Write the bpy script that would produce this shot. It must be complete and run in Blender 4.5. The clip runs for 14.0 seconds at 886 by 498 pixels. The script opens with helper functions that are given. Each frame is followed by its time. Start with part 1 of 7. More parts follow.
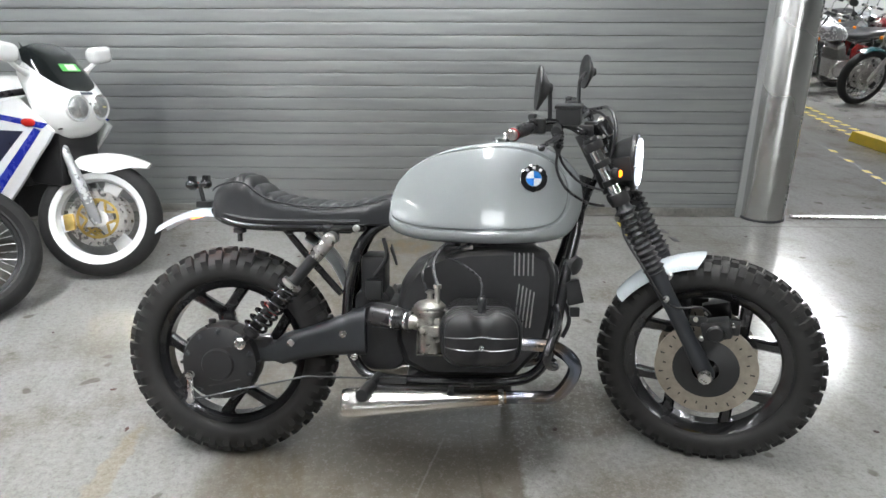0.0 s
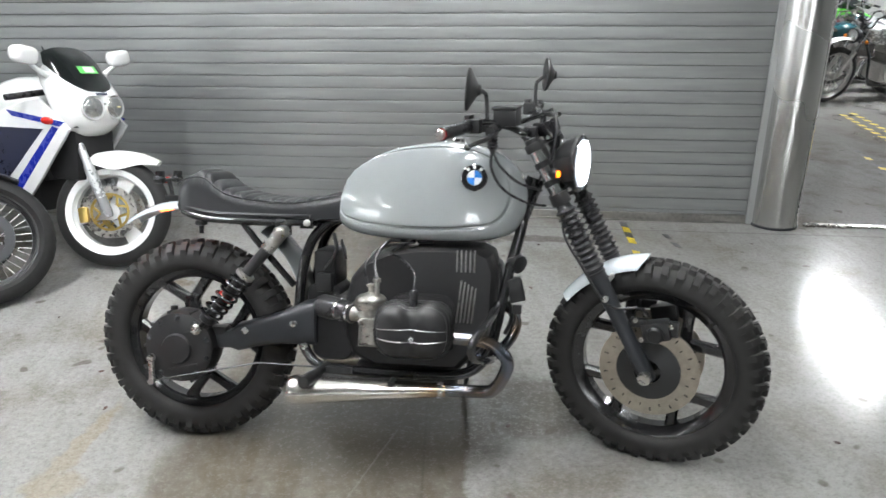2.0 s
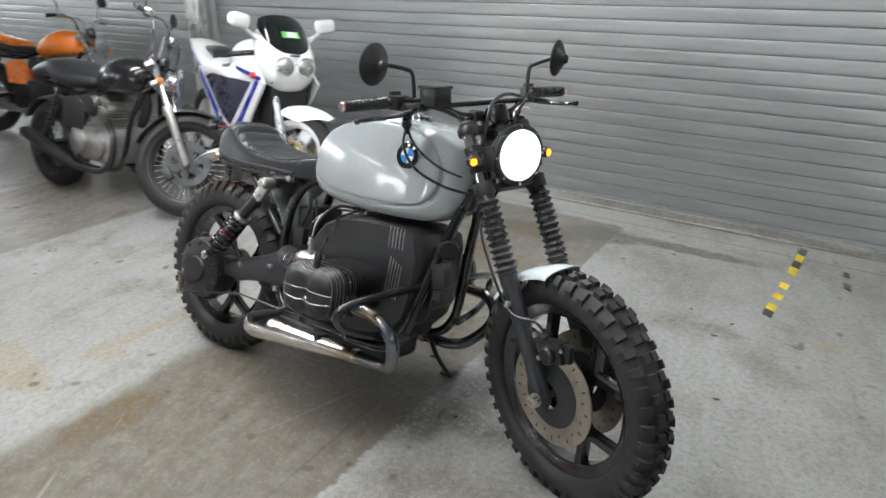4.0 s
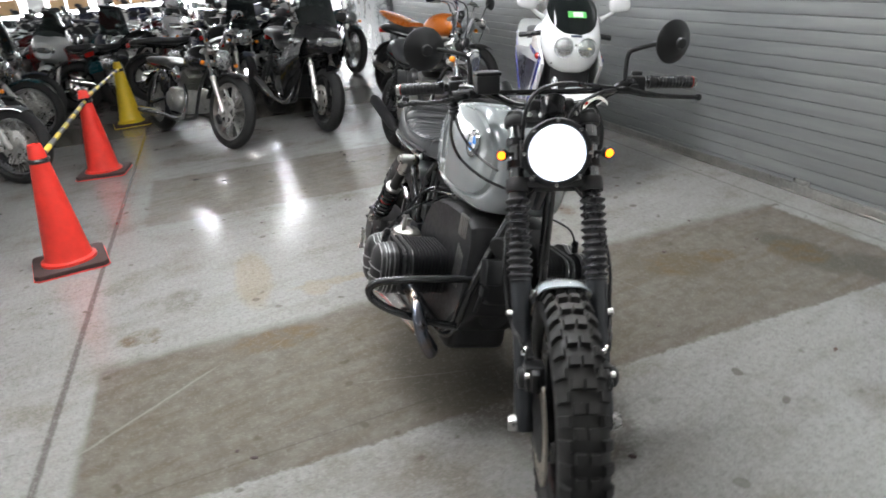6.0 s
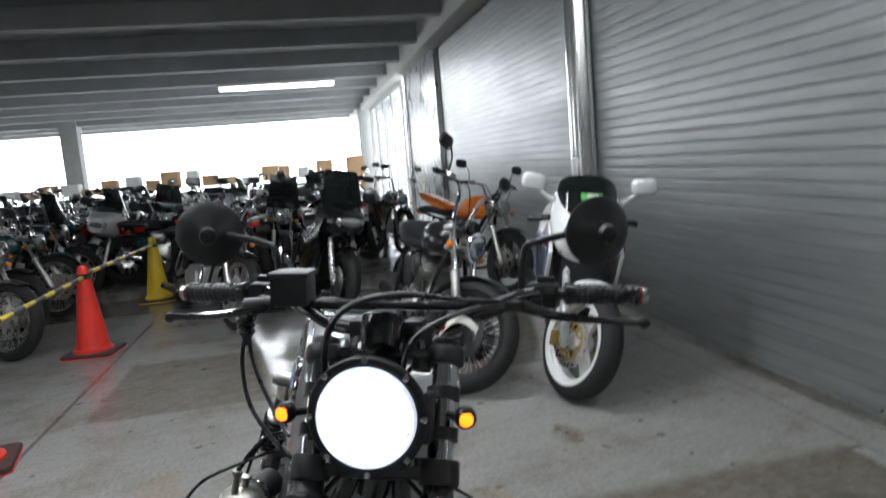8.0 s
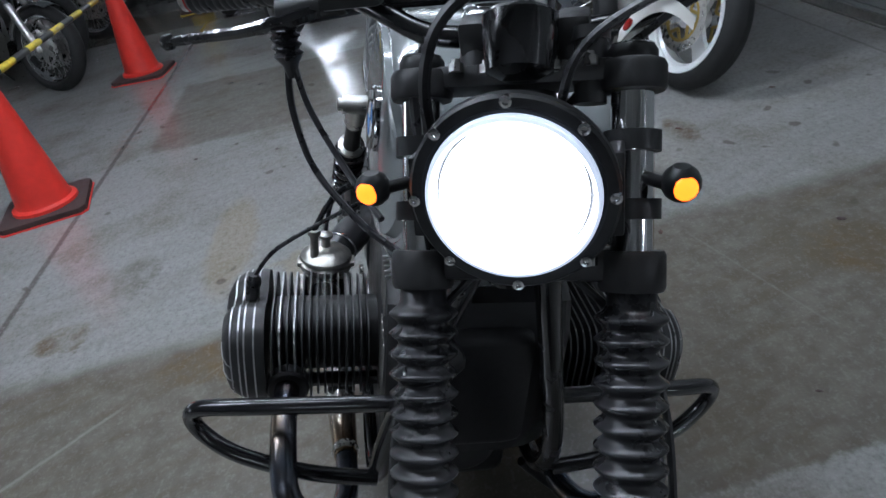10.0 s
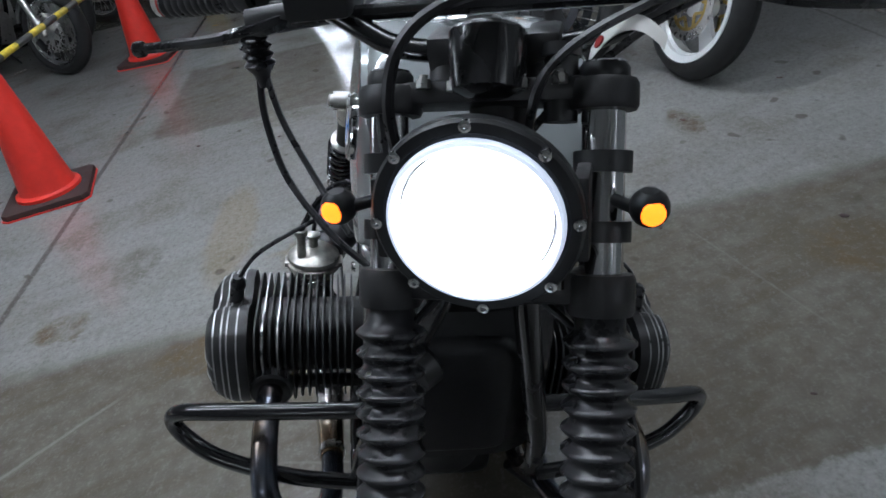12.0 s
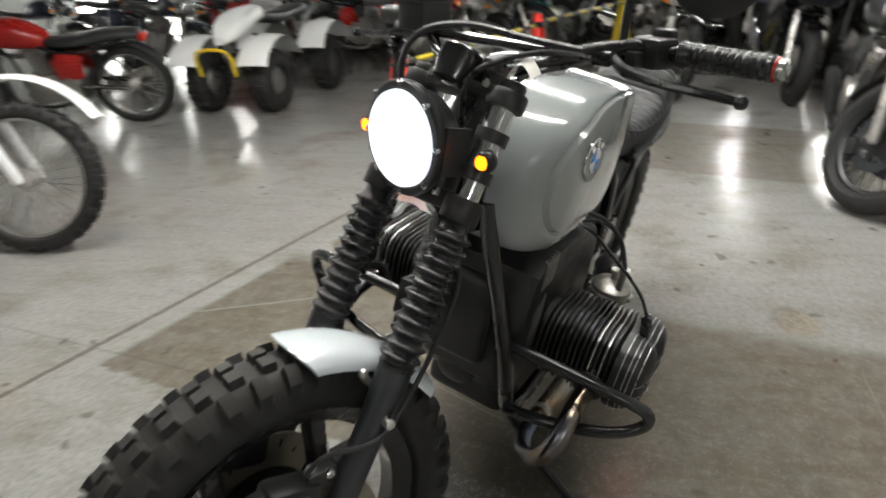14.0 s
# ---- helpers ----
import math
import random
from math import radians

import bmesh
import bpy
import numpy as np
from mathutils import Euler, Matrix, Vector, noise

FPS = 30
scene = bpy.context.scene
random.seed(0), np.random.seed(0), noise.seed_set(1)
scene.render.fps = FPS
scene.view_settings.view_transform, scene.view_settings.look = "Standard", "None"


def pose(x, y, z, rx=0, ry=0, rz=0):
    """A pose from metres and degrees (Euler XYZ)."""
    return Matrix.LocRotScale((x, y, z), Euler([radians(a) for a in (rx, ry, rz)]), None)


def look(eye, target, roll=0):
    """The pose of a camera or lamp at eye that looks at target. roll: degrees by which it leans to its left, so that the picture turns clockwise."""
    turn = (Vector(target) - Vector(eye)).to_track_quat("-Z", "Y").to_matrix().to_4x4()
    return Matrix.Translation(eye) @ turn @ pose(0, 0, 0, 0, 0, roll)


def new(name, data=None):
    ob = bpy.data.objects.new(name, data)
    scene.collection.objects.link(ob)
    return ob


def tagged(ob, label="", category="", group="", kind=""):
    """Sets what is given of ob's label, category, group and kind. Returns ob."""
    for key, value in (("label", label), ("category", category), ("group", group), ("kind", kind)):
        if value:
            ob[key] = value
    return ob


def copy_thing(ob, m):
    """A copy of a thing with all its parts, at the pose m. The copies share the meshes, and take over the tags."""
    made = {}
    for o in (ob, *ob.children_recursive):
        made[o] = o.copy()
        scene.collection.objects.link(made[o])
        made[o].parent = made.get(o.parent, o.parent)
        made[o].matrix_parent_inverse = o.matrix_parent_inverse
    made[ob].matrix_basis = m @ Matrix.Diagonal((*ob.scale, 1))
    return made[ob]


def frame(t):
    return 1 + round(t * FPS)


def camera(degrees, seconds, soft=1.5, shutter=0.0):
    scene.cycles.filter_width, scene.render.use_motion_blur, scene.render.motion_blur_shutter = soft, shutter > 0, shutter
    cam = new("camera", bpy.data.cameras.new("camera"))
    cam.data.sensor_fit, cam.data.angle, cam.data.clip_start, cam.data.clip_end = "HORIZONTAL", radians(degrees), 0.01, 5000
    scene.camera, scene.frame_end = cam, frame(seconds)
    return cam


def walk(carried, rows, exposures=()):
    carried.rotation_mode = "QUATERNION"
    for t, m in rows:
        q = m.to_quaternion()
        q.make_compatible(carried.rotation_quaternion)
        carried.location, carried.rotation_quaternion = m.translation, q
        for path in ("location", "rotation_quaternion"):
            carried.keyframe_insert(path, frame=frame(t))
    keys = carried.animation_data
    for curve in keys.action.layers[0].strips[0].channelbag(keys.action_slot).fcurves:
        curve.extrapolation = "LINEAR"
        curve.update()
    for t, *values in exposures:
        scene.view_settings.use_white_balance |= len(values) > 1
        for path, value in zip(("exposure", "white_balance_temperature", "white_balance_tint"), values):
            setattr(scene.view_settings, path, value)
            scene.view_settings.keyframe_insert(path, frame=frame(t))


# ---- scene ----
cam = camera(64.9, 14.0, shutter=0.5)
PATH = [
    (0, (0.668, -1.892, 1.475), (0.615, -0.034, 0.739), 0.0),
    (0.5, (0.655, -1.889, 1.478), (0.626, -0.037, 0.724), 0.5),
    (1, (0.641, -1.896, 1.476), (0.643, -0.048, 0.712), 1.1),
    (1.5, (0.73, -1.896, 1.457), (0.691, -0.044, 0.703), 0.2),
    (2, (1.017, -1.939, 1.476), (0.799, -0.087, 0.751), -0.5),
    (2.2, (1.116, -1.926, 1.492), (0.866, -0.081, 0.761), -0.5),
    (4.3, (2.291, -1.374, 1.447), (1.063, 0.002, 0.671), -2.3),
    (4.5, (2.369, -1.293, 1.445), (1.063, 0.003, 0.662), -3.5),
    (5, (2.645, -1.078, 1.449), (1.090, -0.093, 0.667), -5.0),
    (5.5, (2.764, -0.866, 1.437), (1.115, -0.034, 0.669), -5.4),
    (6, (2.736, -0.596, 1.408), (0.963, -0.068, 0.650), -5.4),
    (6.5, (2.767, -0.317, 1.376), (0.959, 0.28, 0.764), 2.5),
    (7, (2.634, -0.147, 1.329), (0.78, 0.381, 0.797), 9.9),
    (7.5, (2.365, -0.047, 1.32), (0.413, 0.271, 1.022), 9.1),
    (8, (2.148, 0.13, 1.292), (0.199, 0.503, 1.04), -4.6),
    (8.5, (1.992, 0.091, 1.255), (0.069, 0.3, 0.745), -6.9),
    (9, (1.794, 0.086, 1.213), (-0.03, 0.221, 0.403), -10.0),
    (11.5, (1.67, 0.141, 1.224), (0.004, 0.161, 0.117), -12.4),
    (12, (1.675, 0.149, 1.229), (-0.011, 0.164, 0.153), -12.3),
    (12.5, (1.659, 0.182, 1.222), (-0.066, 0.157, 0.21), -6.3),
    (12.9, (1.693, 0.255, 1.215), (-0.074, -0.133, 0.361), 0.2),
    (13.2, (1.814, 0.375, 1.187), (0.055, -0.089, 0.355), 0.6),
    (13.4, (1.887, 0.461, 1.184), (0.161, -0.067, 0.323), -0.4),
    (13.6, (1.931, 0.553, 1.181), (0.316, -0.224, 0.293), -2.9),
    (13.8, (1.979, 0.645, 1.182), (0.354, -0.178, 0.354), -3.1),
    (14, (2.045, 0.749, 1.19), (0.461, -0.194, 0.414), -2.9),
]
EXPOSURES = [(0.0, 0.58, 6500, 10), (2.2, 0.64, 6500, 10), (4.5, 0.54, 6450, 10), (5.5, 0.45, 6550, 12), (6.5, 0.3, 6450, 10), (7.0, 0.05, 6450, 10), (7.5, -0.15, 6400, 11), (8.2, -0.35, 6250, 10), (8.6, -0.35, 6050, 10), (9.2, -0.42, 5600, 10),
             (11.5, -0.5, 5800, 10), (12.5, -0.6, 5800, 9), (12.9, -0.9, 5900, 9), (13.2, -0.8, 6300, 10), (13.6, -0.35, 6900, 10), (14.0, 0.35, 7000, 9)]
walk(cam, [(t, look(eye, target, roll)) for t, eye, target, roll in PATH], EXPOSURES)

import functools

# ---- light ----
world = bpy.data.worlds.new("world")
scene.world = world
world.use_nodes = True
wn = world.node_tree.nodes
sky = wn.new("ShaderNodeTexSky")
sky.sky_type, sky.sun_disc = "NISHITA", False
sky.sun_elevation, sky.sun_rotation = radians(50), radians(200)
world.node_tree.links.new(sky.outputs["Color"], wn["Background"].inputs["Color"])
wn["Background"].inputs["Strength"].default_value = 0.1


# ---- materials ----
class Nodes:
    """A short way to write node trees."""

    def __init__(self, name):
        self.mat = bpy.data.materials.new(name)
        self.mat.use_nodes = True
        self.tree = self.mat.node_tree
        self.bsdf = self.tree.nodes["Principled BSDF"]

    def add(self, kind, out=0, settings=(), **values):
        node = self.tree.nodes.new("ShaderNode" + kind)
        for key, value in settings:
            if key == "operation":
                node.operation = value
            elif key == "blend_type":
                node.blend_type = value
            elif key == "data_type":
                node.data_type = value
            elif key == "interpolation_type":
                node.interpolation_type = value
            elif key == "feature":
                node.feature = value
        for key, value in values.items():
            self.put(node.inputs[int(key[1:]) if key[0] == "i" and key[1:].isdigit() else key.replace("_", " ")], value)
        return node.outputs[out]

    def put(self, socket, value):
        if isinstance(value, bpy.types.NodeSocket):
            self.tree.links.new(value, socket)
        else:
            socket.default_value = value

    def math(self, op, a, b=0.0, c=0.0):
        return self.add("Math", 0, [("operation", op)], i0=a, i1=b, i2=c)

    def ramp(self, value, low, high, to_low=0.0, to_high=1.0):
        return self.add("MapRange", 0, [("interpolation_type", "SMOOTHSTEP")], i0=value, i1=low, i2=high, i3=to_low, i4=to_high)

    def mix(self, factor, a, b):
        node = self.tree.nodes.new("ShaderNodeMix")
        node.data_type = "RGBA"
        for n, value in ((0, factor), (6, a), (7, b)):
            self.put(node.inputs[n], value)
        return node.outputs[2]

    def noise(self, place, scale, detail=4.0, rough=0.6):
        return self.add("TexNoise", 0, Vector=place, Scale=scale, Detail=detail, Roughness=rough)

    def bump(self, height, strength, distance):
        self.put(self.bsdf.inputs["Normal"], self.add("Bump", 0, Height=height, Strength=strength, Distance=distance))

    def set(self, **values):
        for key, value in values.items():
            self.put(self.bsdf.inputs[key.replace("_", " ")], value)
        return self.mat


def rgb(r, g, b):
    return (r, g, b, 1.0)


def surface(name, color, rough, metal=0.0, vary=0.15, scale=30.0, grain=0.0, coat=0.0, dust=0.0, spread=0.12):
    """A surface with grain and blotches: colour and roughness vary at two scales; dust settles on what faces up."""
    n = Nodes(name)
    place = n.add("TexCoord", 3)
    fine, broad = n.noise(place, scale, 6.0), n.noise(place, scale * 0.13, 3.0)
    both = n.math("ADD", n.math("MULTIPLY", fine, 0.5), n.math("MULTIPLY", broad, 0.5))
    dark = rgb(*(c * (1 - vary) for c in color))
    light = rgb(*(min(1.0, c * (1 + vary)) for c in color))
    tone = n.mix(n.ramp(both, 0.3, 0.7), dark, light)
    if dust:
        up = n.add("SeparateXYZ", 2, Vector=n.add("NewGeometry", 1))
        settled = n.math("MULTIPLY", n.ramp(up, 0.2, 1.0, 0.0, dust), n.ramp(broad, 0.35, 0.65))
        tone = n.mix(settled, tone, rgb(0.22, 0.2, 0.17))
    if grain:
        n.bump(fine, grain, 0.002)
    return n.set(Base_Color=tone, Roughness=n.ramp(both, 0.3, 0.7, max(0.02, rough - spread), min(1.0, rough + spread)), Metallic=metal, Coat_Weight=coat, Coat_Roughness=0.035)


def glowing(name, color, strength):
    n = Nodes(name)
    return n.set(Base_Color=rgb(*color), Emission_Color=rgb(*color), Emission_Strength=strength, Roughness=0.3)


def clear(name, color, rough=0.05, weight=0.9):
    return Nodes(name).set(Base_Color=rgb(*color), Roughness=rough, Transmission_Weight=weight, IOR=1.4)


RUBBER = surface("rubber", (0.0125, 0.0122, 0.0118), 0.66, vary=0.4, scale=40, grain=0.3, dust=0.07)
RUBBER_FAR = surface("old_rubber", (0.013, 0.013, 0.013), 0.75, vary=0.3, scale=30)
GAITER = surface("gaiter_rubber", (0.019, 0.019, 0.021), 0.3, vary=0.2, scale=50, dust=0.04)
BLACK_GLOSS = surface("black_enamel", (0.01, 0.01, 0.011), 0.2, vary=0.3, scale=25, coat=0.5)
BLACK_SATIN = surface("black_satin", (0.0135, 0.014, 0.0148), 0.4, vary=0.3, scale=40, grain=0.08, dust=0.03)
BLACK_CRINKLE = surface("black_cast_paint", (0.0145, 0.0145, 0.0155), 0.44, vary=0.35, scale=60, grain=0.3, dust=0.06)
DARK_GREY = surface("dark_grey_paint", (0.021, 0.0235, 0.027), 0.4, vary=0.2, scale=35, grain=0.06, dust=0.02)
TANK_GREY = surface("grey_tank_enamel", (0.29, 0.31, 0.317), 0.2, vary=0.03, scale=8, coat=1.0, spread=0.04)
FENDER_GREY = surface("pale_grey_enamel", (0.52, 0.57, 0.6), 0.22, vary=0.04, scale=9, coat=1.0, spread=0.05)
LEATHER = surface("black_vinyl", (0.02, 0.021, 0.023), 0.36, vary=0.12, scale=60, grain=0.06, dust=0.03, spread=0.04)
CHROME = surface("chrome", (0.75, 0.75, 0.76), 0.1, 1.0, vary=0.06, scale=20, spread=0.05)
DARK_CHROME = surface("dark_chrome", (0.1, 0.1, 0.105), 0.14, 1.0, vary=0.15, scale=25, spread=0.05)
ALLOY = surface("cast_alloy", (0.48, 0.47, 0.45), 0.38, 1.0, vary=0.25, scale=45, grain=0.1)
CARB_ALLOY = surface("bead_blasted_alloy", (0.5, 0.485, 0.45), 0.36, 1.0, vary=0.4, scale=60, grain=0.15)
STEEL = surface("zinc_steel", (0.55, 0.54, 0.52), 0.3, 1.0, vary=0.2, scale=50)
FIN_EDGE = surface("bare_fin_edge", (0.42, 0.42, 0.42), 0.35, 1.0, vary=0.2, scale=60)
DISC_STEEL = surface("brake_disc_steel", (0.43, 0.39, 0.33), 0.42, 1.0, vary=0.2, scale=40)
CREAM = surface("roundel_white", (0.8, 0.8, 0.8), 0.25, vary=0.03)
SKY_BLUE = surface("roundel_blue", (0.03, 0.22, 0.68), 0.25, vary=0.05)
WHITE_PAINT = surface("white_paint", (0.76, 0.77, 0.77), 0.22, vary=0.04, scale=8, coat=0.6, spread=0.05)
BLUE_PAINT = surface("deep_blue_paint", (0.02, 0.035, 0.33), 0.25, vary=0.08, coat=0.5)
NAVY_PAINT = surface("navy_paint", (0.016, 0.02, 0.045), 0.3, vary=0.2, coat=0.4)
TEAL_PAINT = surface("teal_paint", (0.01, 0.06, 0.075), 0.25, vary=0.15, coat=0.5)
RED_PAINT = surface("red_paint", (0.34, 0.014, 0.012), 0.25, vary=0.12, coat=0.5)
MAROON_PAINT = surface("maroon_paint", (0.1, 0.012, 0.014), 0.25, vary=0.12, coat=0.5)
ORANGE_PAINT = surface("orange_paint", (0.72, 0.18, 0.02), 0.28, vary=0.06, coat=0.4)
GREEN_PAINT = surface("lime_green_paint", (0.1, 0.5, 0.05), 0.3, vary=0.08)
SILVER_PAINT = surface("silver_paint", (0.45, 0.46, 0.47), 0.3, 0.6, vary=0.08)
GOLD_METAL = surface("gold_anodised", (0.55, 0.4, 0.13), 0.36, 0.9, vary=0.15)
CONE_RED = surface("cone_red_plastic", (0.72, 0.035, 0.022), 0.48, vary=0.14, scale=14, grain=0.05)
CONE_YELLOW = surface("cone_yellow_plastic", (0.72, 0.5, 0.02), 0.48, vary=0.12, scale=14, grain=0.05)
CONE_FOOT = surface("cone_foot_rubber", (0.05, 0.028, 0.026), 0.75, vary=0.3, scale=25, grain=0.2)
TAPE_YELLOW = surface("worn_yellow_tape", (0.6, 0.45, 0.03), 0.5, vary=0.35, scale=60)
TAPE_BLACK = surface("worn_black_tape", (0.03, 0.03, 0.03), 0.5, vary=0.4, scale=60)
LEAF_BROWN = surface("dry_leaf", (0.07, 0.03, 0.022), 0.8, vary=0.4, scale=60)
PAPER = surface("paper_tag", (0.78, 0.76, 0.72), 0.7, vary=0.06, scale=40)
CARDBOARD = surface("cardboard", (0.42, 0.27, 0.14), 0.8, vary=0.2, scale=12)
CONCRETE_PAINT = surface("painted_concrete", (0.34, 0.35, 0.34), 0.65, vary=0.14, scale=3.0, grain=0.12)
CEILING_PAINT = surface("ceiling_deck_paint", (0.4, 0.41, 0.41), 0.7, vary=0.14, scale=2.0)
PLASTER = surface("pale_plaster", (0.6, 0.6, 0.58), 0.75, vary=0.08, scale=3.0)
GLASS = clear("headlamp_glass", (0.95, 0.97, 1.0))
SMOKE = clear("smoked_screen", (0.02, 0.025, 0.025), 0.08, 0.55)
RED_LENS = surface("red_lens", (0.5, 0.02, 0.015), 0.15, vary=0.08, coat=0.6)
AMBER_LENS = surface("amber_lens", (0.75, 0.22, 0.02), 0.15, vary=0.08, coat=0.6)
YELLOW_LENS = surface("yellow_lamp_glass", (0.6, 0.56, 0.32), 0.12, 0.2, vary=0.15, coat=0.6)
CLEAR_LENS = surface("lamp_reflector_glass", (0.55, 0.56, 0.56), 0.12, 0.75, vary=0.3, scale=60, coat=0.6)
STICKER = surface("green_sticker", (0.12, 0.55, 0.12), 0.4, vary=0.06)
LAMP_ON = glowing("headlamp_led", (1.0, 0.99, 1.0), 24.0)
RING_ON = glowing("halo_ring_led", (0.82, 0.88, 1.0), 0.9)
AMBER_ON = glowing("amber_indicator_lit", (1.0, 0.17, 0.006), 5.0)
TAIL_ON = glowing("tail_lamp_lit", (1.0, 0.16, 0.03), 5.0)
TUBE_ON = glowing("fluorescent_tube", (0.97, 1.0, 0.96), 14.0)
DAY_SKY = glowing("hazy_daylight", (0.95, 0.98, 1.0), 7.0)


def brushed_steel():
    """Stainless muffler: fine turning marks round it, heat tint towards the engine."""
    n = Nodes("brushed_stainless")
    place = n.add("TexCoord", 3)
    x = n.add("SeparateXYZ", 0, Vector=place)
    heat = n.ramp(n.math("ADD", x, n.math("MULTIPLY", n.noise(place, 14.0), 0.05)), 0.66, 0.82)
    tone = n.mix(heat, rgb(0.7, 0.68, 0.65), rgb(0.42, 0.29, 0.17))
    return n.set(Base_Color=tone, Metallic=1.0, Roughness=0.24)


def blued_steel():
    """Header pipe: dark blue and brown heat colours over dull steel."""
    n = Nodes("heat_blued_header")
    place = n.add("TexCoord", 3)
    a = n.noise(place, 9.0, 4.0)
    tone = n.mix(n.ramp(a, 0.35, 0.65), rgb(0.17, 0.2, 0.26), rgb(0.26, 0.2, 0.15))
    return n.set(Base_Color=tone, Metallic=1.0, Roughness=0.27)


def shutter_metal():
    """Painted zinc slats with rub marks, drips and grime of their own."""
    n = Nodes("grey_shutter_paint")
    place = n.add("NewGeometry", 0)
    streak = n.noise(n.add("Mapping", 0, Vector=place, Scale=(0.6, 1.0, 7.0)), 2.2, 5.0)
    fine = n.noise(place, 120.0, 3.0)
    rub = n.noise(n.add("Mapping", 0, Vector=place, Scale=(1.0, 1.0, 3.0)), 1.1, 6.0, 0.7)
    tone = n.mix(n.ramp(streak, 0.3, 0.7), rgb(0.31, 0.322, 0.322), rgb(0.38, 0.394, 0.39))
    tone = n.mix(n.ramp(rub, 0.66, 0.82, 0.0, 0.4), tone, rgb(0.2, 0.2, 0.195))
    shade = n.add("ObjectInfo", 5)
    tone = n.mix(n.math("MULTIPLY", shade, 0.12), tone, rgb(0.3, 0.31, 0.31))
    n.bump(fine, 0.05, 0.001)
    return n.set(Base_Color=tone, Metallic=0.65, Roughness=n.ramp(rub, 0.3, 0.7, 0.36, 0.46))


def column_metal():
    n = Nodes("stainless_cladding")
    place = n.add("NewGeometry", 0)
    blot = n.noise(place, 1.6, 2.0)
    tone = n.mix(n.ramp(blot, 0.35, 0.7), rgb(0.6, 0.6, 0.59), rgb(0.72, 0.72, 0.71))
    return n.set(Base_Color=tone, Metallic=1.0, Roughness=n.ramp(blot, 0.3, 0.7, 0.23, 0.28))


SCRATCHES = [(0.55, -1.3, 0.12, -0.78, 0.009, 0.3), (0.1, -0.6, 0.02, -0.5, 0.006, 0.25), (0.5, -0.35, 0.62, 0.1, 0.005, 0.16), (-0.1, 0.9, 0.5, 1.05, 0.005, 0.12)]


def floor_concrete():
    """Sealed concrete: fine speckle, soft tone, worn brown strips where old coating was, an old joint, drips and dirt."""
    n = Nodes("sealed_concrete")
    place = n.add("NewGeometry", 0)
    x, y = n.add("SeparateXYZ", 0, Vector=place), n.add("SeparateXYZ", 1, Vector=place)
    fine, speck, mid, broad = n.noise(place, 130.0, 2.0, 0.5), n.noise(place, 48.0, 3.0, 0.65), n.noise(place, 14.0, 3.0, 0.6), n.noise(place, 0.7, 2.0, 0.5)
    edge = n.math("MULTIPLY", n.math("SUBTRACT", n.noise(place, 12.0, 4.0, 0.65), 0.5), 0.06)
    grain = n.math("ADD", n.math("MULTIPLY", speck, 0.6), n.math("MULTIPLY", fine, 0.4))
    tone = n.mix(n.ramp(broad, 0.3, 0.7), rgb(0.238, 0.234, 0.222), rgb(0.285, 0.284, 0.276))
    tone = n.mix(n.ramp(mid, 0.3, 0.7, 0.0, 0.3), tone, rgb(0.3, 0.297, 0.285))
    soil = n.noise(place, 2.6, 3.0, 0.55)
    tone = n.mix(n.ramp(soil, 0.45, 0.8, 0.0, 0.6), tone, rgb(0.155, 0.136, 0.104))

    def strip(v, low, high, soft, fade=1.0):
        v = n.math("ADD", v, edge)
        return n.math("MULTIPLY", n.ramp(v, low - soft * fade, low + soft * fade), n.ramp(v, high - soft, high + soft, 1.0, 0.0))

    worn = n.math("MULTIPLY", strip(n.math("ADD", x, n.math("MULTIPLY", y, 0.05)), -0.13, 0.865, 0.012, 5.0), strip(y, -1.26, 2.2, 0.02))
    second = n.math("MULTIPLY", strip(x, -3.1, -1.9, 0.03), strip(y, -1.2, 1.9, 0.03))
    third = n.math("MULTIPLY", strip(x, -6.2, -5.2, 0.06), strip(y, -5.0, 1.9, 0.06))
    worn = n.math("MAXIMUM", worn, n.math("MAXIMUM", n.math("MULTIPLY", second, 0.75), third))
    brown = n.mix(n.ramp(mid, 0.3, 0.7), rgb(0.116, 0.104, 0.084), rgb(0.156, 0.142, 0.116))
    tone = n.mix(n.math("MULTIPLY", worn, 0.96), tone, brown)

    # drag marks and tracked-in dirt, drawn out along the strip
    drawn = n.add("CombineXYZ", 0, X=n.math("MULTIPLY", n.math("ADD", x, n.math("MULTIPLY", y, 0.3)), 5.0), Y=y, Z=0.0)
    drag = n.ramp(n.noise(drawn, 2.4, 5.0, 0.65), 0.44, 0.7)
    tone = n.mix(n.math("MULTIPLY", drag, n.math("ADD", 0.2, n.math("MULTIPLY", worn, 0.35))), tone, rgb(0.105, 0.086, 0.058))
    tracked = n.math("MULTIPLY", n.ramp(n.noise(place, 1.3, 6.0, 0.7), 0.5, 0.72), 0.42)
    tone = n.mix(tracked, tone, rgb(0.125, 0.104, 0.07))

    def blot(cx, cy, rx, ry):
        dx = n.math("DIVIDE", n.math("SUBTRACT", n.math("ADD", x, n.math("MULTIPLY", edge, 1.6)), cx), rx)
        dy = n.math("DIVIDE", n.math("SUBTRACT", n.math("ADD", y, n.math("MULTIPLY", edge, 1.3)), cy), ry)
        return n.ramp(n.math("ADD", n.math("MULTIPLY", dx, dx), n.math("MULTIPLY", dy, dy)), 0.4, 1.3, 1.0, 0.0)

    def most(*spots):
        return functools.reduce(lambda a, b: n.math("MAXIMUM", a, b), [blot(*s) for s in spots])

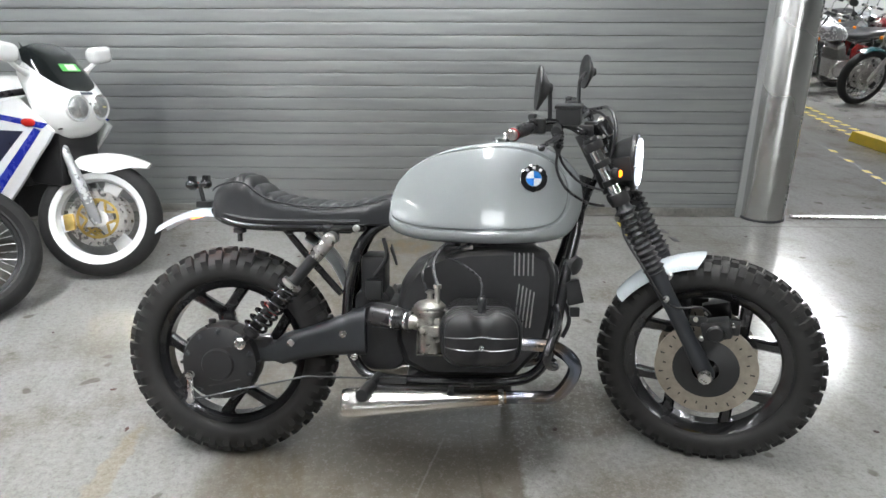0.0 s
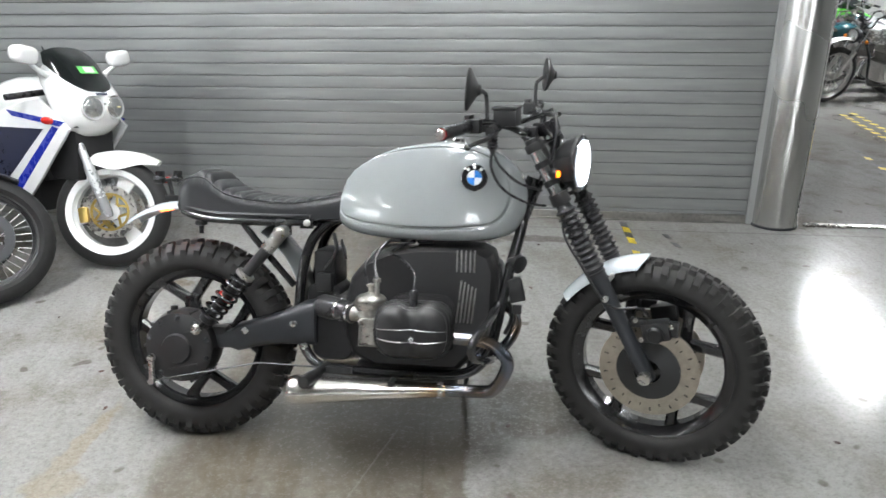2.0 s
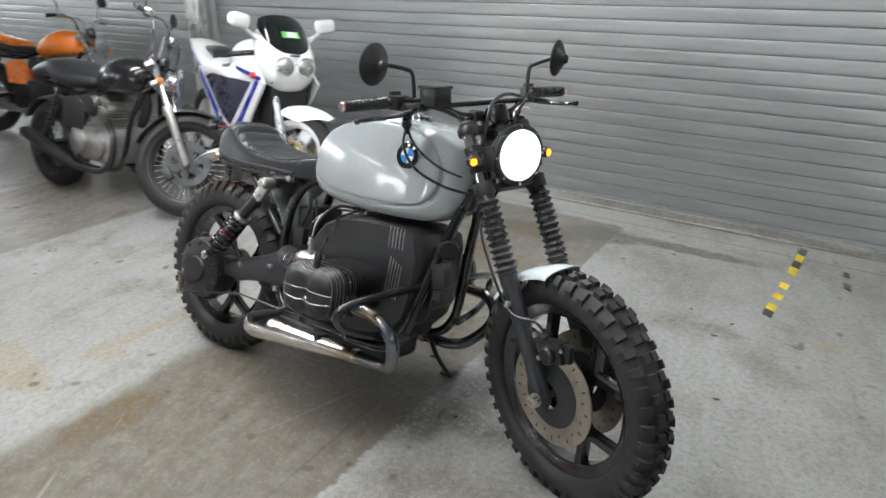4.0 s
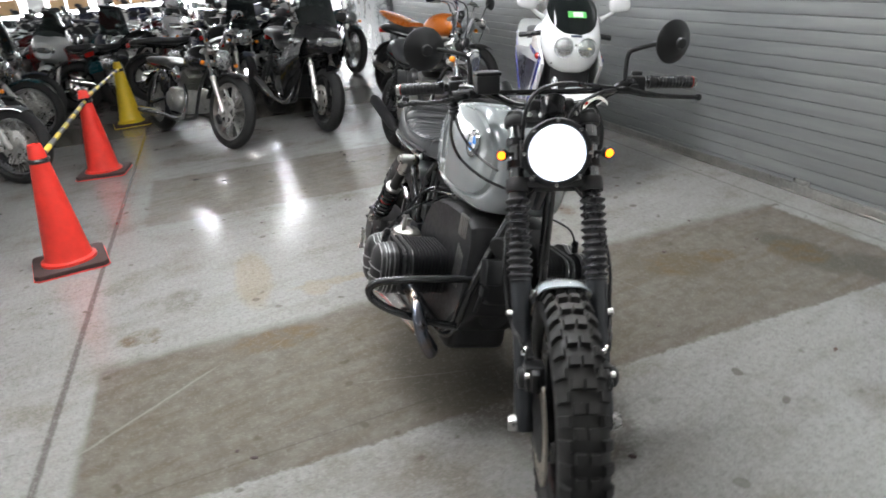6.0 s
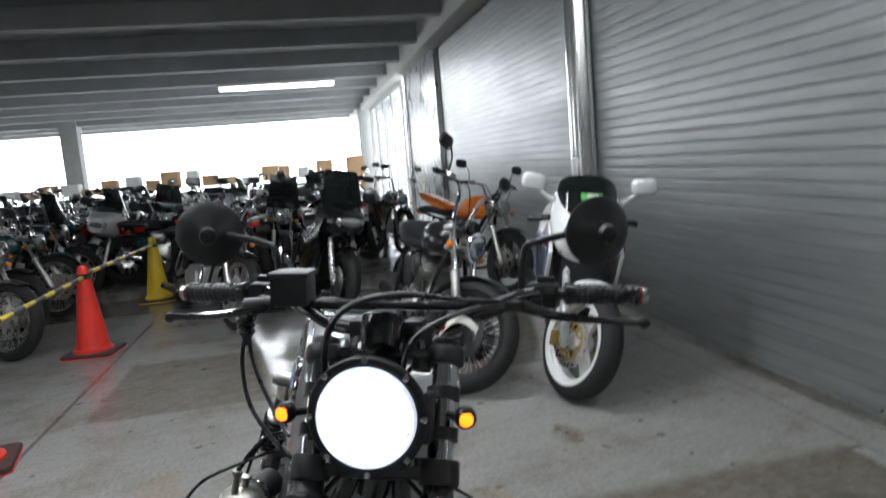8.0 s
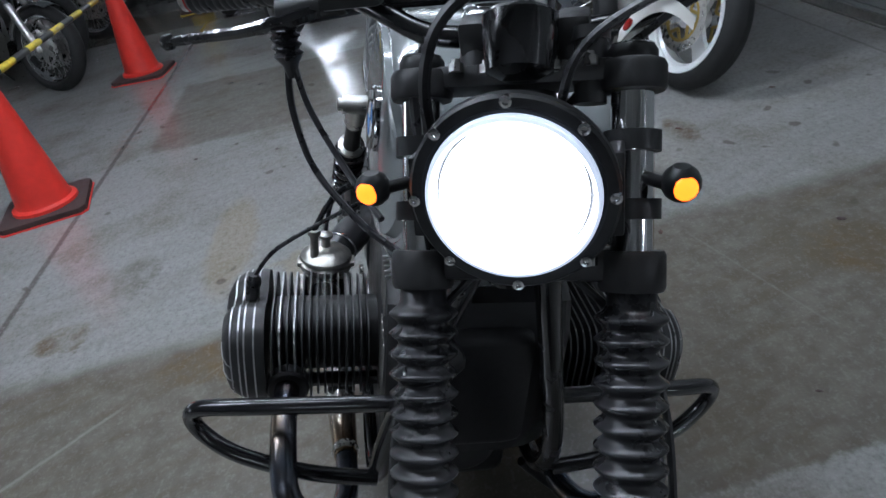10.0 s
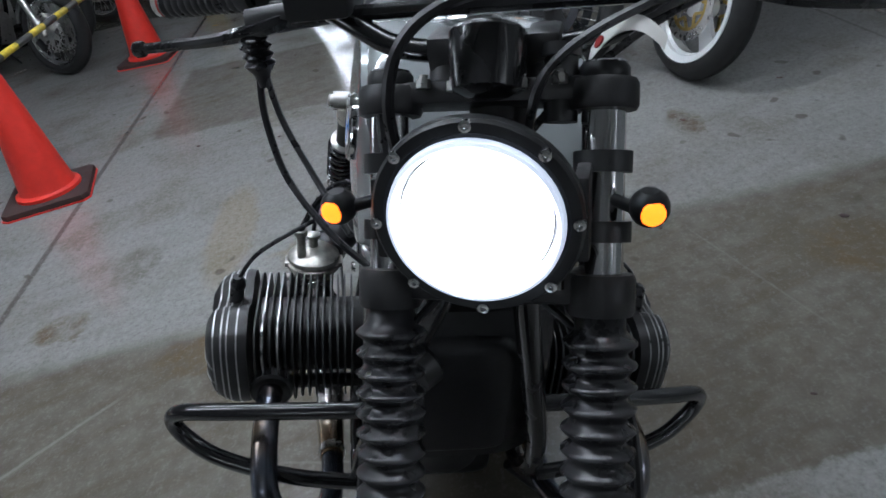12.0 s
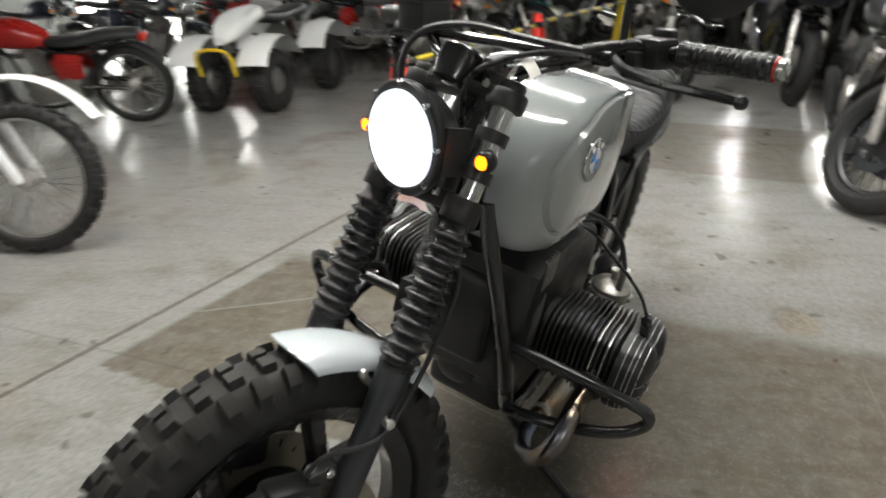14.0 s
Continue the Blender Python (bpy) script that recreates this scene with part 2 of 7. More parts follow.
    oil = most((0.55, 0.1, 0.5, 0.3), (1.08, 0.26, 0.24, 0.22), (1.15, 2.06, 0.42, 0.06), (0.7, 2.02, 0.24, 0.12), (0.36, 1.88, 0.3, 0.12))
    tone = n.mix(n.math("MULTIPLY", oil, n.ramp(mid, 0.25, 0.6, 0.55, 0.85)), tone, rgb(0.078, 0.07, 0.056))
    sand = most((-0.7, -0.6, 0.4, 0.1), (-0.42, -0.32, 0.1, 0.07), (-0.3, 0.72, 0.1, 0.07), (-0.45, -0.15, 0.04, 0.3), (1.95, 1.37, 0.07, 0.05))
    tone = n.mix(n.math("MULTIPLY", sand, 0.4), tone, rgb(0.26, 0.2, 0.11))
    ochre = most((0.18, 1.28, 0.13, 0.14), (0.2, 1.5, 0.08, 0.12), (0.34, 1.86, 0.16, 0.12), (-0.28, -1.12, 0.09, 0.1), (-0.78, 1.21, 0.13, 0.06), (0.02, -0.55, 0.1, 0.2))
    tone = n.mix(n.math("MULTIPLY", ochre, n.ramp(mid, 0.35, 0.65, 0.2, 0.75)), tone, rgb(0.115, 0.076, 0.03))
    smudge = most((0.22, 1.35, 0.2, 0.1), (0.1, 1.15, 0.2, 0.07), (-0.33, 0.68, 0.09, 0.06), (-0.6, -0.95, 0.14, 0.09), (1.55, 1.25, 0.12, 0.05), (-0.76, 1.19, 0.12, 0.06))
    tone = n.mix(n.math("MULTIPLY", smudge, n.ramp(mid, 0.3, 0.65, 0.12, 0.5)), tone, rgb(0.105, 0.09, 0.064))
    joint = n.ramp(n.math("ABSOLUTE", n.math("ADD", n.math("ADD", y, 1.38), n.math("MULTIPLY", edge, 0.12))), 0.006, 0.02, 1.0, 0.0)
    rust = n.ramp(n.math("ABSOLUTE", n.math("ADD", y, 1.38)), 0.02, 0.1, 1.0, 0.0)
    tone = n.mix(n.math("MULTIPLY", rust, n.math("MULTIPLY", n.ramp(mid, 0.4, 0.6, 0.0, 0.35), n.ramp(x, -2.2, -1.9, 1.0, 0.2))), tone, rgb(0.24, 0.11, 0.085))
    sill = n.ramp(n.math("ABSOLUTE", n.math("SUBTRACT", y, 2.27)), 0.004, 0.012, 1.0, 0.0)
    cut = n.math("MULTIPLY", n.ramp(n.math("ABSOLUTE", n.math("SUBTRACT", n.math("ADD", x, n.math("MULTIPLY", y, 0.1)), 0.72)), 0.002, 0.006, 1.0, 0.0), n.ramp(y, 0.0, 0.4, 1.0, 0.0))
    lines = n.math("MAXIMUM", n.math("MULTIPLY", joint, 0.7), n.math("MAXIMUM", n.math("MULTIPLY", sill, 0.4), n.math("MULTIPLY", cut, 0.4)))
    tone = n.mix(lines, tone, rgb(0.07, 0.06, 0.05))
    plain = n.math("SUBTRACT", 1.0, n.math("MULTIPLY", worn, 0.55))
    tone = n.mix(n.math("MULTIPLY", n.ramp(grain, 0.48, 0.68, 0.0, 0.36), plain), tone, rgb(0.37, 0.366, 0.352))
    tone = n.mix(n.math("MULTIPLY", n.ramp(grain, 0.32, 0.52, 0.42, 0.0), plain), tone, rgb(0.1, 0.095, 0.085))

    def scratch(ax, ay, bx, by, wide):
        long = math.hypot(bx - ax, by - ay)
        ux, uy = (bx - ax) / long, (by - ay) / long
        px, py = n.math("SUBTRACT", n.math("ADD", x, n.math("MULTIPLY", edge, 0.3)), ax), n.math("SUBTRACT", y, ay)
        run = n.math("ADD", n.math("MULTIPLY", px, ux), n.math("MULTIPLY", py, uy))
        off = n.math("ABSOLUTE", n.math("SUBTRACT", n.math("MULTIPLY", px, uy), n.math("MULTIPLY", py, ux)))
        inside = n.math("MULTIPLY", n.ramp(run, 0.0, 0.08), n.ramp(run, long - 0.08, long, 1.0, 0.0))
        return n.math("MULTIPLY", n.ramp(off, wide * 0.3, wide, 1.0, 0.0), inside)

    for ax, ay, bx, by, wide, deep in SCRATCHES:
        tone = n.mix(n.math("MULTIPLY", scratch(ax, ay, bx, by, wide), deep), tone, rgb(0.34, 0.335, 0.315))
    drips = n.math("MULTIPLY", n.ramp(n.noise(place, 11.0, 1.0, 0.5), 0.68, 0.75), n.ramp(n.noise(place, 1.7, 1.0), 0.42, 0.55))
    tone = n.mix(n.math("MULTIPLY", drips, 0.6), tone, rgb(0.075, 0.062, 0.045))
    rough = n.math("ADD", n.ramp(broad, 0.25, 0.75, 0.155, 0.185), n.math("MULTIPLY", worn, 0.07))
    return n.set(Base_Color=tone, Roughness=rough, Specular_IOR_Level=0.5)


GUIDE_METAL = surface("galvanised_guide", (0.4, 0.41, 0.41), 0.45, 0.4, vary=0.05, scale=4.0, spread=0.04)
MUFFLER_STEEL, HEADER_STEEL, SHUTTER, COLUMN, FLOOR = brushed_steel(), blued_steel(), shutter_metal(), column_metal(), floor_concrete()


# ---- mesh helpers ----
class Mesh:
    """Collects shapes; each method appends one and returns self. All in metres, in the frame of the thing."""

    def __init__(self):
        self.v, self.f = [], []

    def grid(self, rings, closed=True, caps=True):
        """A skin over rings of equally many points."""
        n, k0 = len(rings[0]), len(self.v)
        for ring in rings:
            self.v += [tuple(p) for p in ring]
        for a in range(len(rings) - 1):
            for b in range(n if closed else n - 1):
                c = (b + 1) % n
                self.f.append((k0 + a * n + b, k0 + a * n + c, k0 + (a + 1) * n + c, k0 + (a + 1) * n + b))
        if caps and closed:
            self.f.append(tuple(k0 + b for b in reversed(range(n))))
            self.f.append(tuple(k0 + (len(rings) - 1) * n + b for b in range(n)))
        return self

    def tube(self, points, r, seg=8, smooth=0, caps=True):
        """A round tube along points; r is one radius or one for each point; smooth: steps of a curve between points."""
        pts = [Vector(p) for p in points]
        rs = list(r) if isinstance(r, (list, tuple)) else [r] * len(pts)
        if smooth:
            pts, rs = curve(pts, smooth), [rs[min(len(rs) - 1, round(i / smooth))] if len(set(rs)) == 1 else lerp_list(rs, i / smooth) for i in range((len(pts) - 1) * smooth + 1)]
        rings, side = [], None
        for i, p in enumerate(pts):
            way = (pts[min(i + 1, len(pts) - 1)] - pts[max(i - 1, 0)]).normalized()
            if side is None:
                side = way.orthogonal().normalized()
            side = (side - way * side.dot(way)).normalized()
            up = way.cross(side)
            rings.append([p + rs[i] * (math.cos(a) * side + math.sin(a) * up) for a in (2 * math.pi * k / seg for k in range(seg))])
        return self.grid(rings, caps=caps)

    def lathe(self, profile, m=Matrix(), seg=24, caps=True):
        """Profile of (radius, height) turned round the z axis of m."""
        rings = [[m @ Vector((r * math.cos(a), r * math.sin(a), h)) for a in (2 * math.pi * k / seg for k in range(seg))] for r, h in profile]
        return self.grid(rings, caps=caps)

    def ring(self, profile, m=Matrix(), seg=48):
        """Closed profile of (radius, height) turned round the z axis of m: a torus of any section."""
        return self.lathe(list(profile) + [profile[0]], m, seg, caps=False)

    def box(self, size, m=Matrix(), bevel=0.0):
        sx, sy, sz = (s / 2 for s in size)
        if not bevel:
            k = len(self.v)
            self.v += [tuple(m @ Vector((x, y, z))) for x in (-sx, sx) for y in (-sy, sy) for z in (-sz, sz)]
            self.f += [tuple(k + i for i in q) for q in ((0, 1, 3, 2), (4, 6, 7, 5), (0, 4, 5, 1), (2, 3, 7, 6), (0, 2, 6, 4), (1, 5, 7, 3))]
            return self
        bm = bmesh.new()
        bmesh.ops.create_cube(bm, size=1.0, matrix=Matrix.Diagonal((size[0], size[1], size[2], 1)))
        bmesh.ops.bevel(bm, geom=bm.edges[:] + bm.verts[:], offset=bevel, segments=2, affect="EDGES", profile=0.6)
        return self.take(bm, m)

    def ball(self, size, m=Matrix(), seg=16, power=2.0):
        """An ellipsoid, boxier with a higher power."""
        e = 2.0 / power
        def se(c):
            return math.copysign(abs(c) ** e, c)
        rings = []
        for i in range(1, seg // 2):
            t = math.pi * i / (seg // 2) - math.pi / 2
            rings.append([m @ Vector((size[0] / 2 * se(math.cos(t)) * se(math.cos(a)), size[1] / 2 * se(math.cos(t)) * se(math.sin(a)), size[2] / 2 * se(math.sin(t)))) for a in (2 * math.pi * k / seg for k in range(seg))])
        return self.grid(rings)

    def slab(self, outline, thick, m=Matrix(), bevel=0.0):
        """A flat outline of (x, y) with thickness along z of m."""
        if bevel:
            bm = bmesh.new()
            face = bm.faces.new([bm.verts.new((x, y, -thick / 2)) for x, y in outline])
            up = bmesh.ops.extrude_face_region(bm, geom=[face])
            bmesh.ops.translate(bm, vec=(0, 0, thick), verts=[g for g in up["geom"] if isinstance(g, bmesh.types.BMVert)])
            bmesh.ops.recalc_face_normals(bm, faces=bm.faces[:])
            bmesh.ops.bevel(bm, geom=[e for e in bm.edges if len({round(v.co.z, 5) for v in e.verts}) == 1], offset=bevel, segments=2, affect="EDGES", profile=0.6)
            return self.take(bm, m)
        return self.grid([[m @ Vector((x, y, z)) for x, y in outline] for z in (-thick / 2, thick / 2)])

    def take(self, bm, m=Matrix()):
        k = len(self.v)
        bm.verts.index_update()
        self.v += [tuple(m @ v.co) for v in bm.verts]
        self.f += [tuple(k + v.index for v in face.verts) for face in bm.faces]
        bm.free()
        return self

    def mirror(self):
        """The same again on the other side of y = 0."""
        k = len(self.v)
        self.v += [(x, -y, z) for x, y, z in self.v]
        self.f += [tuple(k + i for i in reversed(face)) for face in self.f]
        return self

    def data(self, name, material, sharp=38.0):
        me = bpy.data.meshes.new(name)
        me.from_pydata(self.v, [], self.f)
        bm = bmesh.new()
        bm.from_mesh(me)
        bmesh.ops.recalc_face_normals(bm, faces=bm.faces[:])
        for face in bm.faces:
            face.smooth = True
        for e in bm.edges:
            if len(e.link_faces) == 2 and e.calc_face_angle(0) > radians(sharp):
                e.smooth = False
        bm.to_mesh(me)
        bm.free()
        me.materials.append(material)
        return me


def lerp_list(values, at):
    i = min(int(at), len(values) - 2)
    return values[i] + (values[i + 1] - values[i]) * (at - i)


def curve(points, steps, closed=False):
    """A smooth curve through points."""
    pts = [Vector(p) for p in points]
    out, n = [], len(pts)
    for i in range(n if closed else n - 1):
        a, b, c, d = (pts[k % n] if closed else pts[max(0, min(n - 1, k))] for k in (i - 1, i, i + 1, i + 2))
        for s in range(steps):
            t = s / steps
            out.append(0.5 * (2 * b + (c - a) * t + (2 * a - 5 * b + 4 * c - d) * t * t + (3 * b - a - 3 * c + d) * t**3))
    return out if closed else out + [pts[-1]]


def part(name, mesh, material, parent, label="", m=None, sharp=38.0):
    """One mesh object under a thing or under a part."""
    ob = new(name, mesh.data(name, material, sharp) if isinstance(mesh, Mesh) else mesh)
    ob.parent = parent
    if m is not None:
        ob.matrix_basis = m
    if label:
        tagged(ob, label)
    return ob


def thing(name, label, category, m=Matrix(), group="", kind=""):
    ob = new(name)
    ob.empty_display_size = 0.1
    ob.matrix_basis = m
    return tagged(ob, label, category, group, kind)


def solid(name, mesh, material, label, category, m=Matrix(), group="", kind="", sharp=38.0):
    """A thing of one mesh."""
    ob = new(name, mesh.data(name, material, sharp))
    ob.matrix_basis = m
    return tagged(ob, label, category, group, kind)


def along(p0, p1):
    """The pose whose z axis runs from p0 to p1."""
    way = Vector(p1) - Vector(p0)
    return Matrix.Translation(p0) @ way.to_track_quat("Z", "Y").to_matrix().to_4x4()


SIDE = pose(0, 0, 0, 90, 0, 0)  # z axis to the right (-y) of a bike


def axle(x, y, z):
    """The pose of a wheel's middle: z axis along the axle, to the left."""
    return Matrix.Translation((x, y, z)) @ pose(0, 0, 0, -90, 0, 0)


# ---- the garage ----
WALL_Y, SLAT, SHUTTER_TOP = 2.48, 0.075, 3.1


def setting(name, mesh, material, label, category, sharp=30.0):
    return solid(name, mesh, material, label, category, kind="structure", sharp=sharp)


setting("floor", Mesh().box((64, 40, 0.2), pose(-10, -2, -0.1)), FLOOR, "sealed grey concrete floor with worn brown strips and stains", "floor")
deck = Mesh().box((64, 40, 0.2), pose(-10, -2, 3.62))
for k in range(22):
    deck.box((0.22, 26.4, 0.28), pose(-30 + 2.05 * k, -10.9, 3.39))
setting("ceiling", deck, CEILING_PAINT, "grey painted ceiling deck with cross beams", "ceiling")
setting("beam", Mesh().box((34.4, 0.5, 0.42), pose(-14.7, WALL_Y - 0.05, SHUTTER_TOP + 0.21), 0.01), PLASTER, "pale plastered lintel beam over the shutters", "beam")
setting("wall_north_upper", Mesh().box((34.4, 0.2, 0.3), pose(-14.7, WALL_Y + 0.35, 3.37)), CONCRETE_PAINT, "painted concrete wall above the lintel", "wall")
south = Mesh()
for x0, x1 in ((-42, -12.0), (-8.6, 0.2), (1.9, 22)):
    south.box((x1 - x0, 0.25, 3.6), pose((x0 + x1) / 2, -15.2, 1.76))
for x0, x1 in ((-12.0, -8.6), (0.2, 1.9)):
    south.box((x1 - x0, 0.25, 0.9), pose((x0 + x1) / 2, -15.2, 3.1))
setting("wall_south", south, CONCRETE_PAINT, "painted concrete wall with daylit doorways far across the garage", "wall")
setting("backdrop_south", Mesh().box((30, 0.1, 7), pose(-6, -18, 2.5)), DAY_SKY, "bright hazy daylight outside the far doorways", "sky")
setting("wall_east", Mesh().box((0.25, 32, 3.6), pose(13.5, 0, 1.76)), CONCRETE_PAINT, "painted concrete end wall of the garage", "wall")
setting("wall_side_room", Mesh().box((30, 0.25, 3.6), pose(7, 13.5, 1.76)), CONCRETE_PAINT, "painted concrete wall of the side room", "wall")
setting("wall_side_room_west", Mesh().box((0.2, 10.8, 3.6), pose(2.2, 8.1, 1.76)), CONCRETE_PAINT, "painted partition beside the side room", "wall")

# Far end: a low wall with wide openings to daylight between pillars.
FAR = -21.0
low = Mesh().box((0.25, 17.9, 0.95), pose(FAR, -6.4, 0.475)).box((0.25, 17.9, 0.35), pose(FAR, -6.4, 3.34))
setting("wall_west", low, CONCRETE_PAINT, "low painted wall under the wide far openings", "wall")
for y in (2.35, -6.6, -15.0):
    setting("pillar", Mesh().box((0.5, 0.5, 3.5), pose(FAR, y, 1.75), 0.02), CONCRETE_PAINT, "painted concrete pillar between the far openings", "pillar")
setting("backdrop", Mesh().box((0.1, 30, 9), pose(FAR - 6, -5, 3.2)), DAY_SKY, "overexposed hazy daylight outside the openings", "sky")


def slat_mesh(length):
    """One rolled slat: a flat face with eased edges."""
    outline = [(0.0, 0.0), (0.007, 0.0), (0.009, 0.0012), (0.0096, 0.0035), (0.0098, 0.02), (0.0098, 0.055), (0.0096, 0.069), (0.009, 0.0713), (0.007, 0.0722), (0.0, 0.0722)]
    rings = [[(x, -d, z) for d, z in outline] for x in (-length / 2, length / 2)]
    return Mesh().grid(rings)


def shutter(name, x0, x1, label):
    top = thing(name, label, "roller shutter", pose((x0 + x1) / 2, WALL_Y, 0), kind="structure")
    length = x1 - x0
    slat = slat_mesh(length - 0.05).data("slat", SHUTTER, 25)
    part("backing", Mesh().box((length - 0.05, 0.012, SHUTTER_TOP), pose(0, 0.012, SHUTTER_TOP / 2)), TAPE_BLACK, top)
    rail = Mesh().box((length - 0.06, 0.036, 0.05), pose(0, -0.004, 0.03), 0.004).box((length - 0.06, 0.05, 0.008), pose(0, -0.008, 0.006))
    part("bottom_rail", rail, ALLOY, top, "bare aluminium bottom rail")
    for side in (-1, 1):
        guide = Mesh().box((0.05, 0.012, SHUTTER_TOP), pose(side * (length / 2 - 0.025), -0.03, SHUTTER_TOP / 2), 0.002).box((0.012, 0.06, SHUTTER_TOP), pose(side * (length / 2 - 0.006), -0.005, SHUTTER_TOP / 2))
        part("guide_rail", guide, GUIDE_METAL, top, "folded steel guide rail")
    for k in range(int((SHUTTER_TOP - 0.004) / SLAT)):
        part("slat", slat, SHUTTER, top, m=pose(0, 0, 0.004 + SLAT * k))
    return top


main_shutter = shutter("shutter_1", -3.2, 2.49, "closed grey roller shutter with rub marks")
pull = Mesh().box((0.11, 0.012, 0.035), pose(0, -0.02, 0), 0.003).tube([(-0.04, -0.024, 0), (-0.04, -0.045, 0), (0.04, -0.045, 0), (0.04, -0.024, 0)], 0.005, 6)
part("pull_handle", pull, STEEL, main_shutter, "small steel pull handle", m=pose(0.09, 0, 0.07))
shutter("shutter_2", -9.2, -3.5, "closed grey roller shutter catching daylight")


def column(name, x, r=0.14):
    ob = thing(name, "round stainless-clad column with a worn foot", "column", pose(x, WALL_Y - 0.01, 0), kind="structure")
    part("cladding", Mesh().lathe([(r, 0), (r, 0.6), (r, 1.6), (r, SHUTTER_TOP)], seg=48), COLUMN, ob)
    part("seam", Mesh().box((0.004, 0.004, SHUTTER_TOP), pose(r * 0.72, -r * 0.7, SHUTTER_TOP / 2)), STEEL, ob)
    part("foot_ring", Mesh().lathe([(r + 0.004, 0), (r + 0.004, 0.012), (r, 0.016)], seg=48), DARK_GREY, ob)
    return ob


column("column_1", 2.615)
column("column_2", -3.35)
column("column_3", -12.4)
setting("wall_panel", Mesh().box((3.0, 0.16, SHUTTER_TOP), pose(-10.75, WALL_Y, SHUTTER_TOP / 2), 0.004), SILVER_PAINT, "flat grey metal-clad wall panel", "wall")
for k in range(4):
    x = -14.2 - 1.75 * k
    win = thing(f"window_{k + 1}", "tall daylit glazed door in a pale frame", "window", pose(x, WALL_Y, 0), kind="structure")
    fr = Mesh()
    for s in (-1, 1):
        fr.box((0.09, 0.12, SHUTTER_TOP), pose(s * 0.82, 0, SHUTTER_TOP / 2), 0.005)
    fr.box((1.6, 0.12, 0.1), pose(0, 0, 0.05)).box((1.6, 0.12, 0.12), pose(0, 0, SHUTTER_TOP - 0.06))
    part("window_frame", fr, PLASTER, win)
    part("pane", Mesh().box((1.55, 0.008, SHUTTER_TOP - 0.2), pose(0, 0, SHUTTER_TOP / 2)), GLASS, win).visible_shadow = False
setting("backdrop_side", Mesh().box((9, 0.1, 5), pose(-17, WALL_Y + 1.2, 1.8)), DAY_SKY, "bright hazy daylight behind the glazed doors", "sky")
setting("threshold", Mesh().box((10.6, 0.05, 0.012), pose(8.1, WALL_Y - 0.03, 0.006), 0.002), STEEL, "thin steel threshold of the opening beside the column", "threshold")
setting("lintel", Mesh().box((10.9, 0.4, 0.5), pose(7.95, WALL_Y, 3.27), 0.01), PLASTER, "pale lintel over the side room opening", "beam")


# ---- ceiling lights, part seen, part added ----
def ceiling_light(x, y, power, z=3.184, length=2.4):
    lamp = thing("ceiling_light", "white twin-tube fluorescent ceiling light, one of a set part seen, part added fill", "ceiling light", pose(x, y, z), group="fluorescent ceiling lights")
    part("housing", Mesh().box((0.26, length + 0.06, 0.07), pose(0, 0, 0.03), 0.008), WHITE_PAINT, lamp)
    for s in (-1, 1):
        part("tube", Mesh().tube([(s * 0.075, -length / 2, -0.032), (s * 0.075, length / 2, -0.032)], 0.028, 10), TUBE_ON, lamp)
    light = bpy.data.lights.new("tube_light", "AREA")
    light.shape, light.size, light.size_y, light.energy, light.color = "RECTANGLE", 0.16, length, power, (0.975, 0.99, 1.025)
    ob = new("tube_light", light)
    ob.matrix_basis = pose(x, y, z - 0.08)


# The light at x -13.6 is seen; several others are added fill, out of view.
for x, y, power, z in ((0.75, -2.0, 44, 3.184), (-1.3, -0.4, 80, 3.184), (0.75, 0.6, 26, 3.184), (-11.55, -13.3, 55, 3.184), (-13.6, -0.2, 430, 3.184), (-7.45, -14.0, 45, 3.184), (6.9, -1.2, 28, 3.184), (5.7, 7.6, 140, 3.454), (9.8, 9.2, 420, 3.454), (-15.65, -11.5, 150, 3.184)):
    ceiling_light(x, y, power, z)


# ---- the grey custom motorcycle ----
LEAN, STEER, RAKE = 14.44, -22.4, 28.0
HEAD = Vector((1.0708, 0, 0.9))
STEER_AXIS = Vector((-math.sin(radians(RAKE)), 0, math.cos(radians(RAKE))))
FORK = Matrix.Translation(HEAD) @ Matrix.Rotation(radians(STEER), 4, STEER_AXIS) @ Matrix.Translation(-HEAD)
bike = thing("custom_motorcycle", "grey custom boxer motorcycle with knobbly tyres leaning on its stand", "motorcycle", pose(0, 0, 0.004, -LEAN, 0, 0))


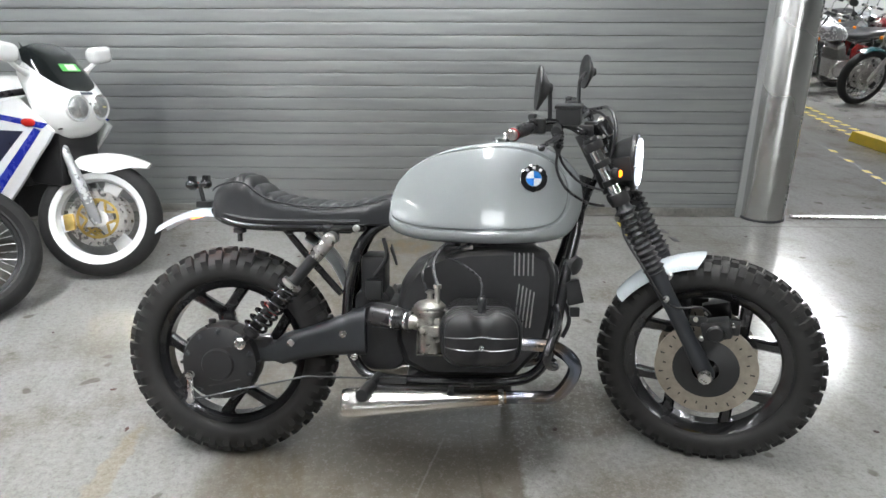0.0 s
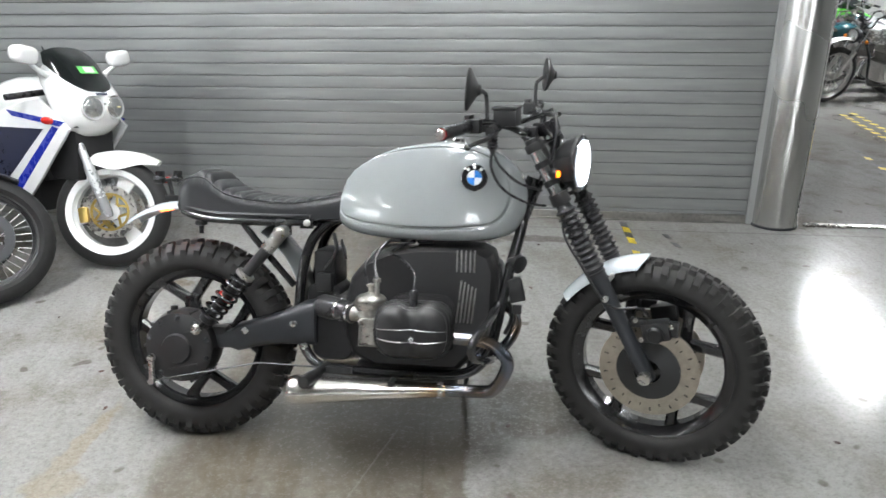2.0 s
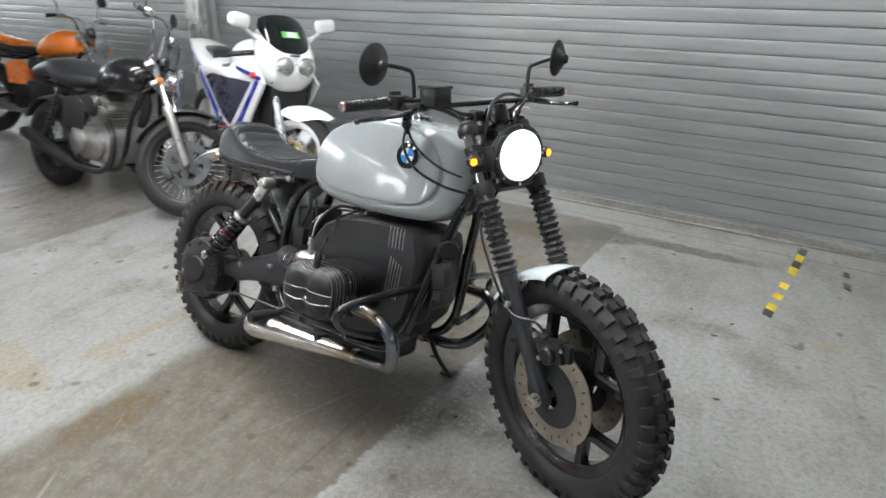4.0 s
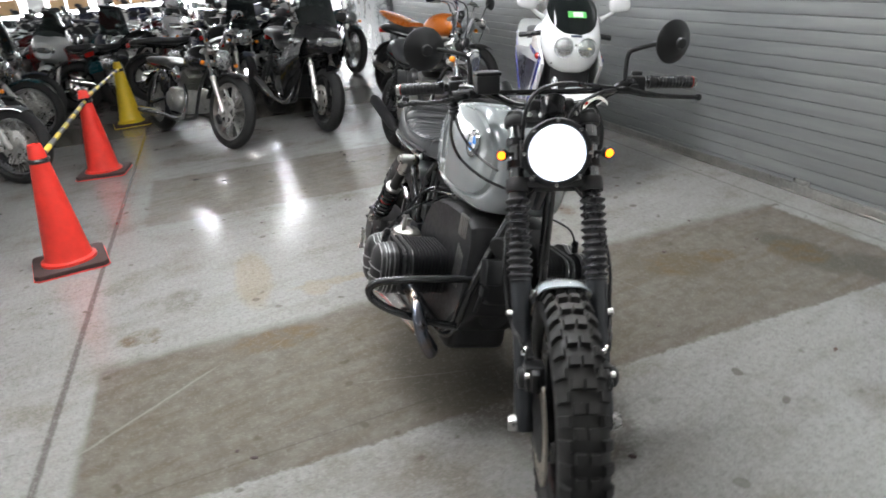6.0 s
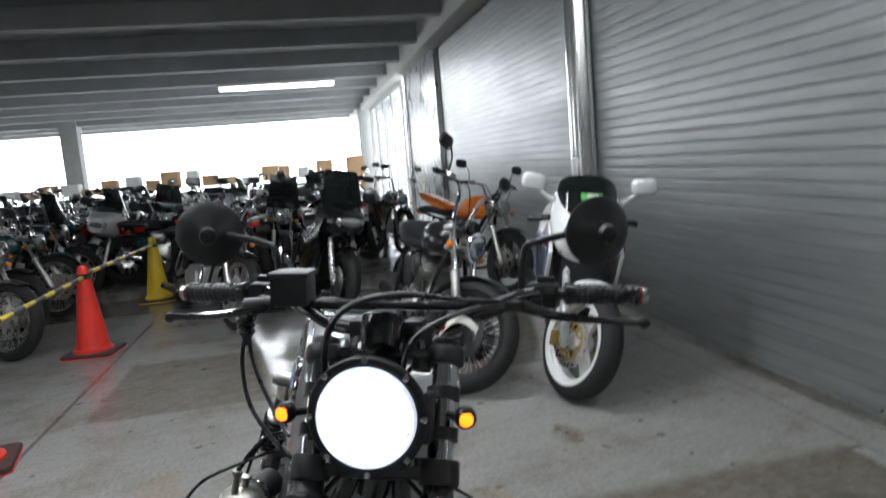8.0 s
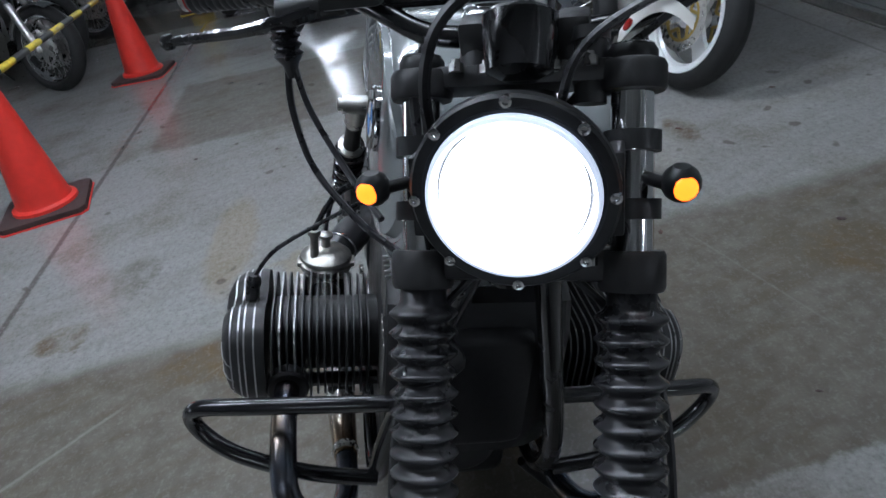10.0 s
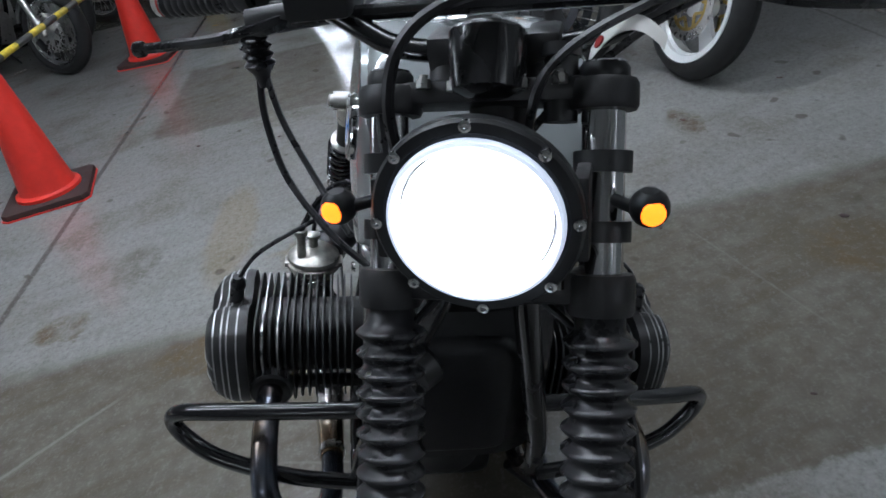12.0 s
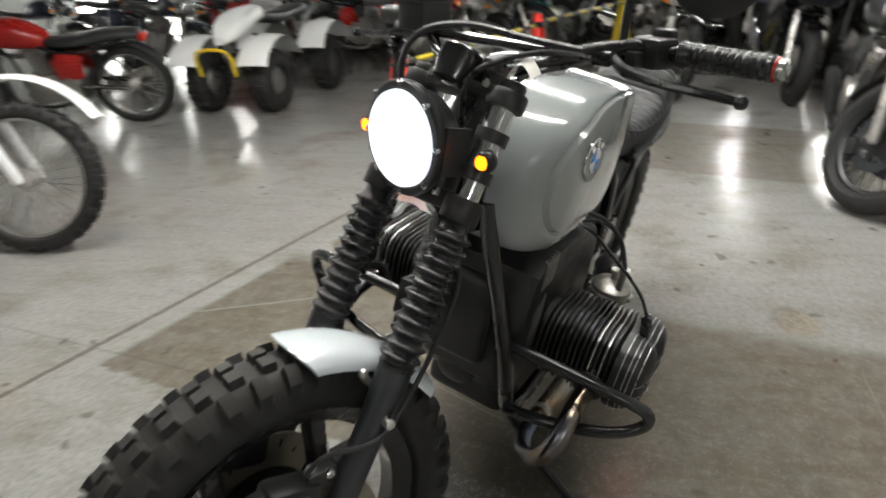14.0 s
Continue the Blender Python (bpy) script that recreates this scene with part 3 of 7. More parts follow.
def knobbly_tyre(big, half, count, knob=0.014):
    """A block-tread tyre in one skin: pairs of blocks on the crown, staggered with blocks on the shoulders."""
    base = big - knob
    bands = [(0.0, 0), (0.05, 0), (0.08, 1), (0.25, 1), (0.43, 1), (0.46, 0), (0.52, 0), (0.55, 2), (0.72, 2), (0.9, 2), (0.94, 0)]

    def crown(t):
        return base - 0.1 * half * (t * 1.6) ** 2.2 if t < 0.6 else base - 0.1 * half * 0.96**2.2 - 0.62 * half * ((t - 0.6) / 0.4) ** 1.5

    wall = [(base - half * 0.95, half * 1.0), (base - half * 1.2, half * 0.93), (base - half * 1.38, half * 0.8), (base - half * 1.42, half * 0.68), (base - half * 1.42, half * 0.5)]
    rings = []
    for i in range(count):
        for phase in (0.02, 0.06, 0.27, 0.48, 0.52, 0.56, 0.77, 0.98):
            ring = []
            a = 2 * math.pi * (i + phase) / count
            for t, row in bands:
                high = (row == 1 and 0.05 < phase < 0.5) or (row == 2 and 0.54 < phase < 0.99)
                tilt = 0.0 if row != 2 else 0.35
                r, h = crown(t) + (knob * (1 - tilt * 0.5) if high else 0.0), t * half + (knob * tilt if high else 0.0)
                ring.append((r, h))
            ring += wall
            full = [(r, -h) for r, h in reversed(ring)] + ring[1:]
            rings.append([Vector((r * math.cos(a), r * math.sin(a), h)) for r, h in full])
    return Mesh().grid(rings + rings[:1], closed=True, caps=False)


def cast_wheel(rim_r, half, hub_r, hub_half):
    """Rim, hub and four forked spokes."""
    rim = [(rim_r, half), (rim_r + 0.004, half - 0.006), (rim_r - 0.016, half - 0.012), (rim_r - 0.02, half * 0.4), (rim_r - 0.03, half * 0.25), (rim_r - 0.03, -half * 0.25), (rim_r - 0.02, -half * 0.4),
           (rim_r - 0.016, -half + 0.012), (rim_r + 0.004, -half + 0.006), (rim_r, -half), (rim_r - 0.036, -half * 0.7), (rim_r - 0.046, -half * 0.5), (rim_r - 0.046, half * 0.5), (rim_r - 0.036, half * 0.7)]
    spokes = []
    hub = Mesh().lathe([(hub_r, -hub_half), (hub_r, -hub_half * 0.6), (hub_r * 0.8, -hub_half * 0.4), (hub_r * 0.8, hub_half * 0.4), (hub_r, hub_half * 0.6), (hub_r, hub_half)], seg=28)
    for k in range(4):
        me = Mesh()
        a = math.pi / 2 * k
        knee = 0.135
        at = lambda r, da: Vector((r * math.cos(a + da), r * math.sin(a + da), 0))
        for p, q, w0, w1 in ((at(hub_r * 0.7, 0), at(knee + 0.01, 0), 0.034, 0.026), (at(knee - 0.008, 0.02), at(rim_r - 0.03, 0.4), 0.018, 0.019), (at(knee - 0.008, -0.02), at(rim_r - 0.03, -0.4), 0.018, 0.019)):
            way = (q - p).normalized()
            side = Vector((-way.y, way.x, 0))
            rings = []
            for c, w in ((p, w0), ((p + q) / 2, (w0 + w1) / 2 * 0.9), (q, w1)):
                rings.append([c + side * (w * x) + Vector((0, 0, h)) for x, h in ((-0.6, -0.016), (0.6, -0.016), (1.0, -0.008), (1.0, 0.008), (0.6, 0.016), (-0.6, 0.016), (-1.0, 0.008), (-1.0, -0.008))])
            me.grid(rings)
        spokes.append(me)
    return Mesh().ring(rim, seg=64), hub, spokes


def cast_parts(name, label, m, sizes):
    rim, hub, spokes = cast_wheel(*sizes)
    w = part(name, rim, BLACK_GLOSS, bike, label, m)
    part("hub", hub, BLACK_GLOSS, w)
    for spoke in spokes:
        part("spoke", spoke, BLACK_GLOSS, w)
    return w


def brake_disc(outer, inner):
    me = Mesh().ring([(outer, 0.0025), (outer, -0.0025), (inner, -0.0025), (inner, 0.0025)], seg=56)
    holes = [(Mesh().box((0.013 if k % 2 else 0.009, 0.004, 0.0062)), Matrix.Rotation(2 * math.pi * k / 26, 4, "Z") @ Matrix.Translation((outer - (0.018 if k % 2 else 0.03), 0, 0))) for k in range(26)]
    carrier = Mesh().ring([(inner + 0.008, 0.004), (inner + 0.008, -0.001), (0.04, 0.012), (0.04, 0.018)], seg=40)
    return me, holes, carrier


# front wheel
FX, FZ, FR = 1.452, 0.338, 0.343
fw = cast_parts("front_wheel", "gloss black cast wheel with forked spokes", FORK @ axle(FX, 0, FZ) @ pose(0, 0, 0, 0, 0, -40), (0.262, 0.036, 0.05, 0.05))
part("tyre", knobbly_tyre(FR, 0.056, 42), RUBBER, fw, "dusty knobbly tyre")
for s in (-1, 1):
    disc, holes, carrier = brake_disc(0.152, 0.09)
    d = part("brake_disc", disc, DISC_STEEL, fw, "slotted brake disc with a brown bloom", pose(0, 0, s * 0.062))
    part("disc_carrier", carrier, BLACK_SATIN, fw, m=pose(0, 0, s * 0.062, 0 if s > 0 else 180, 0, 0))
    for slot, where in holes:
        part("disc_slot", slot, BLACK_SATIN, d, m=where)
part("axle_shaft", Mesh().tube([(0, 0, -0.132), (0, 0, 0.132)], 0.011, 12).lathe([(0.019, -0.138), (0.021, -0.13), (0.021, -0.118), (0.012, -0.117)], seg=8).lathe([(0.012, 0.117), (0.021, 0.118), (0.021, 0.13), (0.017, 0.138)], seg=8), STEEL, fw)

# rear wheel
RX, RZ, RR = -0.066, 0.338, 0.339
rw = cast_parts("rear_wheel", "gloss black cast wheel with forked spokes", axle(RX, 0, RZ) @ pose(0, 0, 0, 0, 0, -12), (0.256, 0.044, 0.058, 0.05))
part("tyre", knobbly_tyre(RR, 0.062, 40), RUBBER, rw, "dusty knobbly tyre")


# fork
def at_fork(s, y):
    """A point of the fork's line: s metres up from the axle."""
    return Vector((FX, y, FZ)) + STEER_AXIS * s


for y in (-0.0965, 0.0965):
    low_leg = Mesh().lathe([(0.02, -0.012), (0.026, 0.0), (0.026, 0.06), (0.0235, 0.12), (0.0245, 0.30), (0.027, 0.335), (0.027, 0.37)], along(at_fork(-0.01, y), at_fork(1, y)), 20)
    low_leg.box((0.045, 0.03, 0.05), along(at_fork(0, y), at_fork(1, y)) @ pose(0, 0, 0.005), 0.008)
    low_leg.box((0.035, 0.02, 0.03), along(at_fork(0.17, y), at_fork(1, y)) @ pose(0, 0.0, 0.01), 0.005)
    leg = part("fork_leg", low_leg, DARK_GREY, bike, "dark grey fork slider", FORK)
    bellows = [(0.0275, 0.345), (0.03, 0.352)]
    for k in range(11):
        z = 0.362 + k * 0.0193
        bellows += [(0.0245, z - 0.0075), (0.0255, z - 0.005), (0.031, z - 0.0005), (0.0332, z + 0.0018), (0.0332, z + 0.0035), (0.031, z + 0.0055), (0.0262, z + 0.009)]
    bellows += [(0.0225, 0.569), (0.0222, 0.584), (0.02, 0.586)]
    part("gaiter", Mesh().lathe(bellows, along(at_fork(0, y), at_fork(1, y)), 32), GAITER, leg, "ribbed black rubber fork gaiter", sharp=70)
    part("stanchion", Mesh().tube([at_fork(0.34, y), at_fork(0.80, y)], 0.0193, 20), CHROME, leg, "bright fork tube")
    part("fork_cap", Mesh().lathe([(0.021, 0.785), (0.022, 0.788), (0.022, 0.795), (0.0195, 0.799), (0.008, 0.8)], along(at_fork(0, y), at_fork(1, y)), 12), BLACK_SATIN, leg)
    clamp = Mesh()
    for s in (0.655, 0.715):
        clamp.lathe([(0.0255, s - 0.009), (0.0255, s + 0.009), (0.0195, s + 0.009), (0.0195, s - 0.009)], along(at_fork(0, y), at_fork(1, y)), 20)
    clamp.box((0.05, 0.012, 0.07), Matrix.Translation(at_fork(0.685, y * 0.86) + Vector((0.045, 0, 0.01))) @ pose(0, 0, 0, 0, -10, 0), 0.003)
    part("lamp_bracket", clamp, BLACK_SATIN, leg)

for s, gap in ((0.6, 0.036), (0.772, 0.026)):
    yoke = Mesh()
    for y in (-0.0965, 0.0965):
        yoke.lathe([(0.028, -gap / 2), (0.03, -gap / 2 + 0.004), (0.03, gap / 2 - 0.004), (0.028, gap / 2)], along(at_fork(s, y), at_fork(s + 1, y)), 20)
    yoke.box((0.055, 0.17, gap * 0.85), Matrix.Translation(at_fork(s, 0) + Vector((-0.012, 0, 0))) @ pose(0, 0, 0, 0, -RAKE, 0), 0.008)
    yk = part("fork_yoke", yoke, BLACK_CRINKLE, bike, "black cast fork yoke", FORK)
part("steering_stem", Mesh().tube([at_fork(0.6, 0) + Vector((-0.035, 0, 0)), at_fork(0.8, 0) + Vector((-0.035, 0, 0))], 0.028, 16), BLACK_CRINKLE, yk)
for x, y, s in ((0.03, -0.03, 0.79), (0.03, 0.03, 0.79), (0.02, -0.06, 0.79), (0.02, 0.06, 0.79), (0.035, 0.0, 0.70), (0.03, -0.06, 0.62), (0.03, 0.06, 0.62)):
    p = at_fork(s, y) + Vector((x, 0, 0))
    part("yoke_bolt", Mesh().lathe([(0.007, 0), (0.007, 0.008), (0.004, 0.0085), (0.004, 0.012)], along(p, p + STEER_AXIS), 8), STEEL, yk)

# front mudguard
guard = []
for i in range(15):
    a = radians(94 + 50 * i / 14)
    tip = 0.055 * max(0.0, 1 - i / 3.0) ** 2
    ring = []
    for j in range(13):
        t = -1 + 2 * j / 12
        r = 0.353 - 0.028 * abs(t) ** 2.4
        aa = a + radians(4.5) * abs(t) ** 2 * (1 if i < 4 else 0) * (1 - i / 4) - 0.0 * tip
        ring.append(Vector((FX + r * math.cos(aa), 0.064 * math.sin(t * 1.35) / math.sin(1.35), FZ + r * math.sin(aa))))
    guard.append(ring)
thick = [[p for p in ring] + [p + (Vector((FX, p.y, FZ)) - p).normalized() * 0.003 for p in reversed(ring)] for ring in guard]
fg = part("front_mudguard", Mesh().grid(thick), FENDER_GREY, bike, "short pale grey front mudguard", FORK)
for s in (-1, 1):
    stay = Mesh().tube([at_fork(0.3, s * 0.075), Vector((1.33, s * 0.07, 0.628))], 0.006, 8)
    part("mudguard_stay", stay, STEEL, fg)
    part("stay_bolt", Mesh().lathe([(0.008, 0), (0.008, 0.006), (0.004, 0.009)], along((1.33, s * 0.066, 0.632), (1.33, s * 0.12, 0.66)), 8), STEEL, fg)
    part("stay_bolt", Mesh().lathe([(0.009, 0), (0.009, 0.018), (0.005, 0.02)], along(at_fork(0.27, s * 0.115), at_fork(0.27, s * 0.2)), 8), STEEL, fg)

# brake calipers
for s in (-1, 1):
    cx, cz = FX + 0.02, FZ + 0.142
    cal = Mesh().box((0.085, 0.05, 0.062), Matrix.Translation((cx, s * 0.078, cz)) @ pose(0, 0, 0, 0, -14, 0), 0.012)
    cal.lathe([(0.026, 0), (0.026, 0.022), (0.02, 0.028)], along((cx, s * 0.09, cz - 0.005), (cx, s * 0.2, cz - 0.005)), 18)
    cal.box((0.05, 0.02, 0.03), pose(cx - 0.052, s * 0.085, cz + 0.02), 0.006).box((0.03, 0.02, 0.05), pose(cx + 0.05, s * 0.08, cz + 0.012), 0.006)
    cal_ob = part("brake_caliper", cal, BLACK_SATIN, bike, "black brake caliper with bright bolts", FORK)
    for x, z in ((-0.06, 0.03), (-0.04, -0.03), (0.045, 0.025), (-0.03, 0.055)):
        part("caliper_bolt", Mesh().lathe([(0.0075, 0), (0.0075, 0.008), (0.005, 0.01)], along((cx + x, s * 0.094, cz + z), (cx + x, s * 0.3, cz + z)), 8), STEEL, cal_ob)
    hose = [at_fork(0.62, s * 0.03) + Vector((0.02, 0, 0)), at_fork(0.5, s * 0.115) + Vector((-0.03, 0, 0)), at_fork(0.38, s * 0.135) + Vector((-0.02, 0, 0)), at_fork(0.25, s * 0.125) + Vector((0.0, 0, 0)), (cx - 0.05, s * 0.11, cz + 0.075), (cx - 0.02, s * 0.1, cz + 0.05)]
    part("brake_hose", Mesh().tube(hose, 0.004, 7, 8), BLACK_SATIN, cal_ob)

# headlight
LX, LZ = 1.205, 0.96
lamp_m = FORK @ Matrix.Translation((LX, 0, LZ)) @ pose(0, 0, 0, 0, 90, 0) @ pose(0, 0, 0, 0, 0, 90) @ Matrix.Scale(0.975, 4)
shell = Mesh().lathe([(0.012, -0.085), (0.045, -0.075), (0.068, -0.05), (0.078, -0.02), (0.087, -0.014), (0.0895, -0.008), (0.0895, 0.001), (0.087, 0.004), (0.078, 0.004), (0.0745, -0.003)], seg=48, caps=True)
hl = part("headlight", shell, BLACK_SATIN, bike, "round black LED headlight with a lit lens", lamp_m)
part("reflector", Mesh().lathe([(0.0675, 0.003), (0.065, -0.004), (0.061, -0.009), (0.05, -0.012)], seg=40, caps=False), CHROME, hl, "bright reflector bowl")
part("lens", Mesh().lathe([(0.0635, -0.002), (0.063, 0.002), (0.058, 0.006), (0.046, 0.009), (0.03, 0.011), (0.01, 0.012)], seg=40), LAMP_ON, hl, "glaring white lens")
part("halo_ring", Mesh().ring([(0.0745, 0.004), (0.0735, 0.011), (0.0705, 0.0125), (0.0675, 0.009), (0.0675, 0.002)], seg=56), RING_ON, hl, "bluish white halo ring")
for k in range(8):
    a = math.pi / 4 * k
    lamp_bolt = Mesh().lathe([(0.0052, 0.002), (0.0052, 0.0075), (0.0028, 0.008), (0.0026, 0.0055)], pose(0.0845 * math.cos(a), 0.0845 * math.sin(a), 0), 10)
    part("bezel_bolt", lamp_bolt, CHROME, hl, "small bright bezel bolt")

# front indicators
for s in (-1, 1):
    p = Vector((1.163, s * 0.135, 0.95))
    stalk = Mesh().tube([Vector((1.135, s * 0.1, 0.945)), p + Vector((0, -s * 0.012, 0))], 0.006, 10).ball((0.034, 0.034, 0.034), Matrix.Translation(p), 14)
    ind = part("indicator", stalk, BLACK_SATIN, bike, "small black indicator with a lit amber lens", FORK)
    part("indicator_lens", Mesh().ball((0.018, 0.022, 0.022), Matrix.Translation(p + Vector((0.0105, s * 0.002, 0))), 14), AMBER_ON, ind, "lit amber lens")

# handlebar and controls
bar_pts = [(0.952, -0.27, 1.1), (0.985, -0.22, 1.104), (1.03, -0.15, 1.085), (1.052, -0.09, 1.06), (1.058, 0, 1.055), (1.052, 0.09, 1.06), (1.03, 0.15, 1.085), (0.985, 0.22, 1.104), (0.952, 0.27, 1.1)]
bars = Mesh().tube(bar_pts, 0.011, 12, 6).tube([(0.935, -0.4, 1.095), (0.955, -0.26, 1.1)], 0.011, 10).tube([(0.935, 0.4, 1.095), (0.955, 0.26, 1.1)], 0.011, 10)
bars.tube([(1.035, -0.14, 1.09), (1.035, 0.14, 1.09)], 0.008, 8)
hb = part("handlebar", bars, BLACK_GLOSS, bike, "black braced handlebar", FORK)
for s in (-1, 1):
    riser = Mesh().tube([at_fork(0.775, s * 0.045) + Vector((-0.01, 0, 0)), (1.058, s * 0.045, 1.05)], 0.017, 12).box((0.042, 0.03, 0.032), pose(1.058, s * 0.045, 1.058), 0.006)
    part("riser", riser, BLACK_CRINKLE, hb)
for s in (-1, 1):
    grip = [(0.0165, 0), (0.0185, 0.004)]
    for k in range(11):
        grip += [(0.0165, 0.01 + k * 0.0095), (0.0178, 0.0135 + k * 0.0095), (0.0178, 0.017 + k * 0.0095)]
    grip += [(0.019, 0.118), (0.019, 0.124)]
    g = part("grip", Mesh().lathe(grip, along((0.934, s * 0.405, 1.095), (0.952, s * 0.28, 1.0995)), 16), GAITER, hb, "ribbed black rubber grip")
    part("bar_end", Mesh().lathe([(0.014, -0.004), (0.0165, -0.003), (0.0165, 0.001)], along((0.934, s * 0.405, 1.095), (0.952, s * 0.28, 1.0995)), 16), RED_PAINT, hb)
    part("bar_plug", Mesh().lathe([(0.0145, -0.004), (0.0145, -0.012), (0.011, -0.015), (0.004, -0.015)], along((0.934, s * 0.405, 1.095), (0.952, s * 0.28, 1.0995)), 16), STEEL, hb)
    sw = Mesh().box((0.045, 0.052, 0.042), pose(0.96, s * 0.245, 1.098, 0, 0, s * -8), 0.008).box((0.028, 0.02, 0.02), pose(0.985, s * 0.235, 1.09), 0.004).box((0.02, 0.03, 0.015), pose(0.945, s * 0.25, 1.122), 0.004)
    part("switch_housing", sw, BLACK_SATIN, hb)
    lever = Mesh().tube([(1.0, s * 0.205, 1.088), (1.025, s * 0.25, 1.078), (1.022, s * 0.3, 1.07), (1.01, s * 0.35, 1.065), (1.008, s * 0.4, 1.062)], [0.011, 0.009, 0.007, 0.0065, 0.006], 8, 6).ball((0.02, 0.02, 0.02), pose(1.008, s * 0.405, 1.062), 10)
    lever.box((0.05, 0.03, 0.022), pose(0.995, s * 0.2, 1.088), 0.005)
    part("lever", lever, BLACK_GLOSS, hb, "black brake lever" if s < 0 else "black clutch lever")
    stem = Mesh().tube([(0.985, s * 0.21, 1.1), (0.985, s * 0.215, 1.175), (0.987, s * 0.24, 1.192), (0.99, s * 0.30, 1.205)], 0.006, 8, 5)
    mir = part("mirror", stem, BLACK_SATIN, bike, "round black mirror on a bent stem", FORK)
    mm = Matrix.Translation((0.985, s * 0.335, 1.207)) @ pose(0, 0, 0, 0, -84, 20) @ pose(0, 0, 0, 4 + s * 4, 0, 0)
    part("mirror_head", Mesh().lathe([(0.006, -0.034), (0.013, -0.032), (0.016, -0.024), (0.042, -0.009), (0.055, -0.002), (0.058, 0.002), (0.057, 0.006), (0.053, 0.006)], mm, 32), BLACK_SATIN, mir)
    part("mirror_glass", Mesh().lathe([(0.0525, 0.0045), (0.051, 0.0055), (0.01, 0.0057)], mm, 32), CHROME, mir)
res = Mesh().box((0.07, 0.062, 0.048), pose(1.03, -0.168, 1.115, 0, 0, 6), 0.006).box((0.076, 0.068, 0.009), pose(1.03, -0.168, 1.143, 0, 0, 6), 0.003).tube([(0.99, -0.15, 1.09), (1.015, -0.262, 1.083)], 0.015, 10)
mc = part("master_cylinder", res, BLACK_SATIN, hb, "square black brake fluid reservoir")
boot = [(0.016, 0.0)]
for k in range(4):
    boot += [(0.012, -0.004 - k * 0.009), (0.017, -0.008 - k * 0.009)]
boot += [(0.009, -0.046), (0.006, -0.06)]
part("cable_boot", Mesh().lathe(boot, pose(1.02, -0.258, 1.078), 14), GAITER, mc)
for route, r in (
    ([(1.02, -0.262, 1.03), (1.02, -0.268, 0.98), (1.045, -0.245, 0.92), (1.09, -0.18, 0.87), (1.13, -0.11, 0.845)], 0.0042),
    ([(1.02, -0.254, 1.03), (1.035, -0.24, 0.985), (1.075, -0.195, 0.93), (1.13, -0.145, 0.9)], 0.0038),
    ([(1.05, -0.1, 1.05), (1.1, -0.1, 1.03), (1.13, -0.095, 0.97), (1.14, -0.085, 0.9)], 0.0055),
    ([(1.12, -0.08, 0.93), (1.15, -0.078, 1.04), (1.14, -0.05, 1.1), (1.11, 0.02, 1.12), (1.06, 0.12, 1.105), (1.0, 0.2, 1.09)], 0.0055),
    ([(1.0, 0.2, 1.085), (1.07, 0.13, 1.09), (1.12, 0.05, 1.05), (1.11, 0.03, 0.95), (1.06, 0.03, 0.86)], 0.0045),
    ([(0.99, 0.19, 1.08), (1.06, 0.12, 1.06), (1.1, 0.04, 1.0), (1.08, -0.03, 0.9)], 0.004),
):
    part("control_cable", Mesh().tube(route, r, 7, 8), GAITER, bike, "black control cable looping round the headstock", FORK)
pod = Mesh().lathe([(0.018, -0.035), (0.03, -0.03), (0.034, 0.0), (0.034, 0.018), (0.03, 0.022), (0.028, 0.018)], Matrix.Translation((1.1, 0.0, 1.062)) @ pose(0, 0, 0, 0, -32, 0), 28)
pod_ob = part("speedometer", pod, BLACK_GLOSS, bike, "small round black speedometer", FORK)
part("dial_glass", Mesh().lathe([(0.028, 0.018), (0.02, 0.0195), (0.004, 0.02)], Matrix.Translation((1.1, 0.0, 1.062)) @ pose(0, 0, 0, 0, -32, 0), 28), CLEAR_LENS, pod_ob)
part("ignition_switch", Mesh().tube([(1.1, 0.06, 1.0), (1.075, 0.06, 1.05)], 0.015, 12).tube([(1.075, 0.06, 1.05), (1.07, 0.06, 1.06)], 0.018, 12), BLACK_SATIN, bike, m=FORK)
cap_top = at_fork(0.797, 0.0965) + Vector((0.004, 0, 0))
tagm = []
for i in range(15):
    t = i / 14
    a = cap_top + Vector((0.012 * t, -0.014 + 0.062 * t, 0.03 * math.sin(math.pi * 0.86 * t) ** 0.9 + 0.002))
    tagm.append([a, a + Vector((-0.016, 0.003, 0.011 - 0.004 * t))])
flat = (tagm[1][1] - tagm[1][0]).cross(tagm[2][0] - tagm[1][0]).normalized() * -0.0007
flat = flat if flat.x > 0 else -flat
tag_ring = [[a, b, b + flat, a + flat] for a, b in tagm]
tg = part("paper_tag", Mesh().grid(tag_ring), PAPER, bike, "curled white paper tag with a red eyelet", FORK)
spot = tagm[2][0].lerp(tagm[2][1], 0.5)
part("tag_eyelet", Mesh().lathe([(0.0058, 0), (0.0058, 0.0022), (0.0025, 0.0022)], along(spot, spot + flat * 100), 14), RED_PAINT, tg)

# tank
outline = curve([(x, 0, z) for x, z in ((0.452, 0.745), (0.446, 0.8), (0.47, 0.88), (0.53, 0.945), (0.62, 0.988), (0.74, 1.01), (0.84, 1.012), (0.93, 0.992), (1.0, 0.945), (1.036, 0.88), (1.035, 0.8), (1.0, 0.738), (0.93, 0.712), (0.8, 0.702), (0.65, 0.704), (0.52, 0.716))], 6, True)
centre = Vector((0.745, 0, 0.862))
inset = [Vector((0.4575 + (p.x - 0.446) * 0.876, 0, 0.755 + (p.z - 0.702) * 0.762)) for p in outline]
middle = Vector((0.72, 0, 0.873))
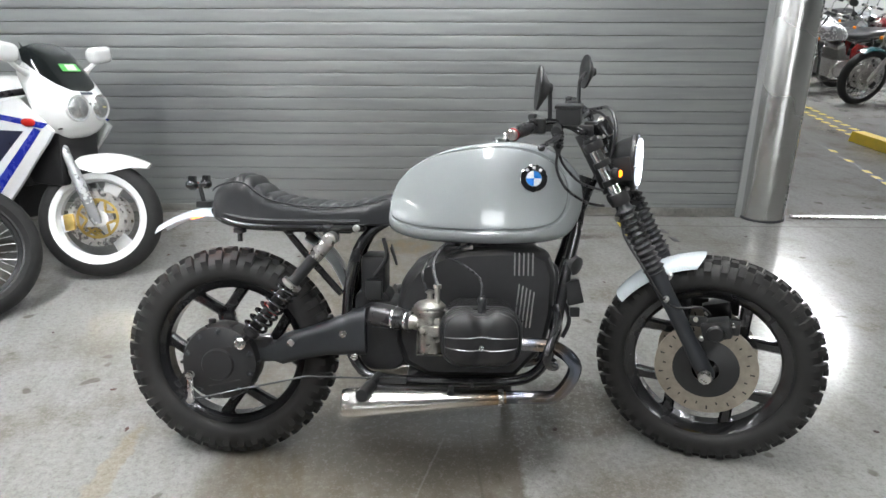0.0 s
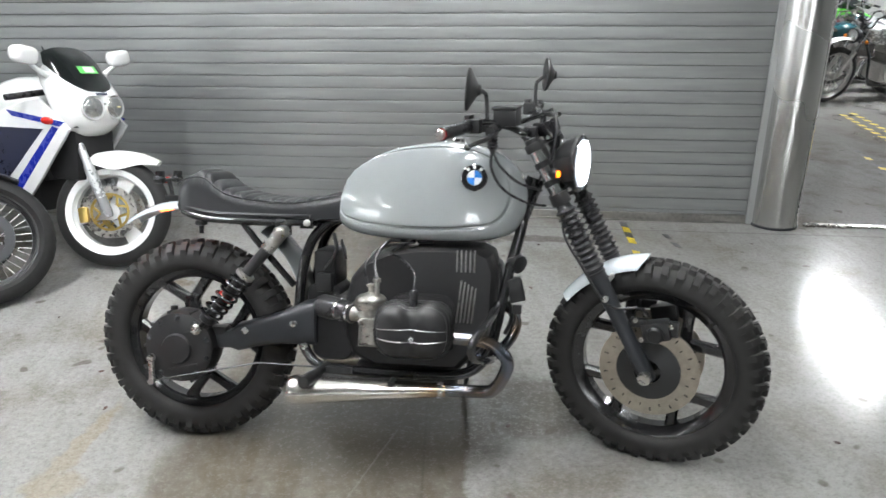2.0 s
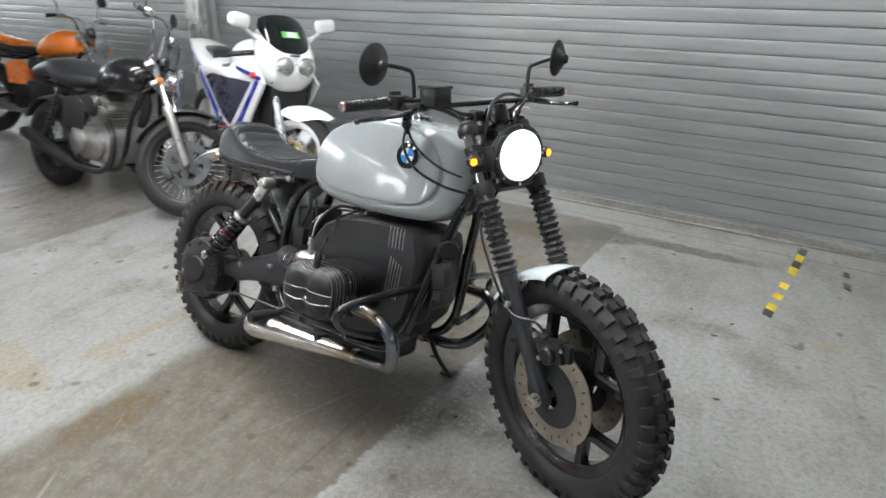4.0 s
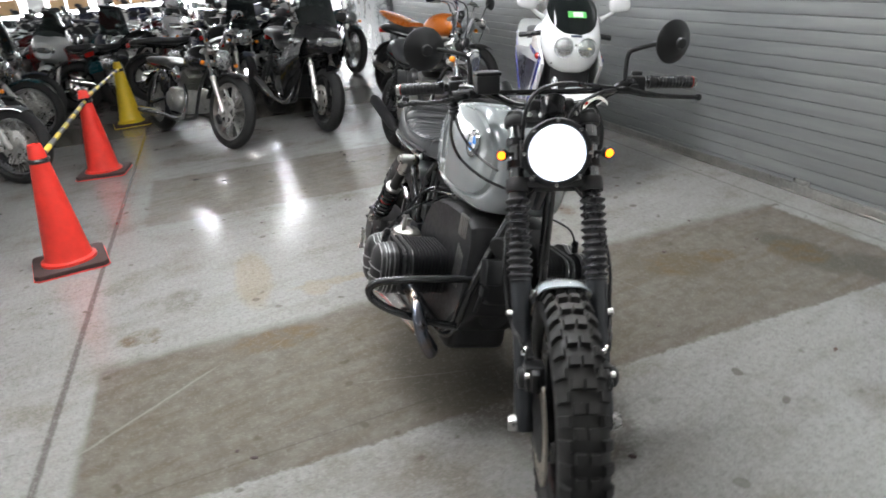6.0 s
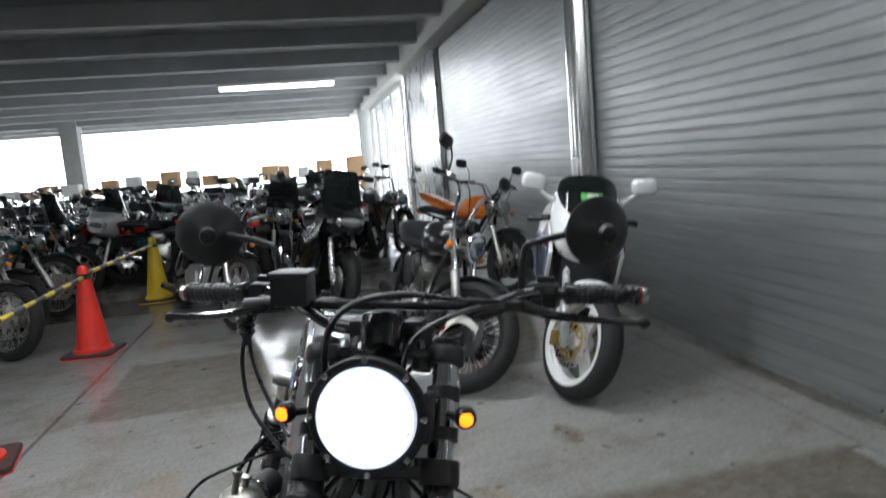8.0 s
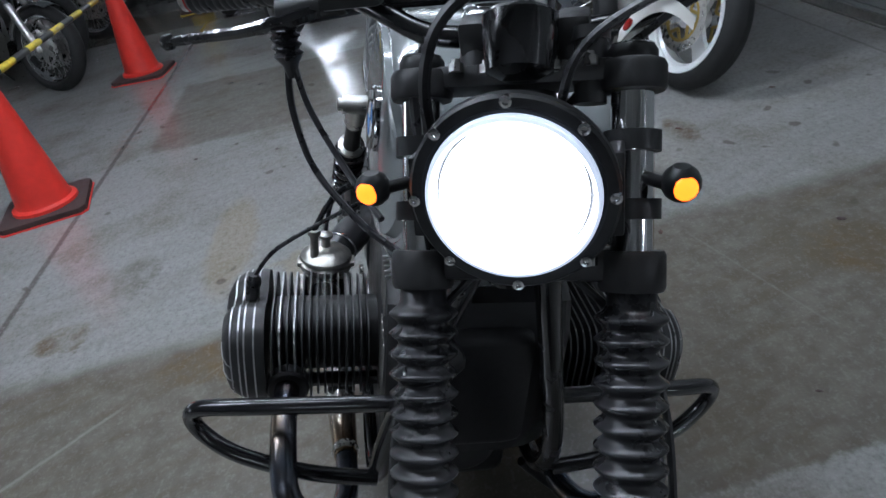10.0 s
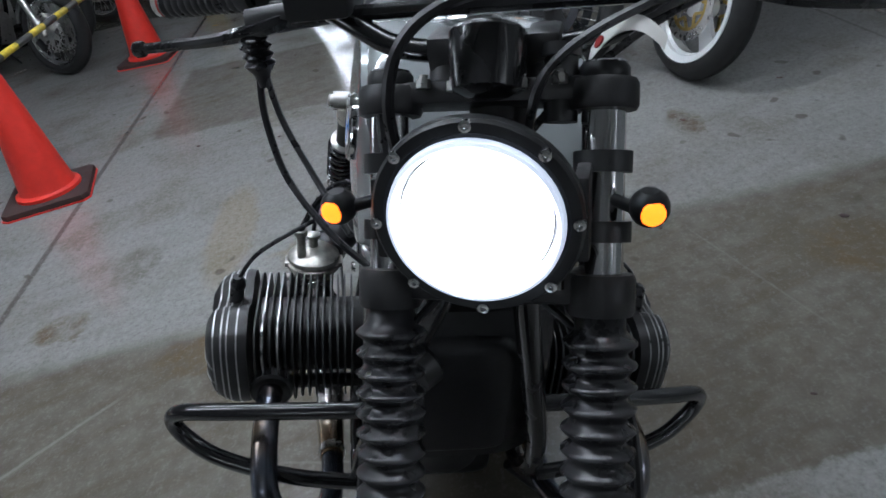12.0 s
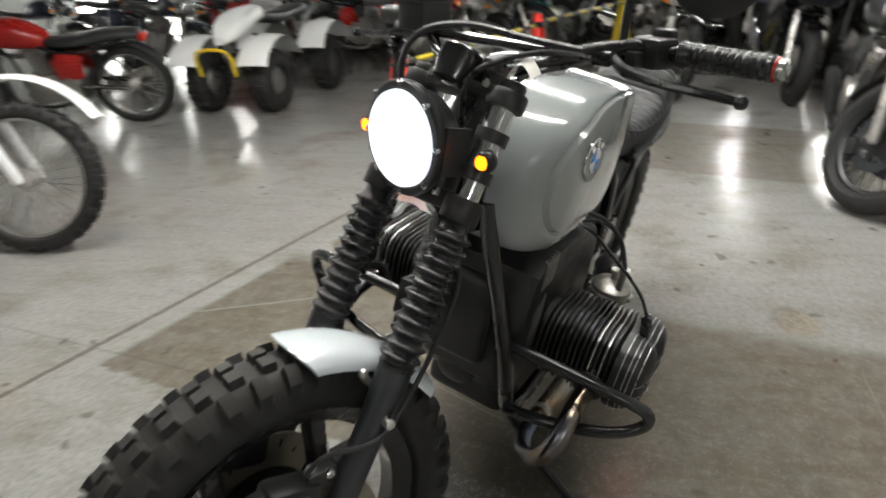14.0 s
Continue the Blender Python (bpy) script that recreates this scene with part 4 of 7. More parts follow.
LEVELS = ((0.0, 0.0), (0.0, 0.25), (0.0, 0.45), (0.02, 0.6), (0.06, 0.7), (0.14, 0.79), (0.26, 0.86), (0.45, 0.91), (0.6, 0.935), (0.74, 0.94), (0.8, 0.93), (0.84, 0.912), (0.9, 0.912), (0.94, 0.94), (0.99, 0.984), (1.02, 0.99), (1.06, 0.992), (1.15, 0.994), (1.3, 0.996), (1.7, 1.0), (2.0, 1.0))


def tank_half(x, z):
    """The tank's half width at a place of its side."""
    w = 0.153 * (1 - 0.28 * max(0.0, (0.74 - x) / 0.3) ** 1.7 - 0.42 * max(0.0, (x - 0.89) / 0.15) ** 2)
    return w * (1 - 0.07 * max(0.0, (z - 0.86) / 0.15) ** 2 - 0.035 * ((x - 0.76) / 0.25) ** 2 - 0.02 * ((z - 0.86) / 0.12) ** 2)


rings = []
for s, levels in ((-1, LEVELS[::-1]), (1, LEVELS[1:])):
    for t, k in levels:
        ring = []
        for p, q in zip(outline, inset):
            c = p.lerp(q, min(t, 1.0)) if t <= 1 else q.lerp(middle, min(0.99, t - 1.0))
            ring.append(Vector((c.x, s * k * tank_half(c.x, c.z), c.z)))
        rings.append(ring)
tank = part("fuel_tank", Mesh().grid(rings), TANK_GREY, bike, "glossy battleship grey fuel tank with raised side panels", sharp=26)
cap = Mesh().lathe([(0.036, -0.01), (0.038, 0.0), (0.036, 0.012), (0.03, 0.016), (0.012, 0.018)], pose(0.8, 0, 1.012), 32).box((0.016, 0.05, 0.014), pose(0.8, 0.0, 1.034), 0.004)
part("filler_cap", cap, CHROME, tank, "polished filler cap")


def tank_side(s, x, z):
    return s * tank_half(x, z)


for s in (-1, 1):
    face = Vector((0.876, tank_side(s, 0.876, 0.905) - s * 0.0008, 0.905))
    bm_m = along(face, face + Vector((0.012, s * 0.2, 0.014)))
    badge = part("roundel", Mesh().lathe([(0.0405, 0), (0.0405, 0.0035), (0.0385, 0.0052), (0.037, 0.0052)], bm_m, 40), CHROME, bike, "round badge with a black rim and blue and white quarters")
    part("roundel_rim", Mesh().ring([(0.0385, 0.0045), (0.0385, 0.0058), (0.0235, 0.0058), (0.0235, 0.0045)], bm_m, 40), BLACK_GLOSS, badge)
    part("roundel_line", Mesh().ring([(0.0238, 0.0045), (0.0238, 0.0064), (0.0222, 0.0064), (0.0222, 0.0045)], bm_m, 40), CHROME, badge)
    marks = Mesh()
    for k in (-1, 0, 1):
        marks.box((0.009, 0.0085, 0.0012), bm_m @ Matrix.Rotation(radians(90 + 38 * k) + math.atan2(*(bm_m.to_3x3().inverted() @ Vector((0, 0, 1))).yx) - math.pi / 2, 4, "Z") @ Matrix.Translation((0.031, 0, 0.0062)))
    part("roundel_marks", marks, CREAM, badge)
    up_a = math.atan2(*(bm_m.to_3x3().inverted() @ Vector((0, 0, 1))).yx)
    for k in range(4):
        a0 = up_a + math.pi / 2 * k
        wedge = [(0, 0)] + [(0.0222 * math.cos(a0 + math.pi / 2 * j / 8), 0.0222 * math.sin(a0 + math.pi / 2 * j / 8)) for j in range(9)]
        part("roundel_quarter", Mesh().slab(wedge, 0.001, bm_m @ pose(0, 0, 0.0056)), SKY_BLUE if (k % 2 == 0) == (s > 0) else CREAM, badge)
tap = Mesh().lathe([(0.012, 0), (0.014, -0.012), (0.011, -0.03), (0.006, -0.04)], pose(0.68, -0.08, 0.712), 14).box((0.03, 0.02, 0.014), pose(0.688, -0.1, 0.695), 0.004)
part("fuel_tap", tap, ALLOY, tank, "bright alloy fuel tap")

# seat
prof = [(-0.105, 0.828, 0.05), (-0.09, 0.862, 0.085), (-0.055, 0.892, 0.105), (-0.015, 0.908, 0.112), (0.02, 0.9, 0.116), (0.05, 0.872, 0.12), (0.09, 0.847, 0.124), (0.15, 0.832, 0.126), (0.23, 0.823, 0.124), (0.31, 0.822, 0.118), (0.37, 0.832, 0.108), (0.42, 0.846, 0.094), (0.458, 0.855, 0.082)]
spine = curve([(x, z, w) for x, z, w in prof], 16)
rings = []
for x, top, half in spine:
    bottom = 0.763 + 0.02 * max(0.0, (0.0 - x) / 0.1) ** 2
    ring = []
    for j in range(57):
        a = math.pi * j / 56
        c, s = math.cos(a), math.sin(a)
        y = half * math.copysign(abs(c) ** 0.42, c)
        z = bottom + (top - bottom) * abs(s) ** 0.4
        inner = max(0.0, min(1.0, (half * 0.985 - abs(y)) / 0.014))
        if -0.028 < x < 0.368:
            phase = ((x + 0.028) / 0.033) % 1.0
            z += inner * (0.01 * abs(math.sin(math.pi * phase)) ** 0.55 - 0.005)
        z -= 0.004 * math.exp(-(((x - 0.374) / 0.006) ** 2))
        ring.append(Vector((x, y, z)))
    ring += [Vector((x, -half * 0.9, bottom - 0.006)), Vector((x, half * 0.9, bottom - 0.006))]
    rings.append(ring)
seat = part("seat", Mesh().grid(rings), LEATHER, bike, "black ribbed vinyl seat with a kicked-up tail", sharp=50)
for s in (-1, 1):
    line = [(x, s * half * 0.985, 0.763 + 0.02 * max(0.0, (0.0 - x) / 0.1) ** 2 + (top - 0.763) * 0.86) for x, top, half in spine[12:-6:4]]
    part("seat_piping", Mesh().tube(line, 0.0028, 6, 2), LEATHER, seat, "thin sewn piping")
hoop = [(0.36, -0.118, 0.752), (0.2, -0.122, 0.752), (0.05, -0.118, 0.754), (-0.05, -0.1, 0.768), (-0.1, -0.05, 0.79), (-0.112, 0, 0.796), (-0.1, 0.05, 0.79), (-0.05, 0.1, 0.768), (0.05, 0.118, 0.754), (0.2, 0.122, 0.752), (0.36, 0.118, 0.752)]
part("seat_rail", Mesh().tube(hoop, 0.0115, 10, 6), BLACK_GLOSS, bike, "gloss black hooped seat rail")
piping = [(x, y * 1.02, z + 0.02) for x, y, z in hoop]
part("seat_base", Mesh().tube(piping, 0.006, 8, 6), LEATHER, seat)

# tail: rear mudguard stub, lamp, indicators
tail = []
for i in range(13):
    t = i / 12
    x, z = -0.06 - 0.235 * t, 0.8 + 0.012 * math.sin(math.pi * t) - 0.05 * t * t - 0.004 * t
    half = 0.066 - 0.02 * t * t
    tail.append([Vector((x, half * k / 5, z - 0.022 * (k / 5) ** 2)) for k in range(-5, 6)] + [Vector((x, half * k / 5, z - 0.004 - 0.022 * (k / 5) ** 2)) for k in range(5, -6, -1)])
tl = part("rear_mudguard", Mesh().grid(tail), FENDER_GREY, bike, "pale grey stub of a rear mudguard")
part("under_lamp", Mesh().box((0.08, 0.05, 0.008), Matrix.Translation((-0.15, 0, 0.778)) @ pose(0, 0, 0, 0, -14, 0), 0.003), TAIL_ON, tl, "lit red strip lamp under the mudguard")
mount = Mesh().tube([(-0.15, 0, 0.805), (-0.165, 0, 0.87)], 0.007, 8).box((0.05, 0.03, 0.02), pose(-0.15, 0, 0.812), 0.004).tube([(-0.165, -0.06, 0.872), (-0.165, 0.06, 0.872)], 0.006, 8)
tlm = part("tail_bracket", mount, BLACK_SATIN, bike)
for s in (-1, 1):
    part("rear_indicator", Mesh().ball((0.035, 0.04, 0.034), pose(-0.165, s * 0.06, 0.875), 14).box((0.02, 0.03, 0.03), pose(-0.165, s * 0.06, 0.888), 0.005), BLACK_GLOSS, tlm, "small black rear indicator")
    part("rear_indicator_lens", Mesh().ball((0.03, 0.03, 0.03), pose(-0.172, s * 0.06, 0.876), 12), BLACK_GLOSS, tlm)
part("tail_lens", Mesh().box((0.012, 0.06, 0.022), pose(-0.182, 0, 0.872), 0.004), RED_LENS, tlm)
part("seat_knob", Mesh().lathe([(0.008, -0.04), (0.008, -0.015), (0.02, -0.012), (0.02, 0.0), (0.01, 0.003)], pose(-0.012, -0.09, 0.745), 14), BLACK_SATIN, bike)

# inner rear mudguard
inner = []
for i in range(9):
    t = i / 8
    a = radians(58 - 38 * t)
    r = 0.456 - 0.064 * t * t
    inner.append([Vector((RX + r * math.cos(a) + 0.01, 0.088 * k / 4, RZ + r * math.sin(a) - 0.012 * abs(k / 4) ** 2)) for k in range(-4, 5)] + [Vector((RX + (r + 0.004) * math.cos(a) + 0.01, 0.088 * k / 4, RZ + (r + 0.004) * math.sin(a) - 0.012 * abs(k / 4) ** 2)) for k in range(4, -5, -1)])
part("inner_mudguard", Mesh().grid(inner), TANK_GREY, bike, "grey inner rear mudguard behind the engine")

# frame
fr = Mesh()
for s in (-1, 1):
    fr.tube([(1.035, s * 0.035, 0.83), (1.02, s * 0.055, 0.74), (0.985, s * 0.09, 0.6), (0.955, s * 0.125, 0.45), (0.93, s * 0.135, 0.36), (0.87, s * 0.135, 0.3), (0.75, s * 0.135, 0.285), (0.5, s * 0.13, 0.285), (0.38, s * 0.12, 0.3), (0.32, s * 0.1, 0.38)], 0.0165, 12, 5)
    fr.tube([(0.31, s * 0.09, 0.36), (0.315, s * 0.09, 0.48), (0.325, s * 0.09, 0.58), (0.35, s * 0.085, 0.68), (0.4, s * 0.07, 0.745), (0.5, s * 0.05, 0.8)], 0.0165, 12, 5)
    fr.tube([(0.37, s * 0.112, 0.752), (0.2, s * 0.115, 0.748), (0.0, s * 0.105, 0.755)], 0.011, 10, 4)
    fr.tube([(0.13, s * 0.1, 0.748), (0.2, s * 0.098, 0.66), (0.3, s * 0.092, 0.545)], 0.011, 10, 3)
    fr.box((0.05, 0.012, 0.05), pose(0.275, s * 0.118, 0.735), 0.004)
    fr.box((0.09, 0.014, 0.1), pose(0.335, s * 0.1, 0.41), 0.01)
fr.tube([(1.03, 0, 0.86), (0.8, 0, 0.8), (0.5, 0, 0.79), (0.36, 0, 0.76)], 0.02, 12, 4)
fr.tube([(1.012, 0, 0.77), (1.062, 0, 0.905)], 0.03, 16)
fr.tube([(0.37, -0.1, 0.75), (0.37, 0.1, 0.75)], 0.011, 8).tube([(0.32, -0.1, 0.42), (0.32, 0.1, 0.42)], 0.016, 10)
part("frame", fr, BLACK_GLOSS, bike, "gloss black tubular frame")
part("frame_bolt", Mesh().lathe([(0.011, 0), (0.011, 0.006), (0.006, 0.008)], along((0.352, -0.125, 0.752), (0.352, -0.3, 0.752)), 10), STEEL, bike)

# engine
def rounded(x0, x1, z0, z1, r, n=5):
    """Outline of a rounded rectangle in (x, z)."""
    out = []
    for cx, cz, a0 in ((x1 - r, z1 - r, 0), (x0 + r, z1 - r, 90), (x0 + r, z0 + r, 180), (x1 - r, z0 + r, 270)):
        out += [(cx + r * math.cos(radians(a0 + 90 * k / n)), cz + r * math.sin(radians(a0 + 90 * k / n))) for k in range(n + 1)]
    return out


def body(shape, half, ease=0.02):
    """A casting: an outline in (x, z) made solid across y with eased edges."""
    cx, cz = sum(p[0] for p in shape) / len(shape), sum(p[1] for p in shape) / len(shape)
    rings = []
    for y, k in ((-half, 0.9), (-half + ease * 0.15, 0.95), (-half + ease * 0.5, 0.985), (-half + ease, 1.0), (half - ease, 1.0), (half - ease * 0.5, 0.985), (half - ease * 0.15, 0.95), (half, 0.9)):
        rings.append([Vector((cx + (x - cx) * k, y, cz + (z - cz) * k)) for x, z in shape])
    return Mesh().grid(rings)


case_shape = [(0.93, 0.385), (0.955, 0.5), (0.958, 0.62), (0.94, 0.672), (0.9, 0.69), (0.8, 0.692), (0.7, 0.688), (0.6, 0.672), (0.53, 0.638), (0.485, 0.58), (0.466, 0.5), (0.466, 0.4), (0.49, 0.33), (0.56, 0.29), (0.84, 0.29)]
engine = part("engine", body(case_shape, 0.13, 0.075), BLACK_CRINKLE, bike, "black painted boxer engine with finned cylinders", sharp=30)
cover = body(rounded(0.925, 0.97, 0.43, 0.64, 0.02), 0.07, 0.03)
part("front_cover", cover, BLACK_CRINKLE, engine)
part("oil_filter_cover", Mesh().lathe([(0.05, 0), (0.05, 0.012), (0.04, 0.018), (0.01, 0.019)], along((0.9, 0, 0.375), (1.2, 0, 0.375)), 24), BLACK_SATIN, engine)
part("sump", body(rounded(0.5, 0.83, 0.21, 0.31, 0.03), 0.1, 0.03), BLACK_CRINKLE, engine)
part("gearbox", body(rounded(0.35, 0.5, 0.3, 0.52, 0.05), 0.095, 0.04), BLACK_CRINKLE, engine)
for s in (-1, 1):
    grill = Mesh()
    for k in range(5):
        grill.box((0.0045, 0.01, 0.068), pose(0.828 + 0.0135 * k, s * 0.127, 0.648), 0.0015)
        grill.box((0.0045, 0.01, 0.135 - 0.006 * k), pose(0.836 + 0.0115 * k, s * 0.127, 0.522 - 0.003 * k, 0, 6, 0), 0.0015)
    part("cover_grille", grill, ALLOY, engine, "bare alloy ribs of the starter cover")
    cx, cz = (0.724, 0.472) if s < 0 else (0.762, 0.472)
    barrel = Mesh().tube([(cx, s * 0.1, cz), (cx, s * 0.3, cz)], 0.062, 24)
    barrel.tube([(cx + 0.04, s * 0.12, cz - 0.07), (cx + 0.04, s * 0.3, cz - 0.07)], 0.012, 8).tube([(cx - 0.04, s * 0.12, cz - 0.07), (cx - 0.04, s * 0.3, cz - 0.07)], 0.012, 8)
    cyl = part("cylinder", barrel, BLACK_CRINKLE, bike, "black finned boxer cylinder")
    for k in range(14):
        y = 0.148 + 0.0115 * k
        w, h = (0.2, 0.15) if k < 8 else (0.21, 0.152)
        m = Matrix.Translation((0, s * y, 0)) @ pose(0, 0, 0, 90, 0, 0)
        part("fin", Mesh().slab(rounded(cx - w / 2, cx + w / 2, cz - h / 2, cz + h / 2, 0.045, 4), 0.003, m), BLACK_CRINKLE if k < 10 or k % 2 else FIN_EDGE, cyl)
    cover = []
    shape = []
    for k in range(56):
        a = 2 * math.pi * (k + 0.5) / 56
        x = 0.113 * math.copysign(abs(math.cos(a)) ** 0.62, math.cos(a))
        z = 0.085 * math.copysign(abs(math.sin(a)) ** 0.62, math.sin(a))
        shape.append((cx + x, cz + 0.003 + z - (0.032 if z > 0 else -0.008) * math.exp(-((x / 0.02) ** 2)) * abs(math.sin(a))))
    for y, k in ((0.308, 0.985), (0.318, 1.0), (0.335, 0.985), (0.352, 0.93), (0.366, 0.83), (0.375, 0.66), (0.38, 0.4), (0.381, 0.1)):
        ring = []
        for x, z in shape:
            px, pz = cx + (x - cx) * k, cz + (z - cz) * k
            groove = 0.016 * math.exp(-(((px - cx) / 0.017) ** 2)) * min(1.0, max(0.0, (y - 0.318) / 0.03))
            ring.append(Vector((px, s * (y - groove), pz)))
        cover.append(ring)
    cov = part("rocker_cover", Mesh().grid(cover), BLACK_CRINKLE, cyl, "black rocker cover with thin bright ribs", sharp=50)
    table = ((0.1, 0.381), (0.4, 0.38), (0.66, 0.375), (0.83, 0.366), (0.93, 0.352), (0.985, 0.335), (1.0, 0.318))

    def cover_y(dx, dz):
        k = min(1.0, max(0.1, (abs(dx / 0.113) ** 3.2 + abs(dz / 0.085) ** 3.2) ** (1 / 3.2)))
        i = next(n for n in range(1, 7) if k <= table[n][0])
        (k0, y0), (k1, y1) = table[i - 1], table[i]
        return y0 + (y1 - y0) * (k - k0) / (k1 - k0) - 0.016 * math.exp(-((dx / 0.017) ** 2)) * min(1.0, max(0.0, (y0 - 0.318) / 0.03))

    rib = Mesh()
    for z in (-0.024, 0.012):
        rib.tube([(cx + x, s * (cover_y(x, z) + 0.0005), cz + z - 0.06 * (abs(x) / 0.108) ** 2 * z / 0.024 * 0.12) for x in (k / 100 for k in range(-10, 11))], 0.0014, 6)
    for y, k in ((0.322, 1.0), (0.3365, 0.982), (0.3455, 0.955), (0.3585, 0.885)):
        rib.grid([[(cx + (x - cx) * (k + d), s * (y + e), cz + (z - cz) * (k + d)) for x, z in shape] for d, e in ((0.004, 0.0), (0.006, 0.0015), (0.002, 0.0025), (-0.004, 0.0))], caps=False)
    part("cover_ribs", rib, FIN_EDGE, cyl)
    part("cover_nut", Mesh().lathe([(0.011, 0), (0.011, 0.012), (0.007, 0.016), (0.003, 0.016)], along((cx, s * 0.352, cz - 0.02), (cx, s * 0.5, cz - 0.02)), 10), CHROME, cyl, "chrome domed nut")
    plug = Mesh().tube([(cx, s * 0.335, cz + 0.045), (cx + 0.002, s * 0.33, cz + 0.1)], 0.0115, 10).ball((0.028, 0.026, 0.03), pose(cx + 0.002, s * 0.328, cz + 0.105), 10)
    plug.tube([(cx, s * 0.325, cz + 0.115), (cx - 0.005, s * 0.29, cz + 0.16), (cx - 0.06, s * 0.2, cz + 0.19), (cx - 0.1, s * 0.14, cz + 0.2), (cx - 0.02, s * 0.1, cz + 0.24)], 0.0036, 7, 8)
    part("plug_lead", plug, GAITER, cyl, "black plug cap and lead")

    # carburettor
    kx, ky, kz = (0.578 if s < 0 else 0.61), s * 0.215, 0.49
    carb = Mesh().lathe([(0.03, -0.03), (0.034, -0.02), (0.036, 0.0), (0.036, 0.022), (0.047, 0.025), (0.048, 0.028), (0.048, 0.036), (0.043, 0.038), (0.043, 0.041), (0.047, 0.043), (0.046, 0.049), (0.036, 0.058), (0.018, 0.064), (0.009, 0.067), (0.008, 0.082), (0.013, 0.085), (0.013, 0.091), (0.006, 0.094)], pose(kx, ky, kz), 24)
    carb.lathe([(0.02, -0.095), (0.033, -0.088), (0.036, -0.036), (0.03, -0.03)], pose(kx, ky, kz), 20).tube([(kx - 0.06, ky, kz), (kx + 0.09, ky * 1.02, kz - 0.006)], 0.024, 18)
    carb.box((0.05, 0.03, 0.03), pose(kx + 0.005, ky + s * 0.032, kz - 0.02), 0.006).lathe([(0.008, 0.03), (0.008, 0.1), (0.012, 0.102), (0.012, 0.112)], pose(kx + 0.022, ky + s * 0.02, kz), 10)
    carb.box((0.07, 0.066, 0.05), pose(kx, ky, kz - 0.008), 0.008).box((0.104, 0.03, 0.01), pose(kx, ky, kz + 0.034), 0.003).box((0.03, 0.104, 0.01), pose(kx, ky, kz + 0.034), 0.003)
    carb.tube([(kx - 0.034, ky, kz - 0.03), (kx - 0.038, ky, kz - 0.1), (kx + 0.038, ky, kz - 0.1), (kx + 0.034, ky, kz - 0.03)], 0.003, 6).lathe([(0.008, 0.0), (0.008, 0.02), (0.005, 0.024)], along((kx - 0.02, ky + s * 0.03, kz - 0.015), (kx - 0.02, ky + s * 0.2, kz - 0.015)), 10)
    carb.tube([(kx + 0.03, ky + s * 0.034, kz + 0.02), (kx + 0.045, ky + s * 0.04, kz - 0.03), (kx + 0.02, ky + s * 0.042, kz - 0.05)], 0.005, 8, 3)
    cob = part("carburettor", carb, CARB_ALLOY, bike, "dull alloy carburettor with bright fittings")
    rubber = Mesh()
    rubber.lathe([(0.027, 0), (0.031, 0.005), (0.031, 0.02), (0.028, 0.024), (0.034, 0.05), (0.036, 0.1), (0.036, 0.13)], along((kx - 0.05, ky, kz), (0.36, s * 0.13, kz + 0.01)), 20)
    part("intake_hose", rubber, GAITER, cob)
    for d in (0.012, 0.056):
        part("hose_clip", Mesh().lathe([(0.033 + d * 0.05, d - 0.004), (0.034 + d * 0.05, d), (0.033 + d * 0.05, d + 0.004)], along((kx - 0.05, ky, kz), (0.36, s * 0.13, kz + 0.01)), 20), CHROME, cob, "bright hose clip")
    part("hose_clip", Mesh().lathe([(0.029, -0.005), (0.03, 0.0), (0.029, 0.005)], along((kx + 0.06, ky, kz), (kx + 0.2, ky, kz)), 20), CHROME, cob, "bright hose clip")
    fuel = Mesh().tube([(kx + 0.022, ky + s * 0.02, kz + 0.11), (kx + 0.01, s * 0.2, kz + 0.17), (kx + 0.04, s * 0.15, kz + 0.215), (0.66, s * 0.09, 0.70)], 0.0055, 7, 8)
    fuel.tube([(kx - 0.01, ky, kz + 0.09), (kx - 0.02, s * 0.2, kz + 0.15), (kx + 0.03, s * 0.15, kz + 0.2), (0.75, s * 0.08, 0.7)], 0.004, 7, 8)
    part("fuel_hose", fuel, GAITER, cob)

    # exhaust
    head = [(cx + 0.06, s * 0.275, cz - 0.03), (cx + 0.15, s * 0.277, cz - 0.03), (cx + 0.215, s * 0.277, cz - 0.04), (0.99 + (cx - 0.724) * 0.6, s * 0.272, cz - 0.085), (0.985 + (cx - 0.724) * 0.5, s * 0.25, cz - 0.14), (0.95, s * 0.212, cz - 0.2), (0.9, s * 0.187, 0.257), (0.84, s * 0.182, 0.255), (0.78, s * 0.184, 0.254)]
    pipe = part("exhaust_pipe", Mesh().tube(head, 0.0195, 16, 8), HEADER_STEEL, bike, "heat-blued header pipe with a brushed muffler")
    part("exhaust_nut", Mesh().lathe([(0.03, 0), (0.034, 0.004), (0.034, 0.022), (0.03, 0.026)], along((cx + 0.085, s * 0.275, cz - 0.03), (cx + 0.2, s * 0.275, cz - 0.03)), 16), BLACK_CRINKLE, pipe)
    part("muffler", Mesh().lathe([(0.0205, -0.02), (0.0215, 0.0), (0.0225, 0.02), (0.033, 0.22), (0.0455, 0.43), (0.046, 0.45), (0.04, 0.466), (0.024, 0.47), (0.022, 0.44), (0.01, 0.43)], along((0.785, s * 0.184, 0.254), (0.314, s * 0.206, 0.236)), 36), MUFFLER_STEEL, pipe, "tapered brushed stainless muffler")
    part("exhaust_clamp", Mesh().lathe([(0.0235, -0.008), (0.0245, 0.0), (0.0235, 0.008)], along((0.79, s * 0.184, 0.254), (0.314, s * 0.206, 0.236)), 18), STEEL, pipe)

